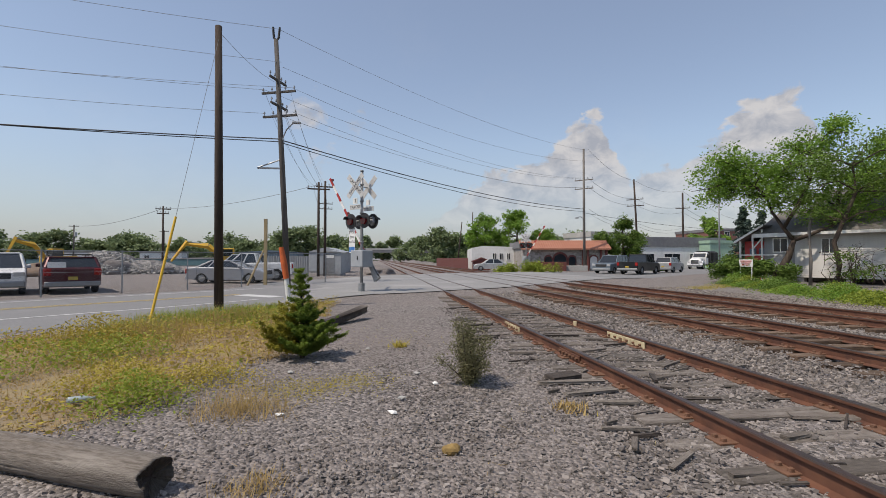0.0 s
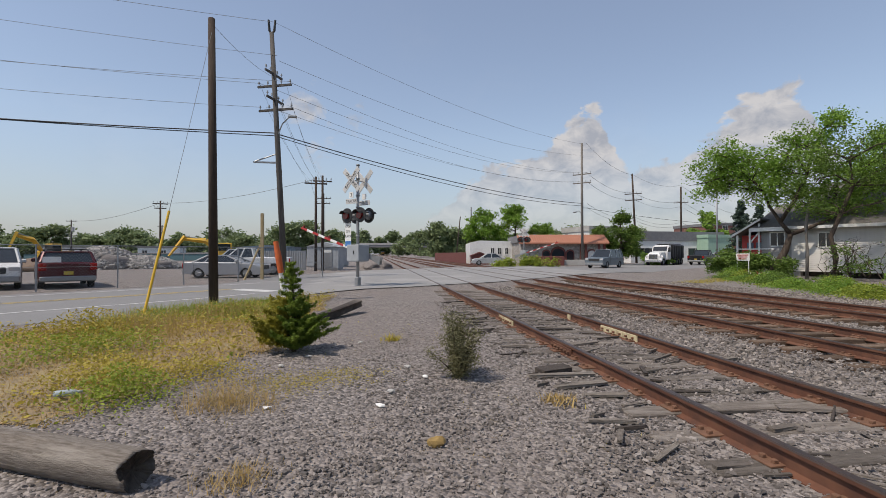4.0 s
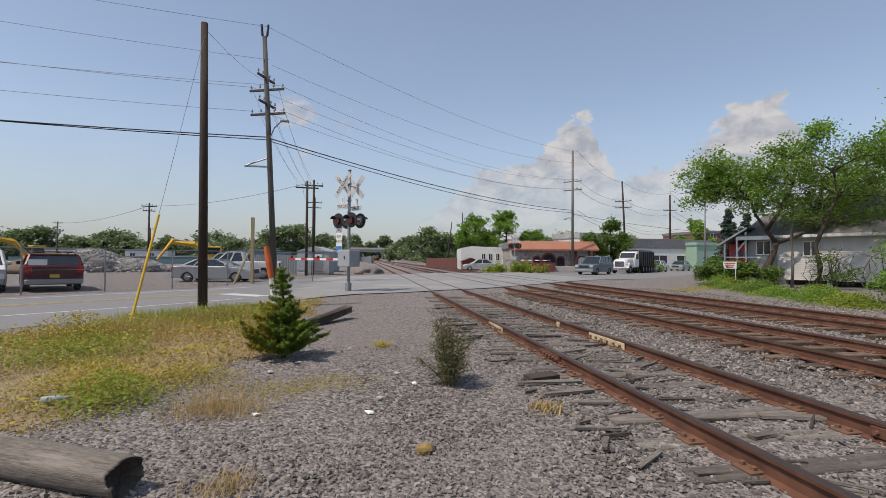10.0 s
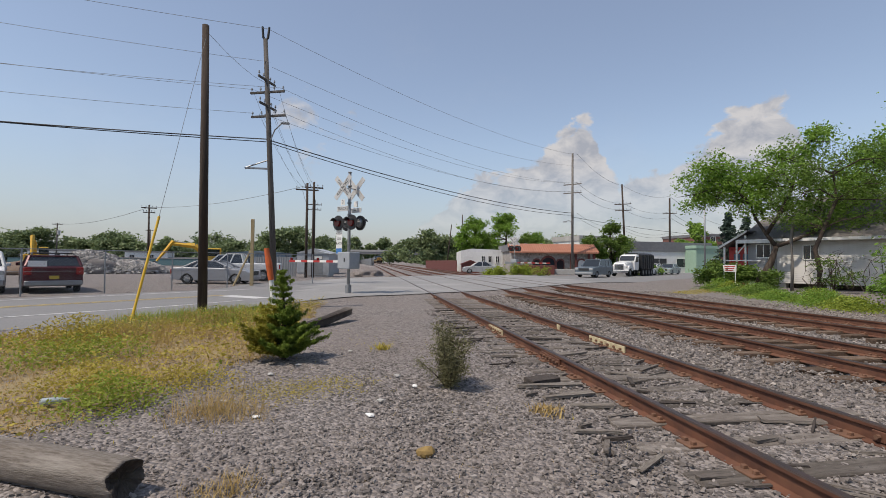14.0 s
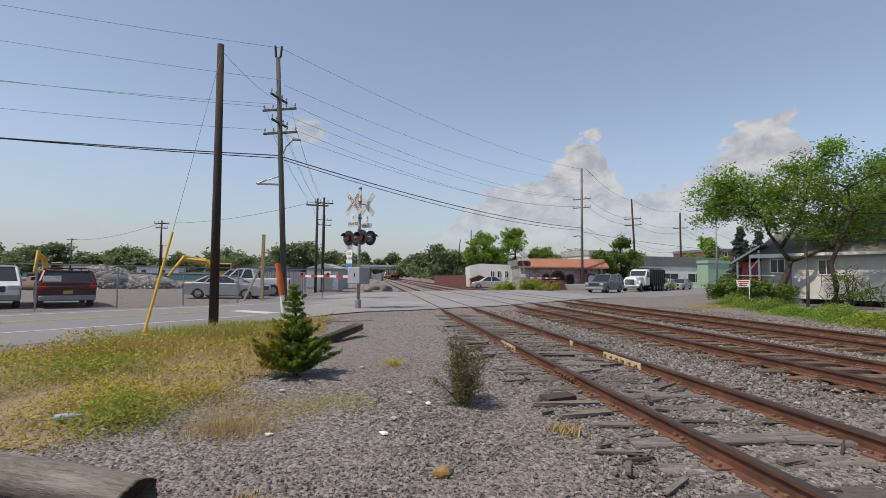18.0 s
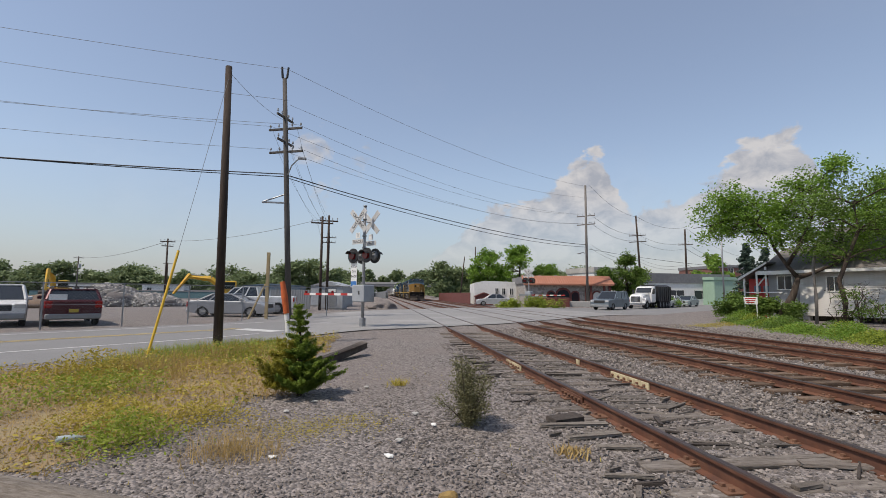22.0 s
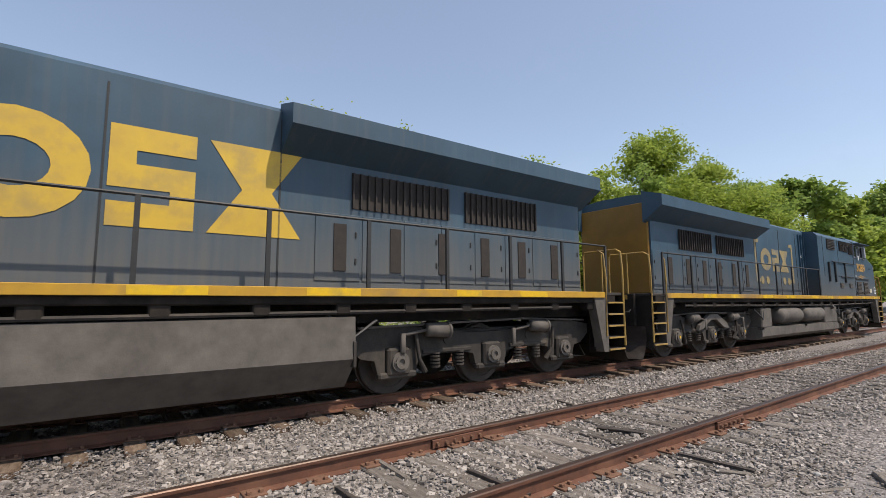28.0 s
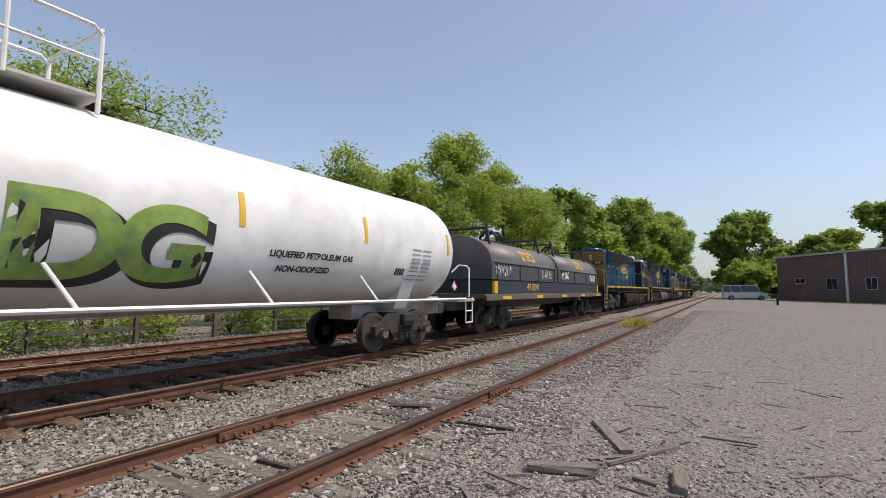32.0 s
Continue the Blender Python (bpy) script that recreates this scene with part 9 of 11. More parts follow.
wp2 = suv("suv", "pale SUV parked behind the pickup", paint("pale_suv_paint", (0.5, 0.52, 0.54), 0.1), 4.8, 1.9, 1.8)
wp2.matrix_basis = pose(-14.2, 36.8, 0, 0, 0, 100)
lot_car = saloon("car", "silver hatchback parked by the white building", paint("lot_silver", (0.42, 0.43, 0.44)), 4.5, 1.8, 1.5)
lot_car.matrix_basis = pose(11.45, 60.4, 0, 0, 0, 82)
van_far = vehicle("van", "white box trailer parked under the trees", "van", paint("far_white", (0.6, 0.62, 0.64), 0.0), 7.0, 2.2, 0.35, 1.3, 2.5, (-2.2, 2.2), 0.4, [(-3.5, 1.3), (-3.45, 1.34), (1.8, 1.34), (3.0, 1.2), (3.5, 1.0)], (-3.45, -3.4, 1.6, 2.2))
van_far.matrix_basis = pose(-6.6, -100, 0, 0, 0, 95)


def excavator(at, turn, boom, stick, label):
    e = thing("excavator", label, "excavator", at, turn)
    Y = paint("excavator_yellow", (0.62, 0.36, 0.03), 0.0, 0.5) if "excavator_yellow" not in MATS else MATS["excavator_yellow"]
    for s in (-1, 1):
        bm = B()
        prism(bm, [(-1.9, 0.35), (-1.6, 0.0), (1.6, 0.0), (1.9, 0.35), (1.6, 0.8), (-1.6, 0.8)], "x", *sorted((s * 0.75, s * 1.3)))
        part("crawler", bm, RUBBER, e)
    bm = B()
    box(bm, -1.3, 1.3, -2.4, 1.0, 1.0, 1.95, 0.1, 2)
    part("house", bm, Y, e)
    bm = B()
    box(bm, -1.3, -0.3, -0.2, 1.4, 1.0, 2.9, 0.1, 2)
    cb = part("cab", bm, Y, e)
    bm = B()
    box(bm, -1.32, -0.28, 0.0, 1.42, 1.9, 2.75)
    part("window", bm, GLASS, cb)
    k = [Vector((0.2, 0.9, 1.5)), Vector((0.2, 0.9 + 2.6 * math.cos(boom), 1.5 + 2.6 * math.sin(boom)))]
    b2 = boom - 0.6
    k.append(k[1] + Vector((0, 2.6 * math.cos(b2), 2.6 * math.sin(b2))))
    bm = B()
    for p, q, w0, w1 in ((k[0], k[1], 0.28, 0.36), (k[1], k[2], 0.36, 0.2)):
        rod(bm, p, q, w0, w1, 4)
    part("boom", bm, Y, e, "yellow boom")
    t = k[2] + Vector((0, 2.7 * math.cos(stick), 2.7 * math.sin(stick)))
    bm = B()
    rod(bm, k[2] - (t - k[2]) * 0.15, t, 0.24, 0.13, 4)
    st = part("stick", bm, Y, e)
    bm = B()
    rod(bm, k[0].lerp(k[1], 0.9) + Vector((0, 0, 0.35)), k[2] - (t - k[2]) * 0.12, 0.07, 0.07, 8)
    part("ram", bm, STEEL, e)
    bm = B()
    prism(bm, [(t.y - 0.5, t.z - 0.9), (t.y + 0.2, t.z), (t.y + 0.5, t.z - 0.2), (t.y + 0.4, t.z - 0.9), (t.y, t.z - 1.1)], "x", -0.35, 0.75)
    part("bucket", bm, UNDER, st)
    return e


exc_a = excavator((-47.2, 70.3, 0), 121, radians(46), radians(-62), "yellow excavator working beside a soil heap")
exc_b = excavator((-22.2, 63.9, 0), 106, radians(40), radians(-55), "yellow excavator parked in the yard")


# ---- buildings, fence and yard ----
SIDING = mat("white_siding", (0.66, 0.635, 0.60), (0.57, 0.55, 0.515), 3, 0.7, 0, 0.05, 40, (0.46, 0.43, 0.395), 0.8)
SHINGLE = mat("grey_shingle", (0.17, 0.155, 0.145), (0.12, 0.11, 0.1), 20, 0.9, 0, 0.4, 60, (0.22, 0.2, 0.19), 0.6)
ROOFTILE = mat("orange_roof_tile", (0.38, 0.165, 0.105), (0.29, 0.125, 0.082), 8, 0.85, 0, 0.5, 20, (0.42, 0.21, 0.145), 0.8)
STONEWALL = gravelly("pale_stone_wall", (0.22, 0.2, 0.18), (0.48, 0.45, 0.41), 5.0, 0.6, (0.3, 0.27, 0.25), 0.5)
BRICKBROWN = mat("brown_metal_wall", (0.16, 0.105, 0.09), (0.135, 0.09, 0.078), 2, 0.8, 0, 0.15, 50, (0.20, 0.135, 0.115), 0.3)
STUCCO = mat("white_stucco", (0.72, 0.72, 0.70), (0.64, 0.64, 0.62), 4, 0.85, 0, 0.15, 60, (0.55, 0.54, 0.52), 0.6)
DARKRED = mat("dark_red_wood", (0.17, 0.05, 0.04), (0.12, 0.04, 0.034), 6, 0.8, 0, 0.2, 40)
GREENWALL = mat("pale_green_wall", (0.30, 0.44, 0.34), (0.26, 0.39, 0.3), 3, 0.8, 0, 0.1, 40)
GREYROOF = mat("grey_flat_roof", (0.20, 0.20, 0.205), (0.16, 0.16, 0.165), 3, 0.85, 0, 0.1, 40)
REDBRICK = mat("red_brick_far", (0.22, 0.10, 0.08), (0.17, 0.08, 0.065), 3, 0.85, 0, 0.1, 40)
BLUEGREY = mat("blue_grey_steel", (0.10, 0.15, 0.20), (0.085, 0.13, 0.175), 3, 0.6, 0.1, 0.05, 40, (0.14, 0.17, 0.2), 0.8)
TEAL = mat("teal_hoarding", (0.07, 0.15, 0.17), (0.06, 0.13, 0.15), 3, 0.7, 0, 0.05, 40)


def facade_window(b, x0, x1, y, z0, z1, face=-1, frame_mat=WHITE):
    """A framed window in a wall that looks along local y."""
    bm = B()
    t = 0.06
    for a, c, d, e in ((x0 - t, x1 + t, z1, z1 + t), (x0 - t, x1 + t, z0 - t, z0), (x0 - t, x0, z0, z1), (x1, x1 + t, z0, z1)):
        box(bm, a, c, *sorted((y, y + face * 0.05)), d, e)
    w = part("window", bm, frame_mat, b)
    bm = B()
    box(bm, x0, x1, *sorted((y + face * 0.005, y + face * 0.025)), z0, z1)
    part("pane", bm, GLASS, w)
    bm = B()
    m = (x0 + x1) / 2
    box(bm, m - 0.025, m + 0.025, *sorted((y, y + face * 0.04)), z0, z1)
    part("glazing_bar", bm, frame_mat, w)


def gable_roof(b, x0, x1, y0, y1, eave, ridge, over=0.4, material=SHINGLE, along="x"):
    for s in (-1, 1):
        bm = B()
        if along == "x":
            m = (y0 + y1) / 2
            ye = y0 - over if s < 0 else y1 + over
            drop = (ridge - eave) * over / (m - y0)
            prism(bm, [(ye, eave - drop), (m, ridge), (m, ridge + 0.14), (ye, eave - drop + 0.14)], "x", x0 - over, x1 + over)
        else:
            m = (x0 + x1) / 2
            xe = x0 - over if s < 0 else x1 + over
            drop = (ridge - eave) * over / (m - x0)
            prism(bm, [(xe, eave - drop), (m, ridge), (m, ridge + 0.14), (xe, eave - drop + 0.14)], "y", y0 - over, y1 + over)
        part("roof_slope", bm, material, b)


def siding_wall(b, x0, x1, y, z0, z1, face=-1, step=0.16, material=SIDING):
    """Lapped boards on a wall that looks along local y."""
    key = (round(x1 - x0, 2), step, face, material.name)
    if key not in FRAMES:
        bm = B()
        prism(bm, [(0, 0), (face * 0.035, 0), (face * 0.008, step), (0, step)], "x", 0, x1 - x0)
        me = bpy.data.meshes.new("siding_board")
        bm.to_mesh(me)
        bm.free()
        me.materials.append(material)
        FRAMES[key] = me
    z = z0
    while z < z1 - 0.01:
        p = piece("siding_board", FRAMES[key], material, b)
        p.location = (x0, y, z)
        z += step


# long sided building behind the trees; its local -y looks at the tracks
lb = thing("long_building", "long low white-sided building with grey shingle roof", "building", (24.17, 24.36, 0), -66.5)
bm = B()
box(bm, -1.86, 22, 0, 9, 0.32, 3.3)
prism(bm, [(0, 3.3), (9, 3.3), (4.5, 6.1)], "x", -1.86, 22)
part("wall", bm, SIDING, lb)
siding_wall(lb, -1.86, 22, 0.0, 0.34, 3.26, step=0.125)
gable_roof(lb, -1.5, 22, 0, 9, 3.3, 6.2)
for x in (-0.35, 8.2, 14.5, 19.0):
    facade_window(lb, x, x + 0.75, -0.035, 1.9, 2.75)
bm = B()
box(bm, -1.9, 22.4, -0.55, -0.42, 3.04, 3.22)
part("gutter", bm, WHITE, lb)
for k in range(10):
    bm = B()
    box(bm, -1.8 + k * 2.6, -1.4 + k * 2.6, 0.05, 0.45, 0, 0.33)
    part("pier", bm, CONCRETE, lb)
# dark sheet added for the shade in the gap under the floor
bm = B()
box(bm, -1.9, 22, 0.5, 0.6, 0, 0.32)
part("skirt", bm, DARKWOOD, lb)

# house end with the red porch
# siding colour greyed for the shade that lies on this end
SHADEDSIDING = mat("shaded_siding", (0.34, 0.34, 0.335), (0.29, 0.29, 0.285), 5, 0.8, 0, 0.1, 50, (0.25, 0.245, 0.24), 0.8)
hs = thing("house", "small house with siding greyed for shade and a red porch wing", "house", (22.71, 27.72, 0), -66.5)
bm = B()
box(bm, 0, 1.8, 0, 7, 0, 3.3)
prism(bm, [(0, 3.3), (7, 3.3), (3.5, 4.9)], "x", 0, 1.8)
part("wall", bm, SHADEDSIDING, hs)
siding_wall(hs, 0, 1.8, 0.0, 0.3, 3.26, step=0.125, material=SHADEDSIDING)
gable_roof(hs, 0, 1.8, 0, 7, 3.3, 4.9, 0.45)
facade_window(hs, 0.6, 1.4, -0.035, 2.0, 2.85)
bm = B()
box(bm, -0.45, 1.9, -0.52, -0.42, 2.97, 3.22)
part("gutter", bm, WHITE, hs)
bm = B()
box(bm, -1.5, 0, 0.5, 4.5, 0, 2.75)
part("porch_wall", bm, RED, hs, "red porch wall")
bm = B()
prism(bm, [(-1.78, 2.62), (0.1, 3.75), (0.1, 3.87), (-1.78, 2.74)], "y", -0.35, 4.8)
part("porch_roof", bm, SHINGLE, hs, "grey shingle lean-to roof")
bm = B()
prism(bm, [(-1.8, 2.60), (0.1, 3.74), (0.1, 3.88), (-1.8, 2.76)], "y", -0.4, -0.36)
part("barge_board", bm, WHITE, hs)
for x in (-1.45, -0.62, -0.04):
    bm = B()
    box(bm, x - 0.05, x + 0.05, -0.28, -0.18, 0, 2.75 + (x + 1.45) * 0.55)
    part("porch_post", bm, WHITE, hs)
bm = B()
tube(bm, [(-0.62, -0.23, 2.2), (-0.1, -0.23, 2.85)], 0.045, 6)
part("porch_brace", bm, WHITE, hs)
for z in (1.0, 1.75):
    bm = B()
    box(bm, -1.45, 0.9, -0.25, -0.2, z, z + 0.07)
    part("porch_rail", bm, WHITE, hs)
for x, w in ((-1.15, 0.42), (-0.55, 0.42)):
    bm = B()
    box(bm, x, x + w, 0.44, 0.49, 1.75, 2.25, 0.01)
    part("notice", bm, BLUEGREY, hs, "faded blue notice panel")
sign = thing("yard_sign", "small white sign with red lettering bars on posts", "sign", (18.96, 24.98, 0), -41)
bm = B()
box(bm, -0.36, 0.36, -0.02, 0.02, 1.03, 1.47, 0.01)
part("panel", bm, WHITE, sign)
for k in range(3):
    bm = B()
    box(bm, -0.29 + 0.03 * k, 0.29 - 0.05 * k, -0.03, -0.02, 1.35 - k * 0.12, 1.41 - k * 0.12)
    part("lettering_bar", bm, RED, sign)
for x in (-0.3, 0.3):
    bm = B()
    box(bm, x - 0.025, x + 0.025, -0.02, 0.03, 0, 1.04)
    part("post", bm, WHITE, sign)

# restaurant with the tiled roof
rs = thing("restaurant", "stone-faced restaurant with orange tile roof and arches", "building", (14.2, 58.6, 0), -8)
bm = B()
box(bm, 1.1, 12.1, 0, 11, 0, 3.0)
part("wall", bm, STONEWALL, rs)
bm = B()
prism(bm, [(-0.6, 2.72), (1.6, 3.85), (1.6, 4.0), (-0.6, 2.88)], "x", 0.8, 12.4)
rf = part("roof_front", bm, ROOFTILE, rs, "orange tiled mansard")
tile = B()
tube(tile, [(0, -0.6, 2.89), (0, 1.6, 4.01)], 0.07, 6)
me = bpy.data.meshes.new("roof_tile")
tile.to_mesh(me)
tile.free()
for k in range(4, 43):
    p = piece("roof_tile", me, ROOFTILE, rf)
    p.location = (-0.2 + k * 0.3, 0, 0)
bm = B()
box(bm, 0.9, 12.3, 1.5, 11, 3.0, 3.9)
part("upper_wall", bm, GREYROOF, rs)
for x, w in ((4.4, 1.1), (5.95, 2.0), (7.5, 1.1), (10.3, 1.2)):
    bm = B()
    pts = [(x - w / 2, 0.3), (x + w / 2, 0.3), (x + w / 2, 1.6)] + [(x + w / 2 * math.cos(a), 1.6 + w * 0.42 * math.sin(a)) for a in [math.pi * k / 8 for k in range(1, 8)]] + [(x - w / 2, 1.6)]
    prism(bm, pts, "y", -0.06, 0.05)
    ar = part("arch", bm, DARKRED, rs, "dark red arched opening")
    bm = B()
    prism(bm, [(a * 0.8 + x * 0.2, 0.3 + (z - 0.3) * 0.88) for a, z in pts], "y", -0.075, -0.06)
    part("pane", bm, STUCCO if x > 10 else GLASS, ar)
for x in (8.9, 9.5, 11.2, 11.9):
    bm = B()
    box(bm, x - 0.12, x + 0.12, -0.35, -0.1, 0, 2.75)
    part("porch_post", bm, DARKRED, rs)
bm = B()
box(bm, 5.9, 9.0, -1.8, -1.4, 0, 0.7, 0.03)
part("low_wall", bm, CONCRETE, rs)
for k in range(5):
    bm = B()
    rod(bm, (1.5 + k * 2.2, 4, 3.9), (1.5 + k * 2.2, 4, 4.2), 0.2, 0.2, 10)
    part("roof_vent", bm, STEEL, rs)

wb = thing("white_building", "white stuccoed flat-roofed building with small windows", "building", (10.3, 67.2, 0), -8)
bm = B()
box(bm, 0, 6.3, 0, 13, 0, 3.15)
prism(bm, [(0, 3.15), (6.3, 3.15), (6.3, 3.3), (1.5, 3.45)], "y", 0, 13)
part("wall", bm, STUCCO, wb)
for x in (3.3, 4.3, 5.4):
    facade_window(wb, x - 0.22, x + 0.22, -0.035, 1.45, 2.35)
shed = thing("red_shed", "small dark red shed by the white building", "shed", (9.7, 63.3, 0), -8)
bm = B()
box(bm, 0, 2.4, 0, 2.2, 0, 1.15)
prism(bm, [(0, 1.15), (2.4, 1.15), (1.2, 1.6)], "y", 0, 2.2)
part("wall", bm, DARKRED, shed)
gable_roof(shed, 0, 2.4, 0, 2.2, 1.15, 1.62, 0.12, DARKRED, "y")
tank_box = thing("brown_enclosure", "brown board enclosure in front of the restaurant", "enclosure", (15.6, 56.0, 0), -8)
for k in range(3):
    bm = B()
    box(bm, k * 1.5, k * 1.5 + 1.42, 0, 1.3, 0, 1.15, 0.02)
    part("board_wall", bm, DARKRED, tank_box)


def plain_building(name, label, at, turn, w, d, h, wall_m, roof_m, wins, parapet=0.3, zs=(1.0, 2.4)):
    b = thing(name, label, "building", at, turn)
    bm = B()
    box(bm, 0, w, 0, d, 0, h)
    part("wall", bm, wall_m, b)
    bm = B()
    box(bm, -0.15, w + 0.15, -0.15, d + 0.15, h, h + parapet)
    part("roof", bm, roof_m, b)
    for x0, x1 in wins:
        facade_window(b, x0, x1, -0.01, *zs)
    return b


plain_building("shop_building", "long grey-roofed single-storey shop building", (38.0, 71.5, 0), 5, 18, 12, 3.6, STUCCO, GREYROOF, [(1, 4), (6, 9), (11, 14)], 1.6)
plain_building("green_building", "pale green commercial building with stepped front", (51.0, 70.2, 0), 8, 4.8, 12, 4.15, GREENWALL, GREENWALL, [(3.2, 4.1)], 0.5)
plain_building("brick_block", "dark red brick block rising behind the shops", (69.0, 92.0, 0), 0, 13, 14, 7.6, REDBRICK, GREYROOF, [(2, 3.2), (5, 6.2), (8, 9.2)], 0.6, (5.5, 7.5))
plain_building("pale_store", "cream storefront with an arched gate", (33.0, 76.0, 0), 12, 8, 8, 5.4, STUCCO, CONCRETE, [(1.2, 2.6), (5, 6.4)], 0.9)
arch_gate = thing("garden_arch", "white ornamental archway with scrolls", "archway", (36.2, 70.2, 0), 10)
for x in (-1.3, 1.3):
    bm = B()
    box(bm, x - 0.2, x + 0.2, -0.2, 0.2, 0, 3.2)
    part("pillar", bm, WHITE, arch_gate)
bm = B()
pts = [(1.5 * math.cos(math.pi * k / 10), 3.0 + 1.1 * math.sin(math.pi * k / 10)) for k in range(11)]
tube(bm, [(x, 0, z) for x, z in pts], 0.14, 8)
part("arch_band", bm, WHITE, arch_gate)
for x in (-2.0, 2.0):
    bm = B()
    disc(bm, (x, 0, 3.3), "y", 0.5, 0.14, 18, 0.3)
    part("scroll", bm, WHITE, arch_gate)

# brown building by the far lot
bb = thing("brown_building", "low brown metal building with pale downpipe", "building", (-11.4, -101.0, 0), 122)
bm = B()
box(bm, 0, 44, 0, 16, 0, 7.1)
part("wall", bm, BRICKBROWN, bb)
bm = B()
box(bm, -0.3, 44.3, -0.3, 16.3, 7.1, 7.4)
part("roof", bm, CONCRETE, bb, "pale roof edge")
facade_window(bb, 4.05, 6.05, -0.035, 2.8, 3.6, -1, WHITE)
facade_window(bb, 10.2, 12.1, -0.035, 1.9, 3.4, -1, GREYPAINT)
facade_window(bb, 16.7, 18.3, -0.035, 1.9, 3.4)
facade_window(bb, 24.0, 26.0, -0.035, 1.9, 3.4)
bm = B()
box(bm, 13.6, 13.9, -0.2, -0.035, 0, 7.1)
part("downpipe", bm, WHITE, bb)
for k in range(66):
    bm = B()
    if k == 0:
        box(bm, -0.02, 0.02, -0.03, 0.0, 0, 7.1)
        RIB = bpy.data.meshes.new("wall_rib")
        bm.to_mesh(RIB)
        RIB.materials.append(BRICKBROWN)
    bm.free()
    p = piece("wall_rib", RIB, BRICKBROWN, bb)
    p.location = (0.4 + k * 0.66, 0, 0)
lot = sheet("far_lot", [-60, -30, -12, -4.0, -2.2], [-130, -90, -60, -40, -20, -8, -6], lambda x, y: 0.012 if y < -6.5 else 0.0, LOT, "pale gravel lot beside the siding", "lot")
verge = B()
prism(verge, [(-11.0, -100.5), (-34.5, -63), (-30.5, -60.5), (-8.0, -97)], "z", 0.0, 0.05)
lone("grass_verge", verge, GREENWEED, "strip of mown grass along the brown building", "grass", kind="structure")
bollard = thing("barrier_post", "dark wooden barrier post at the lot's end", "post", (-8.6, -66, 0))
bm = B()
box(bm, -0.12, 0.12, -0.12, 0.12, 0, 1.3, 0.02)
part("post", bm, POLE, bollard)
bm = B()
box(bm, -0.6, 0.9, -0.05, 0.05, 1.0, 1.2, 0.01)
part("rail", bm, POLE, bollard)

# fenced yard across the road
fence = thing("chain_link_fence", "chain-link fence with steel posts along the yard", "fence", (0, 0, 0))
FM = mat("fence_wire", (0.30, 0.31, 0.32), None, 5, 0.5, 0.6, 0)
posts = []
for k in range(22):
    u = -34 + k * 2.75
    if u > 16:
        break
    p = ROAD_U * u + ROAD_N * 25.0
    posts.append(p)
    bm = B()
    rod(bm, (p.x, p.y, 0), (p.x, p.y, 1.85), 0.03, 0.03, 8)
    part("post", bm, STEEL, fence)
for a, b in zip(posts, posts[1:]):
    for z in (1.82, 0.95):
        bm = B()
        rod(bm, (a.x, a.y, z), (b.x, b.y, z), 0.018 if z > 1 else 0.008, None, 6)
        part("rail", bm, STEEL, fence)
    bm = B()
    n = 22
    for k in range(-14, n):
        for s in (0, 1):
            f0, f1 = k / n, (k + 14) / n
            g0, g1 = max(f0, 0), min(f1, 1)
            z0, z1 = 1.8 * (g0 - f0) / (f1 - f0), 1.8 * (g1 - f0) / (f1 - f0)
            if s:
                z0, z1 = 1.8 - z0, 1.8 - z1
            p, q = a.lerp(b, g0), a.lerp(b, g1)
            rod(bm, (p.x, p.y, z0 + 0.02), (q.x, q.y, z1 + 0.02), 0.0022, None, 3, False)
    part("wire_mesh", bm, FM, fence)["kind"] = "stuff"
for u in (-12.8, -3.5):
    p = ROAD_U * u + ROAD_N * 24.7
    bm = B()
    box(bm, -0.45, 0.45, -0.2, 0.2, 0, 0.12, 0.04)
    lone("fence_foot", bm, CONCRETE, "pale concrete fence foot lying in gravel", "fence foot", (p.x, p.y, 0), 45)


def cabin(name, label, at, turn, w, d, h, m_, roof_m, rib=0.0, pitch=0.22):
    b = thing(name, label, "cabinet", at, turn)
    bm = B()
    box(bm, 0, w, 0, d, 0.15, h, 0.02)
    part("body", bm, m_, b)
    bm = B()
    prism(bm, [(-0.1, h), (w + 0.1, h), (w / 2, h + pitch)], "y", -0.1, d + 0.1)
    part("roof", bm, roof_m, b)
    bm = B()
    box(bm, 0.05, w - 0.05, 0.05, d - 0.05, 0, 0.16)
    part("plinth", bm, CONCRETE, b)
    k = 0
    while rib and k * rib < w:
        bm = B()
        box(bm, k * rib, k * rib + rib * 0.4, -0.04, 0.0, 0.2, h - 0.05)
        part("rib", bm, m_, b)
        k += 1
    return b


bg = cabin("signal_bungalow", "grey steel railway signal bungalow", (-8.7, 42.7, 0), -8, 1.95, 2.2, 2.1, GREYPAINT, GREYPAINT)
bm = B()
box(bm, 0.55, 1.4, -0.03, 0.0, 0.3, 1.95, 0.01)
part("door", bm, STEEL, bg)
bm = B()
box(bm, 0.65, 1.3, -0.04, -0.03, 1.6, 1.85)
part("notice", bm, WHITE, bg)
cabin("site_office", "pale grey cabin with a low gable roof", (-10.9, 52.2, 0), -8, 3.6, 5.0, 2.3, GREYPAINT, GREYPAINT, 0.0, 0.5)
cabin("shipping_container", "blue-grey ribbed shipping container in the yard", (-19.2, 56.5, 0), -8, 6.6, 2.4, 2.3, BLUEGREY, BLUEGREY, 0.3)
yf = thing("yard_fence", "row of grey steel fence panels standing in the yard", "fence", (-13.6, 41.4, 0), -12)
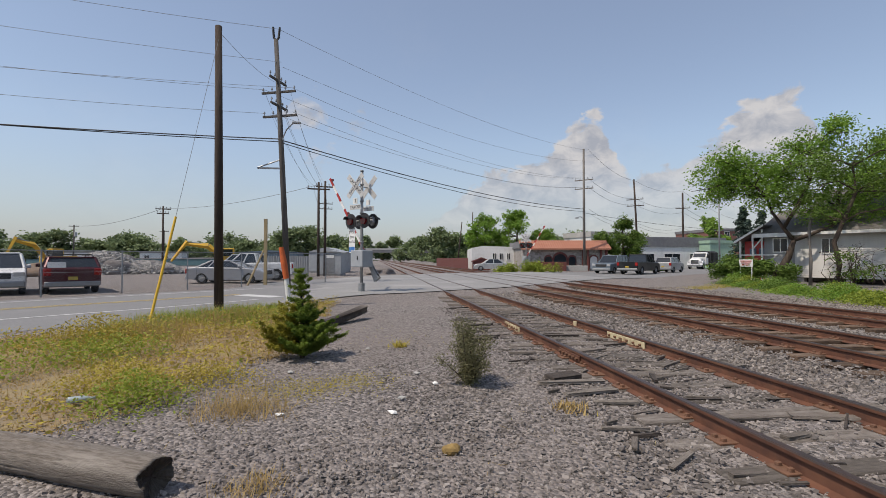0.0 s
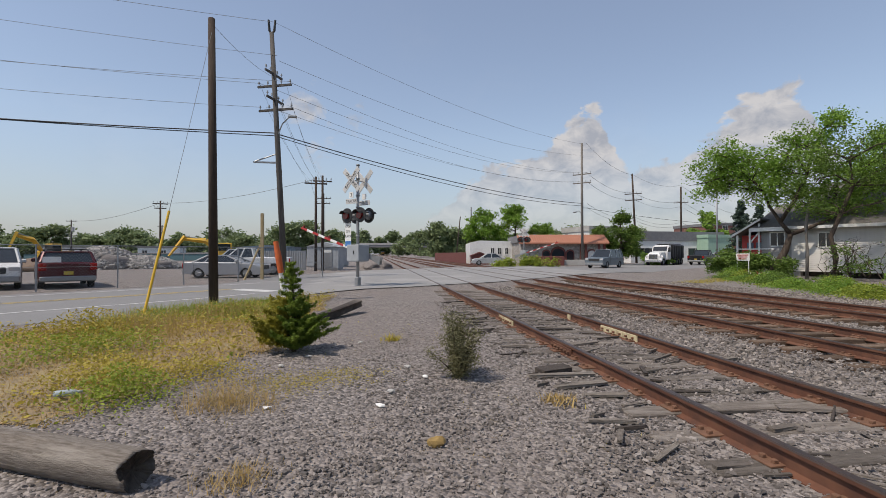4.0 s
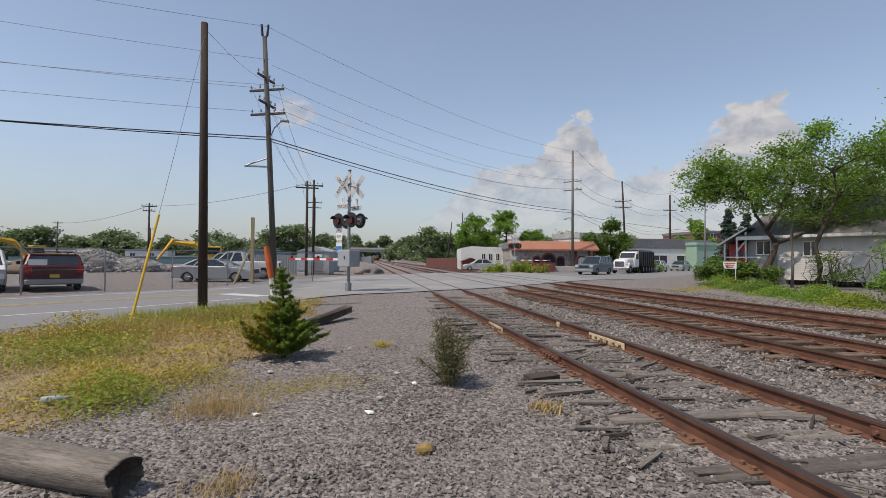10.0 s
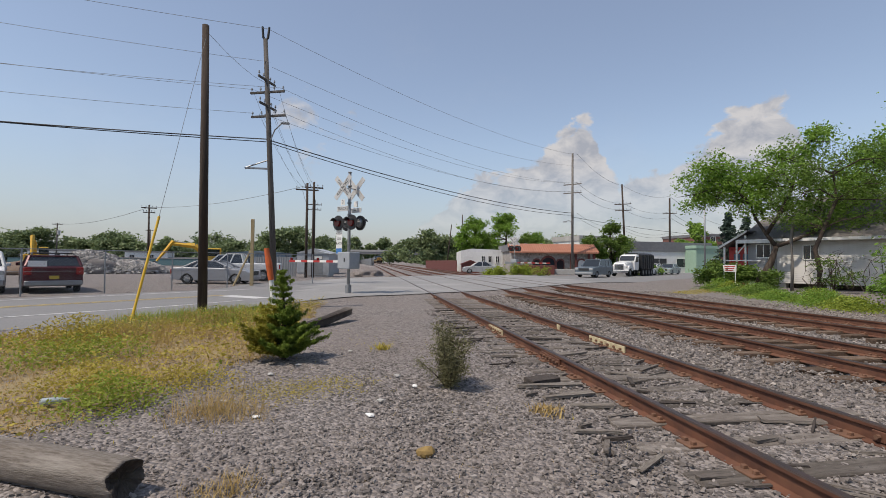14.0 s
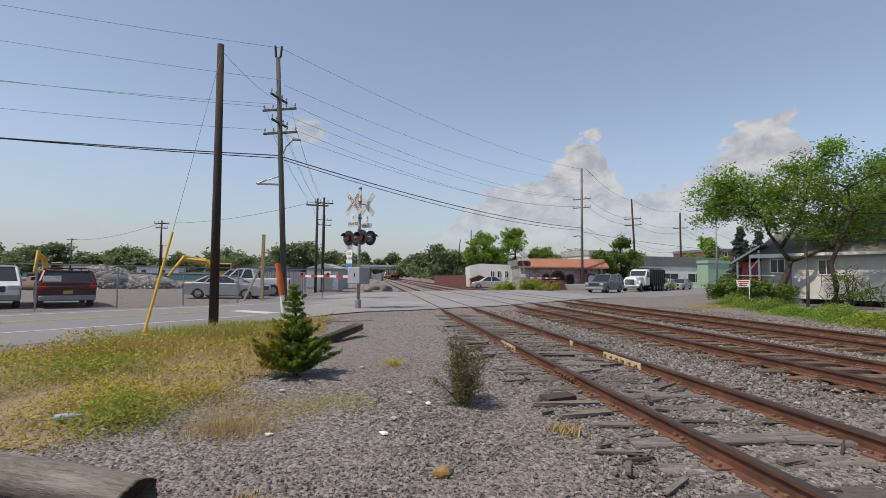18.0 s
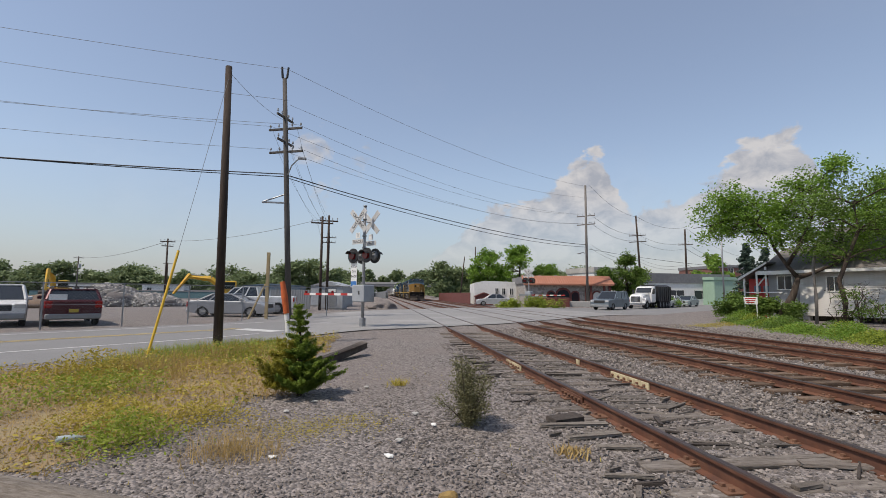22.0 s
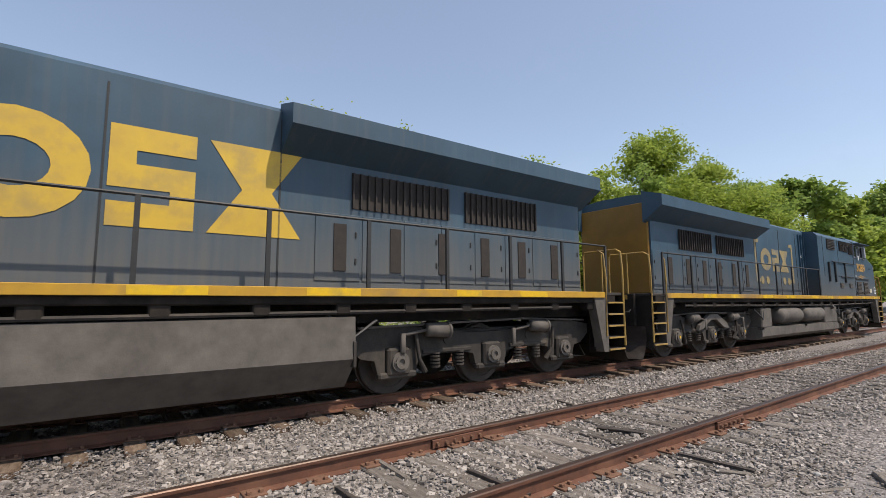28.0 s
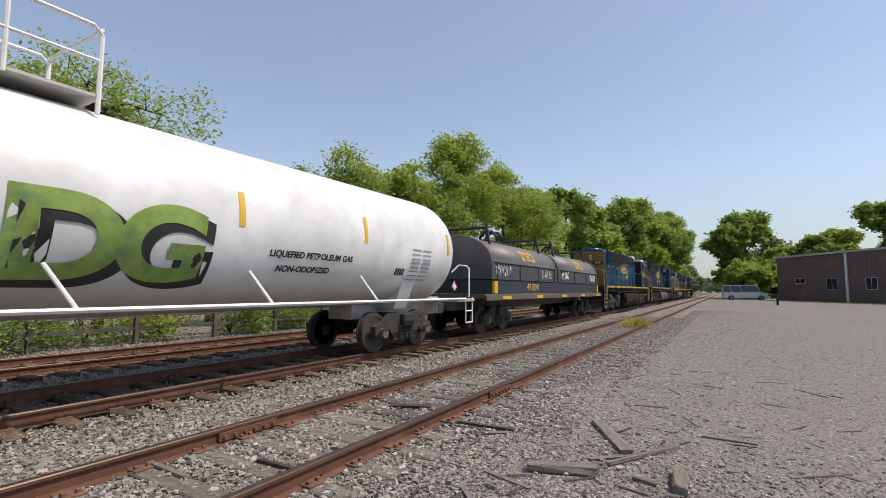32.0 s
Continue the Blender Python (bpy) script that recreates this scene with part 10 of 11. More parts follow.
for k in range(3):
    bm = B()
    pts = [(k * 1.46 + j * 0.1, -0.04 if j % 2 else 0.0) for j in range(15)]
    prism(bm, pts + [(x, y + 0.02) for x, y in reversed(pts)], "z", 0.1, 1.75)
    part("panel", bm, STEEL, yf)
for k in range(4):
    bm = B()
    rod(bm, (k * 1.46 - 0.03, 0, 0), (k * 1.46 - 0.03, 0, 1.85), 0.03, 0.03, 8)
    part("post", bm, STEEL, yf)
cabin("far_warehouse", "long teal and grey warehouse beyond the yard", (-78, 112, 0), -10, 52, 12, 1.5, TEAL, GREYROOF)
cabin("far_warehouse", "pale low roof beyond the yard", (-62, 126, 0), -10, 30, 12, 1.7, GREYROOF, GREYROOF)
for x, y in ((-78, 118), (-60, 122), (-108, 116)):
    plain_building("far_house", "small pale house among far trees", (x, y, 0), 10, 9, 8, 3.0, STUCCO, GREYROOF, [(1, 2), (5, 6)])


def heap(name, label, at, rx, ry, h, material, seed, stones):
    rr = np.random.default_rng(seed)
    bm = B()
    bmesh.ops.create_icosphere(bm, subdivisions=4, radius=1.0)
    for v in bm.verts:
        q = 1 + 0.25 * noise.noise(v.co * 2.2 + Vector((seed, 0, 0)))
        v.co = Vector((v.co.x * rx * q, v.co.y * ry * q, max(v.co.z, -0.02) * h * q))
    hp = thing(name, label, "heap", at)
    part("core", bm, material, hp, "", True)
    if stones:
        n = 4200
        a, f = rr.uniform(0, 6.283, n), np.sqrt(rr.uniform(0, 1, n))
        P = np.stack([np.cos(a) * f * rx, np.sin(a) * f * ry, h * np.sqrt(np.clip(1 - f * f, 0, 1)) * rr.uniform(0.9, 1.08, n)], 1)
        ob = solid_scatter("rubble", P, rr.uniform(0.07, 0.2, n), rr, RUBBLE, "broken concrete rubble", "rubble")
        ob.parent = hp
        ob["category"] = ""
        del ob["category"]
    return hp


RUBBLE = stone_paint("broken_concrete", (0.20, 0.19, 0.18), (0.36, 0.34, 0.32), (0.5, 0.48, 0.45))
heap("rubble_heap", "grey heap of broken concrete in the yard", (-30.2, 50.1, 0), 3.0, 2.4, 2.1, LOT, 3, True)
heap("rubble_heap", "low trail of broken concrete", (-26.9, 50.6, 0), 3.6, 1.8, 1.25, LOT, 5, True)
heap("gravel_heap", "low heap of grey ballast beside the siding", (-3.4, 46.9, 0), 1.7, 3.0, 0.85, GRAVEL, 12, False)
SOIL = mat("brown_soil", (0.20, 0.14, 0.10), (0.15, 0.105, 0.075), 5, 0.95, 0, 0.5, 20)
heap("soil_heap", "brown heap of soil beside the excavator", (-33.5, 45.0, 0), 3.6, 2.4, 1.1, SOIL, 8, False)

# road bridge over the tracks, far ahead
br = thing("road_bridge", "grey concrete road bridge over the tracks", "bridge", (0, 420, 0))
bm = B()
box(bm, -70, 75, 0, 12, 7.4, 9.6)
part("deck", bm, GREYROOF, br)
bm = B()
box(bm, -70, 75, -0.2, 0.2, 9.6, 11.2)
part("parapet", bm, CONCRETE, br)
for x in (-52, -30, -10, 16, 36, 56):
    bm = B()
    box(bm, x - 0.7, x + 0.7, 2, 10, 0, 7.4)
    part("pier", bm, CONCRETE, br)
# wall of brown boards along the far side of the line
bf = thing("board_fence", "brown board fence along the railway", "fence", (9.5, 66, 0), 90)
for k in range(40):
    bm = B()
    box(bm, k * 0.9, k * 0.9 + 0.86, 0, 0.06, 0, 1.7, 0.01)
    part("board", bm, DARKRED, bf)


# ---- trees and bushes ----
def crown_points(blobs, per, rr):
    out = []
    for (x, y, z, r) in blobs:
        subs = rr.normal(0, 1, (max(7, int(r * 8)), 3))
        subs /= np.linalg.norm(subs, axis=1)[:, None]
        subs = subs * (r * rr.uniform(0.35, 1.05, len(subs)))[:, None] * (1, 1, 0.8) + (x, y, z)
        for s in subs:
            n = max(12, int(per * r * 0.55))
            q = rr.normal(0, 0.26 * r ** 0.6, (n, 3)) * (1.05, 1.05, 0.75)
            out.append(q + s)
    return np.concatenate(out)


def tree(name, label, at, trunk, blobs, per, size, leaf, seed, thick=0.2, category="tree", bark=None, group="", forks=()):
    """trunk: bent line of points; every blob of the crown gets a limb from the trunk."""
    t = thing(name, label, category, at, 0, group)
    rr = np.random.default_rng(seed)
    trunk = [Vector(p) for p in trunk]
    bm = B()
    n = len(trunk)
    tube(bm, trunk, [thick * (1.15 - 0.6 * k / max(1, n - 1)) for k in range(n)], 10)
    part("trunk", bm, bark or BARK, t, "", True)
    for k, fork in enumerate(forks):
        bm = B()
        tube(bm, fork, [thick * (0.5 - 0.36 * q / (len(fork) - 1)) for q in range(len(fork))], 8)
        part("limb", bm, bark or BARK, t, "", True)
        trunk += [Vector(p) for p in fork[1:]]
    for x, y, z, r in blobs:
        tip = Vector((x, y, z))
        start = min(trunk[1:], key=lambda p: (p - tip).length + max(0, p.z - z) * 2)
        bm = B()
        mid = start.lerp(tip, 0.5) + Vector((rr.uniform(-0.3, 0.3), rr.uniform(-0.3, 0.3), rr.uniform(0, 0.4)))
        w = 0.5 if not forks else 0.22
        tube(bm, [start, mid, tip], [thick * w, thick * w * 0.6, thick * 0.1], 6)
        for k in range(4):
            d = Vector(rr.normal(0, 1, 3)).normalized() * r * 0.8
            tube(bm, [mid.lerp(tip, 0.3 + 0.2 * k), tip + d], [thick * 0.16, thick * 0.04], 4)
        part("limb", bm, bark or BARK, t)
    me = scatter_mesh("crown", leaf_quads(crown_points(blobs, per, rr), size, rr), 4)
    piece("crown", me, leaf, t)
    return t


def round_blobs(r, h0, h1, n, rr, k=0.45):
    out = []
    for _ in range(n):
        f = rr.uniform(0, 1)
        z = h0 + (h1 - h0) * f
        w = r * math.sqrt(max(0.08, 1 - (2 * f - 0.9) ** 2))
        a, d = rr.uniform(0, 6.28), w * math.sqrt(rr.uniform(0.05, 1))
        out.append((d * math.cos(a), d * math.sin(a), z, r * k * rr.uniform(0.75, 1.2)))
    return out


def plain_tree(label, x, y, h, r, leaf, seed, per=200, size=0.16, low=0.3, n=12, thick=0.18, group="trees along the railway"):
    rr = np.random.default_rng(seed)
    lean = (rr.uniform(-0.5, 0.5), rr.uniform(-0.5, 0.5))
    return tree("tree", label, (x, y, 0), [(0, 0, -0.2), (lean[0] * 0.4, lean[1] * 0.4, h * 0.3), (lean[0], lean[1], h * 0.55), (lean[0] * 1.2, lean[1], h * 0.8)], round_blobs(r, h * low, h * 0.93, n, rr), per, size, leaf, seed, thick, group=group)


# the leaning tree at the road's edge: lobes of its crown by distance along the facing line, depth and height
LOBES = [(-4.3, 0, 6.55, 1.32), (-3.6, 0.8, 7.75, 1.47), (-3.0, -0.6, 8.45, 1.47), (-3.4, 0.5, 6.35, 1.47), (-2.4, 0.3, 7.25, 1.77), (-1.9, 1.2, 8.35, 1.32), (-1.5, -0.8, 6.55, 1.63), (-0.9, 0.4, 7.45, 1.77), (-0.3, 1.3, 5.95, 1.47), (0.2, -0.6, 8.05, 1.63), (0.6, 0.6, 6.85, 1.77), (1.2, 0, 8.75, 1.18), (0.7, 0.2, 8.95, 0.81), (1.7, 0.9, 9.35, 1.04), (2.3, 0, 8.65, 1.32), (2.9, -0.7, 9.85, 1.18), (3.4, 0.2, 10.35, 1.04), (1.9, -1.0, 7.45, 1.47), (1.3, 0.9, 5.45, 1.32), (4.3, 0, 6.75, 1.91), (4.9, 0.8, 7.95, 1.77), (5.6, -0.5, 6.55, 2.06), (6.2, 0.5, 8.55, 1.77), (4.6, 0.4, 5.45, 1.63), (6.6, 0, 8.95, 1.47), (7.2, 0.6, 7.35, 2.06), (3.2, 0.2, 5.0, 1.2), (2.4, 0.6, 6.3, 1.3), (-2.6, 0.4, 6.3, 1.0), (1.0, 0.3, 5.2, 0.9), (2.2, 0.2, 4.9, 1.0), (0.1, 0.3, 5.3, 0.9), (3.8, 0.4, 4.5, 1.2), (-1.2, 0.2, 5.7, 1.0)]
def facing(line):
    return [(0.735 * q + 0.678 * d, -0.678 * q + 0.735 * d, z) for q, d, z in line]


tree("tree", "leaning broad-leaved tree with bright green sparse crown", (22.15, 25.86, 0), facing([(-0.15, 0, -0.3), (0.1, 0, 0.9), (0.45, 0, 1.7), (0.72, 0, 2.7)]),
     [(0.95 * (0.735 * q + 0.678 * d), 0.95 * (-0.678 * q + 0.735 * d), 0.075 + 0.95 * z, 0.95 * r) for q, d, z, r in LOBES], 125, 0.095, LEAF, 11, 0.27,
     forks=[facing(f) for f in ([(0.72, 0, 2.7), (0.2, 0.1, 3.5), (-0.4, 0.2, 4.6), (-0.7, 0.1, 5.6), (-1.6, 0.2, 6.6)], [(0.2, 0.1, 3.5), (0.9, -0.3, 4.8), (1.6, 0, 6.4), (1.9, 0.2, 8.0)], [(0.72, 0, 2.7), (1.5, -0.2, 3.0), (2.5, 0, 3.5), (2.9, 0.2, 4.8), (3.2, 0.2, 6.8)], [(2.5, 0, 3.5), (4.0, 0.3, 4.6), (5.2, 0.2, 6.0)])])
# dark leaf colour stands in for the shaded leaves low in the crown
tree("tree", "vine-grown tree with drooping crown darkened for shade before the long building", (21.4, 21.4, 0), [(0, 0, -0.2), (0.1, -0.1, 1.2), (0.0, 0.1, 2.4), (0.4, -0.1, 3.6), (0.9, -0.4, 5.2), (0.8, -0.3, 6.6)],
     [(0.68 * q + 0.73 * d, -0.73 * q + 0.68 * d, z, r) for q, d, z, r in ((-1.6, 0.3, 4.6, 0.9), (-0.6, -0.4, 5.6, 1.2), (0.6, 0.4, 6.4, 1.3), (1.6, 0, 5.2, 1.2), (2.6, 0.4, 6.2, 1.3), (3.3, -0.3, 4.9, 1.0), (1.2, 0.6, 4.2, 0.9), (0.0, 0.2, 4.3, 1.0), (-0.8, 0.2, 3.8, 0.7), (2.4, 0.2, 4.2, 0.8), (3.0, 0.2, 7.2, 1.1), (1.4, 0.1, 7.4, 1.0), (-0.4, 0.2, 6.9, 1.0))], 150, 0.065, DARKBUSH, 12, 0.13)
dead = thing("dead_trunk", "pale barkless dead trunk standing before the long building", "dead tree", (20.9, 22.5, 0))
bm = B()
tube(bm, [(0, 0, -0.1), (0.05, 0, 1.5), (0.02, 0.04, 3.0), (0.12, -0.05, 4.4)], [0.10, 0.095, 0.09, 0.06], 10)
part("trunk", bm, PALEPOLE, dead, "", True)
vines = thing("vine_tangle", "leafless brown vines tangled over the building's wall", "vines", (20.9, 20.6, 0), -66.5)
rv = random.Random(8)
for k in range(48):
    x = rv.uniform(-1.0, 8.0)
    pts, z, dx = [], rv.uniform(0.0, 0.3), 0.0
    for q in range(7):
        pts.append((x + dx, rv.uniform(0.1, 0.9), z))
        z += rv.uniform(0.25, 0.6) * (1 if q < 4 else 0.3)
        dx += rv.uniform(-0.4, 0.4)
    bm = B()
    tube(bm, pts, [0.022, 0.02, 0.017, 0.014, 0.011, 0.008, 0.004], 5)
    for q in range(2, 6):
        p = Vector(pts[q])
        tube(bm, [p, p + Vector((rv.uniform(-0.5, 0.5), rv.uniform(-0.2, 0.2), rv.uniform(-0.3, 0.4)))], [0.007, 0.003], 4)
    part("vine", bm, BARK, vines)
plain_tree("young multi-stemmed tree with airy foliage", 13.2, 8.2, 7.0, 2.3, LEAF, 31, 300, 0.055, 0.42, 14, 0.13)
plain_tree("bushy bright green tree beside the track", 13.6, 3.9, 8.7, 2.8, LEAF3, 32, 430, 0.052, 0.25, 18, 0.14)
plain_tree("dense green tree behind the bushes", 15.0, 6.2, 7.2, 2.5, LEAF2, 33, 330, 0.06, 0.25, 12, 0.14)
plain_tree("green tree near the running line", 14.2, -0.6, 6.4, 2.6, LEAF, 34, 320, 0.058, 0.15, 13, 0.14)
plain_tree("thin sapling with sparse leaves by the long building", 17.6, 12.6, 5.4, 1.8, LEAF2, 37, 170, 0.085, 0.25, 10, 0.09)
rr = np.random.default_rng(77)
TREES_SOUTH = [(-4.6, 6.6), (-9.6, 9.7), (-13.9, 6.0), (-17.8, 7.7), (-21.8, 8.9), (-26.0, 9.2), (-30.5, 11.6), (-35.4, 14.2), (-41.5, 13.4), (-48.0, 12.4), (-56.0, 13.4)]
for k, (y, h) in enumerate(TREES_SOUTH):
    sparse = k == 1
    plain_tree("airy roadside tree with sparse yellow-green leaves" if sparse else "roadside tree with sunlit yellow-green leaves" if k % 3 else "full-crowned green tree beside the railway", 14.2 + rr.uniform(-0.8, 2.0) if not sparse else 14.6, y, h, h * (0.32 if not sparse else 0.36), SUNLEAF if k % 3 != 0 or sparse else SUNLEAF2, 40 + k, 105 if sparse else 150 if y > -30 else 130, 0.075 if y > -15 else 0.10 if y > -25 else 0.14, 0.12 if not sparse else 0.4, 15 if not sparse else 13, 0.17)
for k in range(12):
    y = -64 - k * 9.5
    h = float(np.interp(-y, [64, 80, 102, 152, 196], [14.2, 14.0, 19.0, 26.0, 27.0])) * rr.uniform(0.96, 1.04)
    plain_tree("tall green tree in the line beside the railway", 13.2 + rr.uniform(-1.0, 3.0), y, h, h * 0.32, SUNLEAF if k % 3 == 1 else SUNLEAF2, 60 + k, 55, 0.33, 0.08, 12, 0.25)
plain_tree("great green tree at the end of the lot", -7.5, -122, 17.5, 6.4, SUNLEAF2, 81, 70, 0.4, 0.1, 22, 0.4, "trees round the lot")
plain_tree("smaller bright green tree in front of it", -7.0, -108, 8.5, 3.4, SUNLEAF, 82, 90, 0.3, 0.1, 14, 0.2, "trees round the lot")
for k, (x, y, h) in enumerate(((-14, -134, 12), (-19, -126, 13), (-24, -133, 15), (-30, -121, 18), (-35, -119, 20), (-42, -112, 19), (-52, -100, 17))):
    plain_tree("green tree behind the brown building", x, y, h, h * 0.36, SUNLEAF2 if k % 2 else SUNLEAF, 83 + k, 60, 0.4, 0.1, 14, 0.3, "trees round the lot")
bare = thing("bare_tree", "leafless grey tree behind the brown building", "tree", (-18.5, -118, 0))
bm = B()
rq = random.Random(5)
tube(bm, [(0, 0, 0), (0.2, 0, 5), (0, 0.3, 9)], [0.25, 0.18, 0.08], 8)
for k in range(22):
    z = 4 + k * 0.25
    d = Vector((rq.uniform(-1, 1), rq.uniform(-1, 1), rq.uniform(0.5, 1.4))).normalized() * rq.uniform(2, 4)
    tube(bm, [(0.1, 0.1, z), Vector((0.1, 0.1, z)) + d * 0.5, Vector((0.1, 0.1, z)) + d * 0.5 + Vector((d.x * 0.3, d.y * 0.3, abs(d.z) * 0.7))], [0.07, 0.04, 0.015], 4)
part("branch", bm, GREYPOLE, bare)


def bush(label, x, y, r, h, leaf, seed, n=1800, size=0.09, group="bushes beside the tracks"):
    rr = np.random.default_rng(seed)
    b = thing("bush", label, "bush", (x, y, 0), 0, group)
    bm = B()
    for k in range(7):
        a = rr.uniform(0, 6.28)
        d = r * rr.uniform(0.2, 0.7)
        tube(bm, [(0, 0, 0), (d * 0.5 * math.cos(a), d * 0.5 * math.sin(a), h * 0.5), (d * math.cos(a), d * math.sin(a), h * 0.85)], [0.025, 0.018, 0.006], 5)
    part("stem", bm, BARK, b)
    blobs = [(r * 0.6 * rr.normal(), r * 0.6 * rr.normal(), h * rr.uniform(0.25, 0.8), max(0.22, r * 0.5)) for _ in range(7)]
    C = crown_points(blobs, max(30, n / 7 / max(4, int(r * 2.5)) / max(0.3, r * 0.5)), rr)
    C[:, 2] = np.abs(C[:, 2]) + 0.03
    piece("foliage", scatter_mesh("foliage", leaf_quads(C, size, rr), 4), leaf, b)
    return b


bush("scraggly half-dead dark shrub before the long building", 21.8, 20.8, 0.9, 2.3, DARKBUSH, 36, 900, 0.08)
bush("dense green bush at the road's edge", 19.2, 26.4, 1.1, 1.6, DARKBUSH, 101, 5200, 0.09)
bush("green bush under the leaning tree", 20.8, 25.0, 1.0, 1.4, DARKBUSH, 102, 4800, 0.09)
for k in range(16):
    f = k / 15
    x, y = 18.2 - 5.6 * f + rr.uniform(-0.5, 0.8), 25.4 - 13.5 * f
    leafy_weed(x, y, rr.uniform(0.7, 1.1), rr.uniform(0.28, 0.75), 2400, 0.038, (GREENWEED, LEAF, DARKBUSH)[k % 3], "rank green weeds beside the ballast")
for k in range(7, 15):
    y = 23 - k * 1.75
    x = 17.6 - min(k, 8) * 0.68 + rr.uniform(-0.4, 0.6)
    bush("weedy green bush beside the ballast", x, y, rr.uniform(0.7, 1.1), rr.uniform(0.9, 1.7), (LEAF, GREENWEED, DARKBUSH, LEAF2)[k % 4], 110 + k, 5200, 0.05)
for k in range(26):
    y = -4 - k * 2.1
    bush("low leafy undergrowth beside the far track", 11.7 + rr.uniform(-0.3, 0.8), y, rr.uniform(0.9, 1.5), rr.uniform(0.9, 1.9), (SUNLEAF, SUNLEAF2, GREENWEED)[k % 3], 140 + k, 4200, 0.055)
rail_fence = thing("wooden_rail_fence", "grey three-rail fence in the undergrowth", "fence", (10.6, 0, 0))
for k in range(12):
    bm = B()
    box(bm, -0.06, 0.06, -4 - k * 2.4 - 0.06, -4 - k * 2.4 + 0.06, 0, 1.25)
    part("post", bm, GREYPOLE, rail_fence)
for z in (0.45, 0.8, 1.15):
    bm = B()
    box(bm, -0.03, 0.03, -31, -4, z - 0.05, z + 0.05)
    part("rail", bm, GREYPOLE, rail_fence)

# conifer, dry shrub by the gravel path
con = thing("conifer_sapling", "young juniper-like conifer with golden-green tips", "conifer", (-4.68, 5.86, 0))
rr2 = np.random.default_rng(3)
bm = B()
tube(bm, [(0, 0, -0.05), (0.0, 0, 0.55), (-0.03, 0.01, 1.1), (-0.045, 0.01, 1.36)], [0.04, 0.026, 0.012, 0.004], 6)
part("trunk", bm, BARK, con)
# tiers of upswept branches, each a flat fan of feathery twigs; a bare gap below the leader's own small tier
TIERS = [(0.05, 0.50, 13), (0.13, 0.58, 14), (0.22, 0.56, 14), (0.31, 0.50, 13), (0.41, 0.46, 12), (0.51, 0.38, 11), (0.61, 0.31, 9), (0.71, 0.24, 8), (0.82, 0.15, 6), (0.93, 0.13, 6), (1.02, 0.17, 7), (1.10, 0.13, 6), (1.18, 0.09, 6), (1.27, 0.05, 4)]
sprays = {True: [], False: []}
bm = B()
for z, reach, count in TIERS:
    for k in range(count):
        a = 6.283 * (k + rr2.uniform(-0.4, 0.4)) / count + z * 7
        R = reach * rr2.uniform(0.6, 1.12)
        rise = R * rr2.uniform(0.35, 0.75)
        foot = np.array([-0.035 * z, 0, z])
        out_ = np.array([math.cos(a), math.sin(a), 0.0])
        side = np.array([-math.sin(a), math.cos(a), 0.0])
        tip = foot + out_ * R + np.array([0, 0, rise - 0.12 * R])
        gold = bool(math.cos(a + 0.5) < -0.05 and z < 0.8)
        if k % 2 == 0:
            tube(bm, [foot, foot * 0.5 + tip * 0.5 - np.array([0, 0, 0.04 * R]), tip], [0.008, 0.005, 0.002], 4)
        for q in range(max(5, int(24 * R / 0.5))):
            u = rr2.uniform(0.18, 1.0)
            root = foot * (1 - u) + tip * u - np.array([0, 0, 0.16 * R * u * (1 - u)])
            size = (0.05 + 0.20 * R * (1.15 - u)) * rr2.uniform(0.6, 1.2)
            twig = out_ * 0.75 + side * rr2.uniform(-0.9, 0.9) + np.array([0, 0, rr2.uniform(0.1, 0.85)])
            end = root + twig / np.linalg.norm(twig) * size
            m = int(26 + 260 * size)
            g = rr2.uniform(0, 1, m)[:, None]
            sprays[gold].append(root * (1 - g) + end * g + rr2.normal(0, 1, (m, 3)) * (0.006 + 0.013 * (1 - g)))
part("branch", bm, BARK, con)
GREENNEEDLE = leafy("green_conifer_needles", (0.07, 0.13, 0.018), (0.25, 0.33, 0.055), 0.35)
for gold, m_, what in ((True, NEEDLE, "golden-brown dry sprays"), (False, GREENNEEDLE, "fresh green sprays")):
    C = np.concatenate(sprays[gold])
    C[:, 2] = np.abs(C[:, 2]) + 0.01
    piece("foliage", scatter_mesh("foliage", leaf_quads(C, 0.013, rr2), 4), m_, con, what)
sh = thing("dry_shrub", "sparse grey-green shrub standing in gravel", "shrub", (-2.52, 4.05, 0))
bm = B()
stems = []
for k in range(26):
    a, q = rr2.uniform(0, 6.28), rr2.uniform(0.05, 0.36)
    z = rr2.uniform(0.3, 0.82) * (1 - 0.6 * q)
    pth = [Vector((0, 0, 0)), Vector((q * 0.45 * math.cos(a), q * 0.45 * math.sin(a), z * 0.5)), Vector((q * math.cos(a), q * math.sin(a), z))]
    stems.append(pth)
    tube(bm, pth, [0.009, 0.006, 0.002], 4)
part("stem", bm, BARK, sh)
C = np.concatenate([np.array([p[1].lerp(p[2], f) if f > 0 else p[0].lerp(p[1], 1 + f) for f in rr2.uniform(-0.75, 1.1, 420)]) + rr2.normal(0, 0.04, (420, 3)) for p in stems])
piece("foliage", scatter_mesh("foliage", leaf_quads(C, 0.014, rr2), 4), SHRUB, sh)

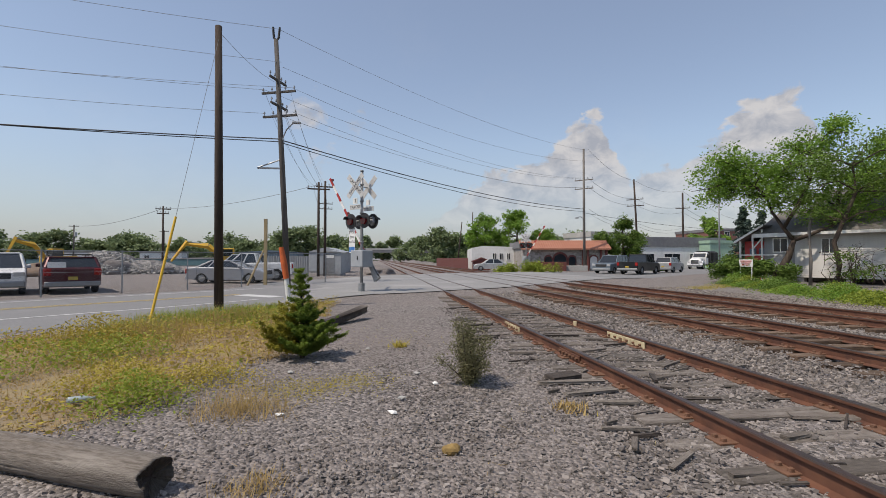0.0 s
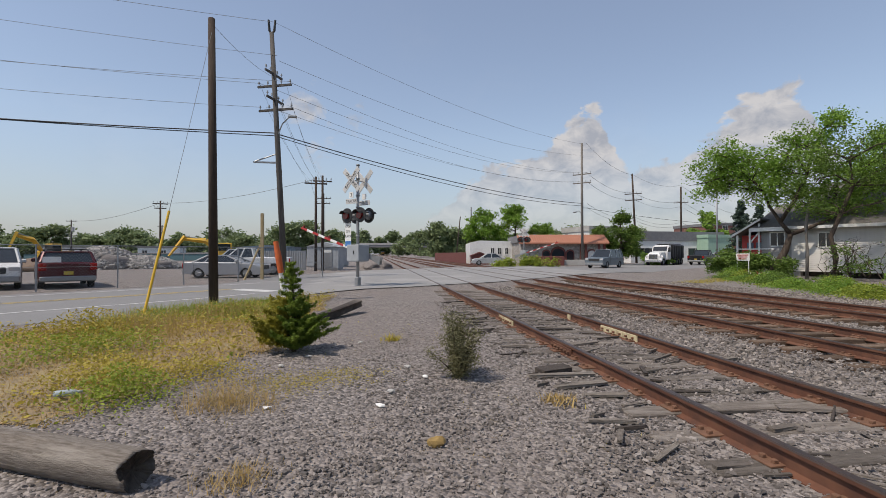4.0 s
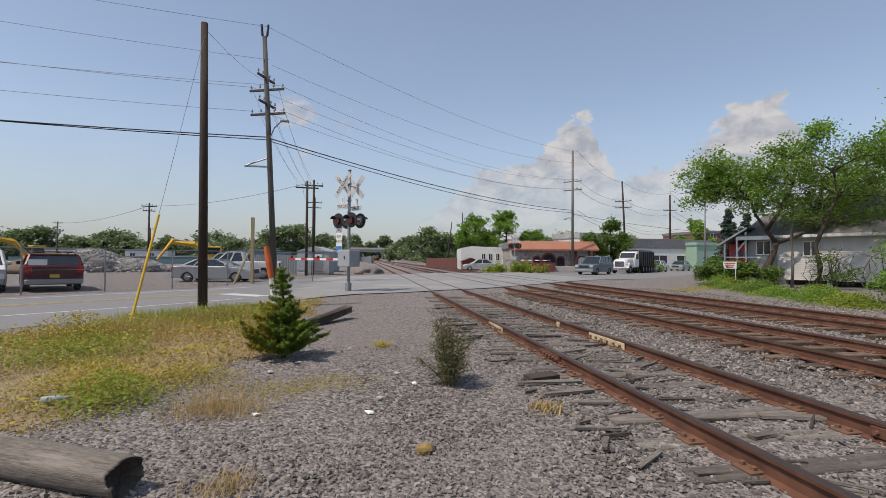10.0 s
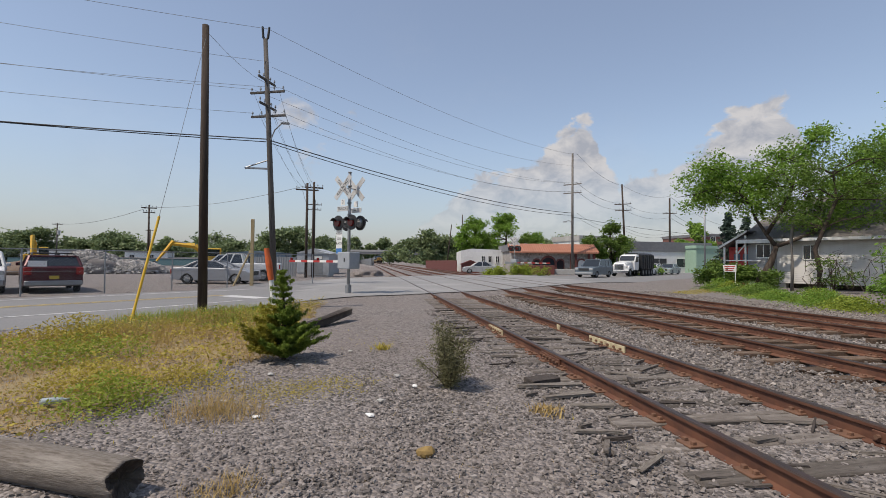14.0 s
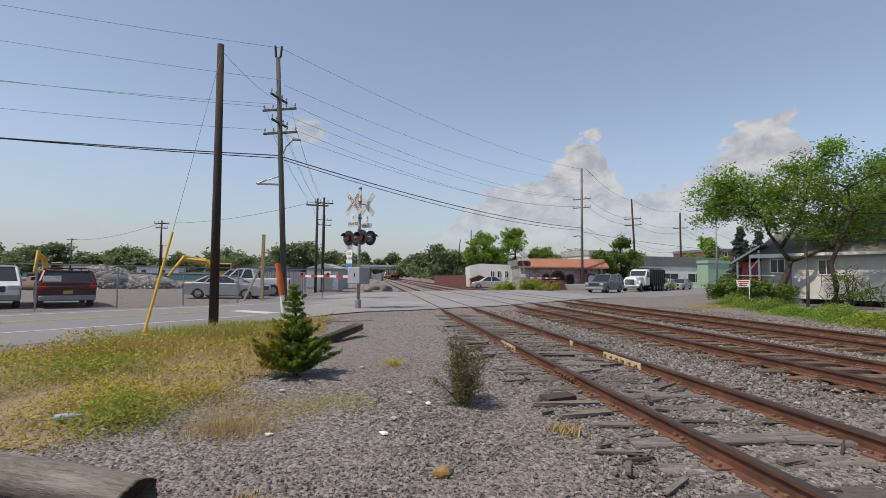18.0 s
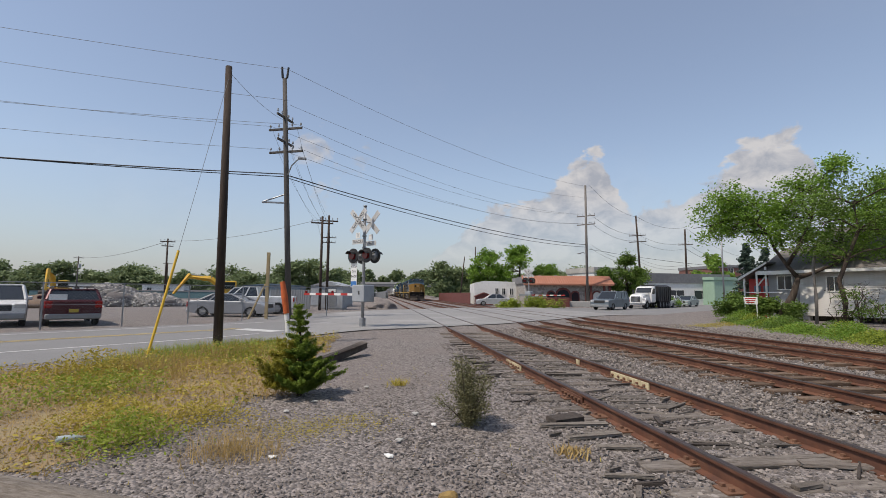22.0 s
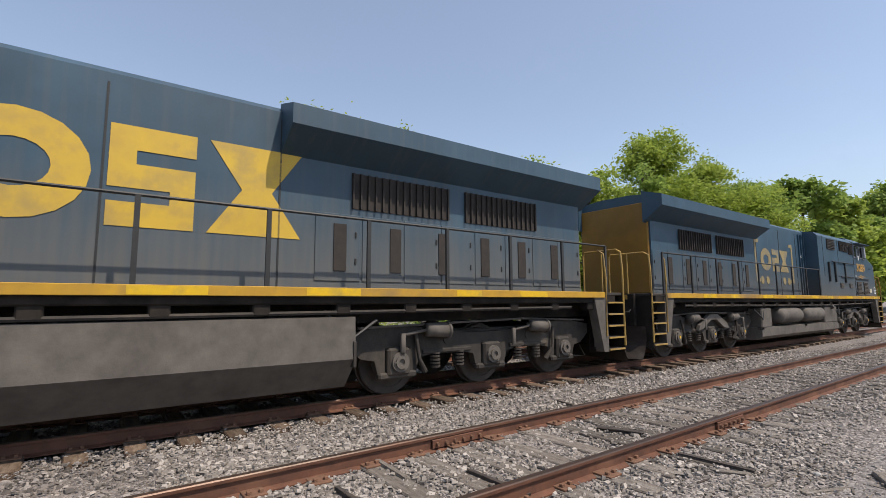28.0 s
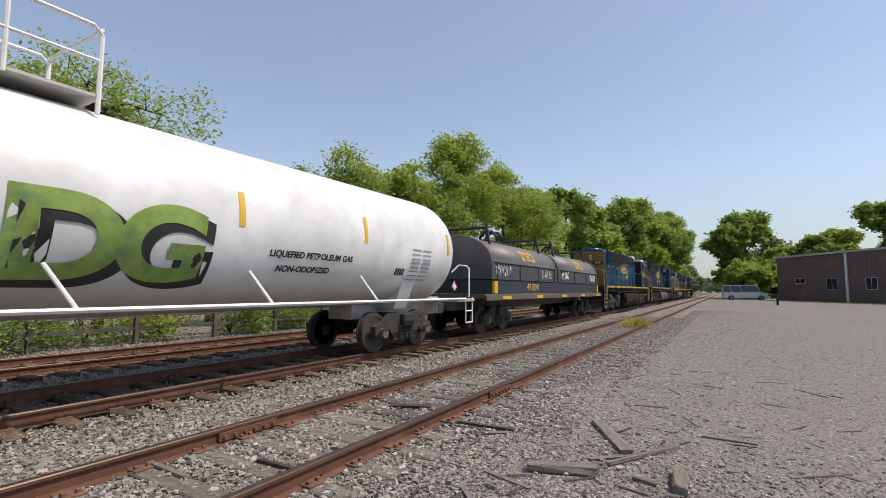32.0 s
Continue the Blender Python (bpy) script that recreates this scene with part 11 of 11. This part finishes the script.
# spruces, trees by the restaurant, far woods
def spruce(x, y, h, seed):
    t = thing("spruce_tree", "blue-green spruce standing by the house", "spruce", (x, y, 0), 0, "spruces by the house")
    rr = np.random.default_rng(seed)
    bm = B()
    rod(bm, (0, 0, 0), (0, 0, h), 0.16, 0.03, 8)
    part("trunk", bm, BARK, t)
    pts = []
    for k in range(130):
        f = rr.uniform(0, 1)
        z = 0.6 + (h - 0.7) * f
        reach = (h * 0.33 * (1 - f) + 0.15) * rr.uniform(0.75, 1.1)
        a = rr.uniform(0, 6.28)
        g = rr.uniform(0.1, 1, 60)[:, None]
        pts.append(np.array([0, 0, z]) + np.array([math.cos(a) * reach, math.sin(a) * reach, -0.18 * reach]) * g + rr.normal(0, 0.1, (60, 3)))
    piece("crown", scatter_mesh("crown", leaf_quads(np.concatenate(pts), 0.16, rr), 4), SPRUCE, t)


spruce(38.2, 47.9, 7.5, 1)
spruce(41.6, 49.0, 7.2, 2)
plain_tree("bushy tree beside the restaurant", 30.5, 60.5, 7.4, 2.5, DARKBUSH, 90, 110, 0.15, 0.15, 20, 0.2, "trees by the restaurant")
plain_tree("layered small tree beside the restaurant", 27.4, 60.0, 5.0, 1.8, DARKBUSH, 91, 110, 0.15, 0.4, 12, 0.15, "trees by the restaurant")
plain_tree("slender tree behind the white building", 16.0, 84, 10.2, 3.0, LEAF, 92, 60, 0.2, 0.18, 22, 0.2, "trees by the restaurant")
plain_tree("slender tree behind the restaurant", 21.8, 84, 10.4, 3.4, LEAF, 93, 60, 0.2, 0.18, 24, 0.2, "trees by the restaurant")
plain_tree("small tree behind the restaurant roof", 27.0, 84, 7.0, 2.8, LEAF2, 94, 70, 0.2, 0.35, 14, 0.2, "trees by the restaurant")
plain_tree("tree far down the road", 60, 82, 9.5, 3.4, LEAF3, 95, 60, 0.35, 0.3, 12, 0.2, "trees by the restaurant")
bush("green hedge by the truck's lane", 33.0, 56.0, 1.4, 1.5, LEAF2, 171, 3000, 0.14)
bush("trackside weeds by the far signal", 13.5, 48.6, 1.6, 0.9, GREENWEED, 172, 3000, 0.1)
bush("trackside weeds by the far signal", 10.5, 49.2, 1.4, 0.8, GREENWEED, 173, 2500, 0.1)


def woods(name, label, spots, seed, size):
    rr = np.random.default_rng(seed)
    pts = []
    for x, y, r, h in spots:
        for k in range(int(8 + r)):
            f = rr.uniform(0.15, 0.95)
            w = r * 0.62 * math.sqrt(max(0.05, 1 - (2 * f - 0.8) ** 2))
            c = np.array([x + rr.normal() * w, y + rr.normal() * w * 0.7, h * f])
            pts.append(c + rr.normal(0, 1, (230, 3)) * (r * 0.17, r * 0.17, h * 0.07))
    C = np.concatenate(pts)
    C[:, 2] = np.abs(C[:, 2])
    ob = piece(name, scatter_mesh(name, leaf_quads(C, size * 1.35, rr), 4), HAZELEAF, None)
    return tagged(ob, label, "woods", "", "stuff")


rr = np.random.default_rng(19)
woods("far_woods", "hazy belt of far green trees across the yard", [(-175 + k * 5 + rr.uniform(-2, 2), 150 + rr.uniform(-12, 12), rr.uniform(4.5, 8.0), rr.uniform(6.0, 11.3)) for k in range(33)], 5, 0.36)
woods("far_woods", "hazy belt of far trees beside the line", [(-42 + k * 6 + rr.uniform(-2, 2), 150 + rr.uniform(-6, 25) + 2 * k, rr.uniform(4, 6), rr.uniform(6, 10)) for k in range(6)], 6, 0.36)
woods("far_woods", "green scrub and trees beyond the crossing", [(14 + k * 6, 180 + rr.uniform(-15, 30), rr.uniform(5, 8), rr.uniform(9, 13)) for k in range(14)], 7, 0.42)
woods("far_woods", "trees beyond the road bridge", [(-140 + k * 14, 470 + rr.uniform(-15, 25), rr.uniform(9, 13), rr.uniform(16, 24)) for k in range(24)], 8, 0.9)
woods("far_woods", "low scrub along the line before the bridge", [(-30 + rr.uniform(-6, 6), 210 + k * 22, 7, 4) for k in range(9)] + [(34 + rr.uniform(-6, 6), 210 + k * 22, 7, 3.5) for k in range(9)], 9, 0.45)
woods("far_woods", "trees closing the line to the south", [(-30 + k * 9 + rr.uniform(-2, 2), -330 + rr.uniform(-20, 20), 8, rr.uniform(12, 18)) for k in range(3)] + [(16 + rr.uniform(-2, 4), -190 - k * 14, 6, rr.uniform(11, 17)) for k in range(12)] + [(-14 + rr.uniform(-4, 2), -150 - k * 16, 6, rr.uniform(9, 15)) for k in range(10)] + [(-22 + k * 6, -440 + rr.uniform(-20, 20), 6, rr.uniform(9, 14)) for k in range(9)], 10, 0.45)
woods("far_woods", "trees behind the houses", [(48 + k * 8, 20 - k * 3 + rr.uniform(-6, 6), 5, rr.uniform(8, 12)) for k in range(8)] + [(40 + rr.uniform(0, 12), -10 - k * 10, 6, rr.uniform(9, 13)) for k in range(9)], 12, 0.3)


# ---- what moves ----
def motions():
    """The train runs at one speed along the middle track; the cars and gates follow their own times."""
    for ob, start, turn in TRAIN:
        walk(ob, [(t, pose(TRACK_X[1], start - TRAIN_V * (t - TRAIN_T), RAIL_TOP, 0, 0, turn)) for t in (0.0, 32.0)])
    # traffic: distance along the lane east of the crossing, from the waiting place
    lane, right = Vector((0.783, 0.622, 0)), Vector((0.622, -0.783, 0))
    start = Vector((19.65, 45.03, 0.02))

    def drive(ob, rows, side, heading, back=0.0):
        keys = []
        for t, s in rows:
            p = start + lane * (s + back) + right * side
            keys.append((t, pose(p.x, p.y, p.z, 0, 0, heading)))
        walk(ob, keys)

    coming, leaving = 128.5, -51.5
    drive(suv_wait, [(0, 1.2), (0.8, 0.6), (1.8, 0.25), (3, 0.1), (32, 0.1)], 0, coming, 0.8)
    drive(truck_dump, [(0, 29.7), (0.5, 27.9), (1.0, 26.0), (1.5, 24.0), (2.5, 19.6), (3.5, 15.5), (4.5, 12.0), (5.5, 9.0), (6.0, 7.8), (7.0, 6.7), (8.0, 6.4), (32, 6.4)], 0.2, coming, 4.0)
    drive(car_white, [(0, 60), (3, 44), (5.5, 31.5), (6.5, 27.4), (7.5, 23.5), (9, 21.0), (11, 18.8), (13, 18.4), (32, 18.4)], 0, coming, 0)
    drive(car_green, [(0, 90), (5, 54), (8, 37.9), (9, 34.3), (11, 27.2), (13, 25.3), (32, 25.3)], 0, coming, 0)
    drive(pick_black, [(0, 1.0), (1, 6.6), (2, 12.6), (3, 18.2), (3.5, 21.0), (5.5, 30.2), (9, 48), (14, 75), (32, 180)], 3.3, leaving)
    drive(suv_silver, [(0, 9.9), (1, 16.8), (2, 23.2), (3, 28.9), (5.5, 43), (9, 62), (14, 90), (32, 200)], 3.3, leaving)
    # the gates come down
    fall = [(0, 56), (0.8, 48), (1.6, 39), (2.4, 31), (3.5, 21), (4.6, 11), (5.5, 4), (6.2, 1), (7.0, 0), (32, 0)]
    for arm in (arm_a, arm_b):
        walk(arm, [(t, pose(0.38, 0, 1.45, a, 0, 0)) for t, a in fall])
    # one excavator slews as it digs
    walk(exc_a, [(t, pose(-47.2, 70.3, 0, 0, 0, a)) for t, a in ((0, 165), (3.5, 172), (6, 165), (7, 160), (9, 155), (11, 160), (12, 175), (13, 200), (14, 209), (17, 205), (19, 195), (21, 205), (24, 195), (32, 200))])


motions()
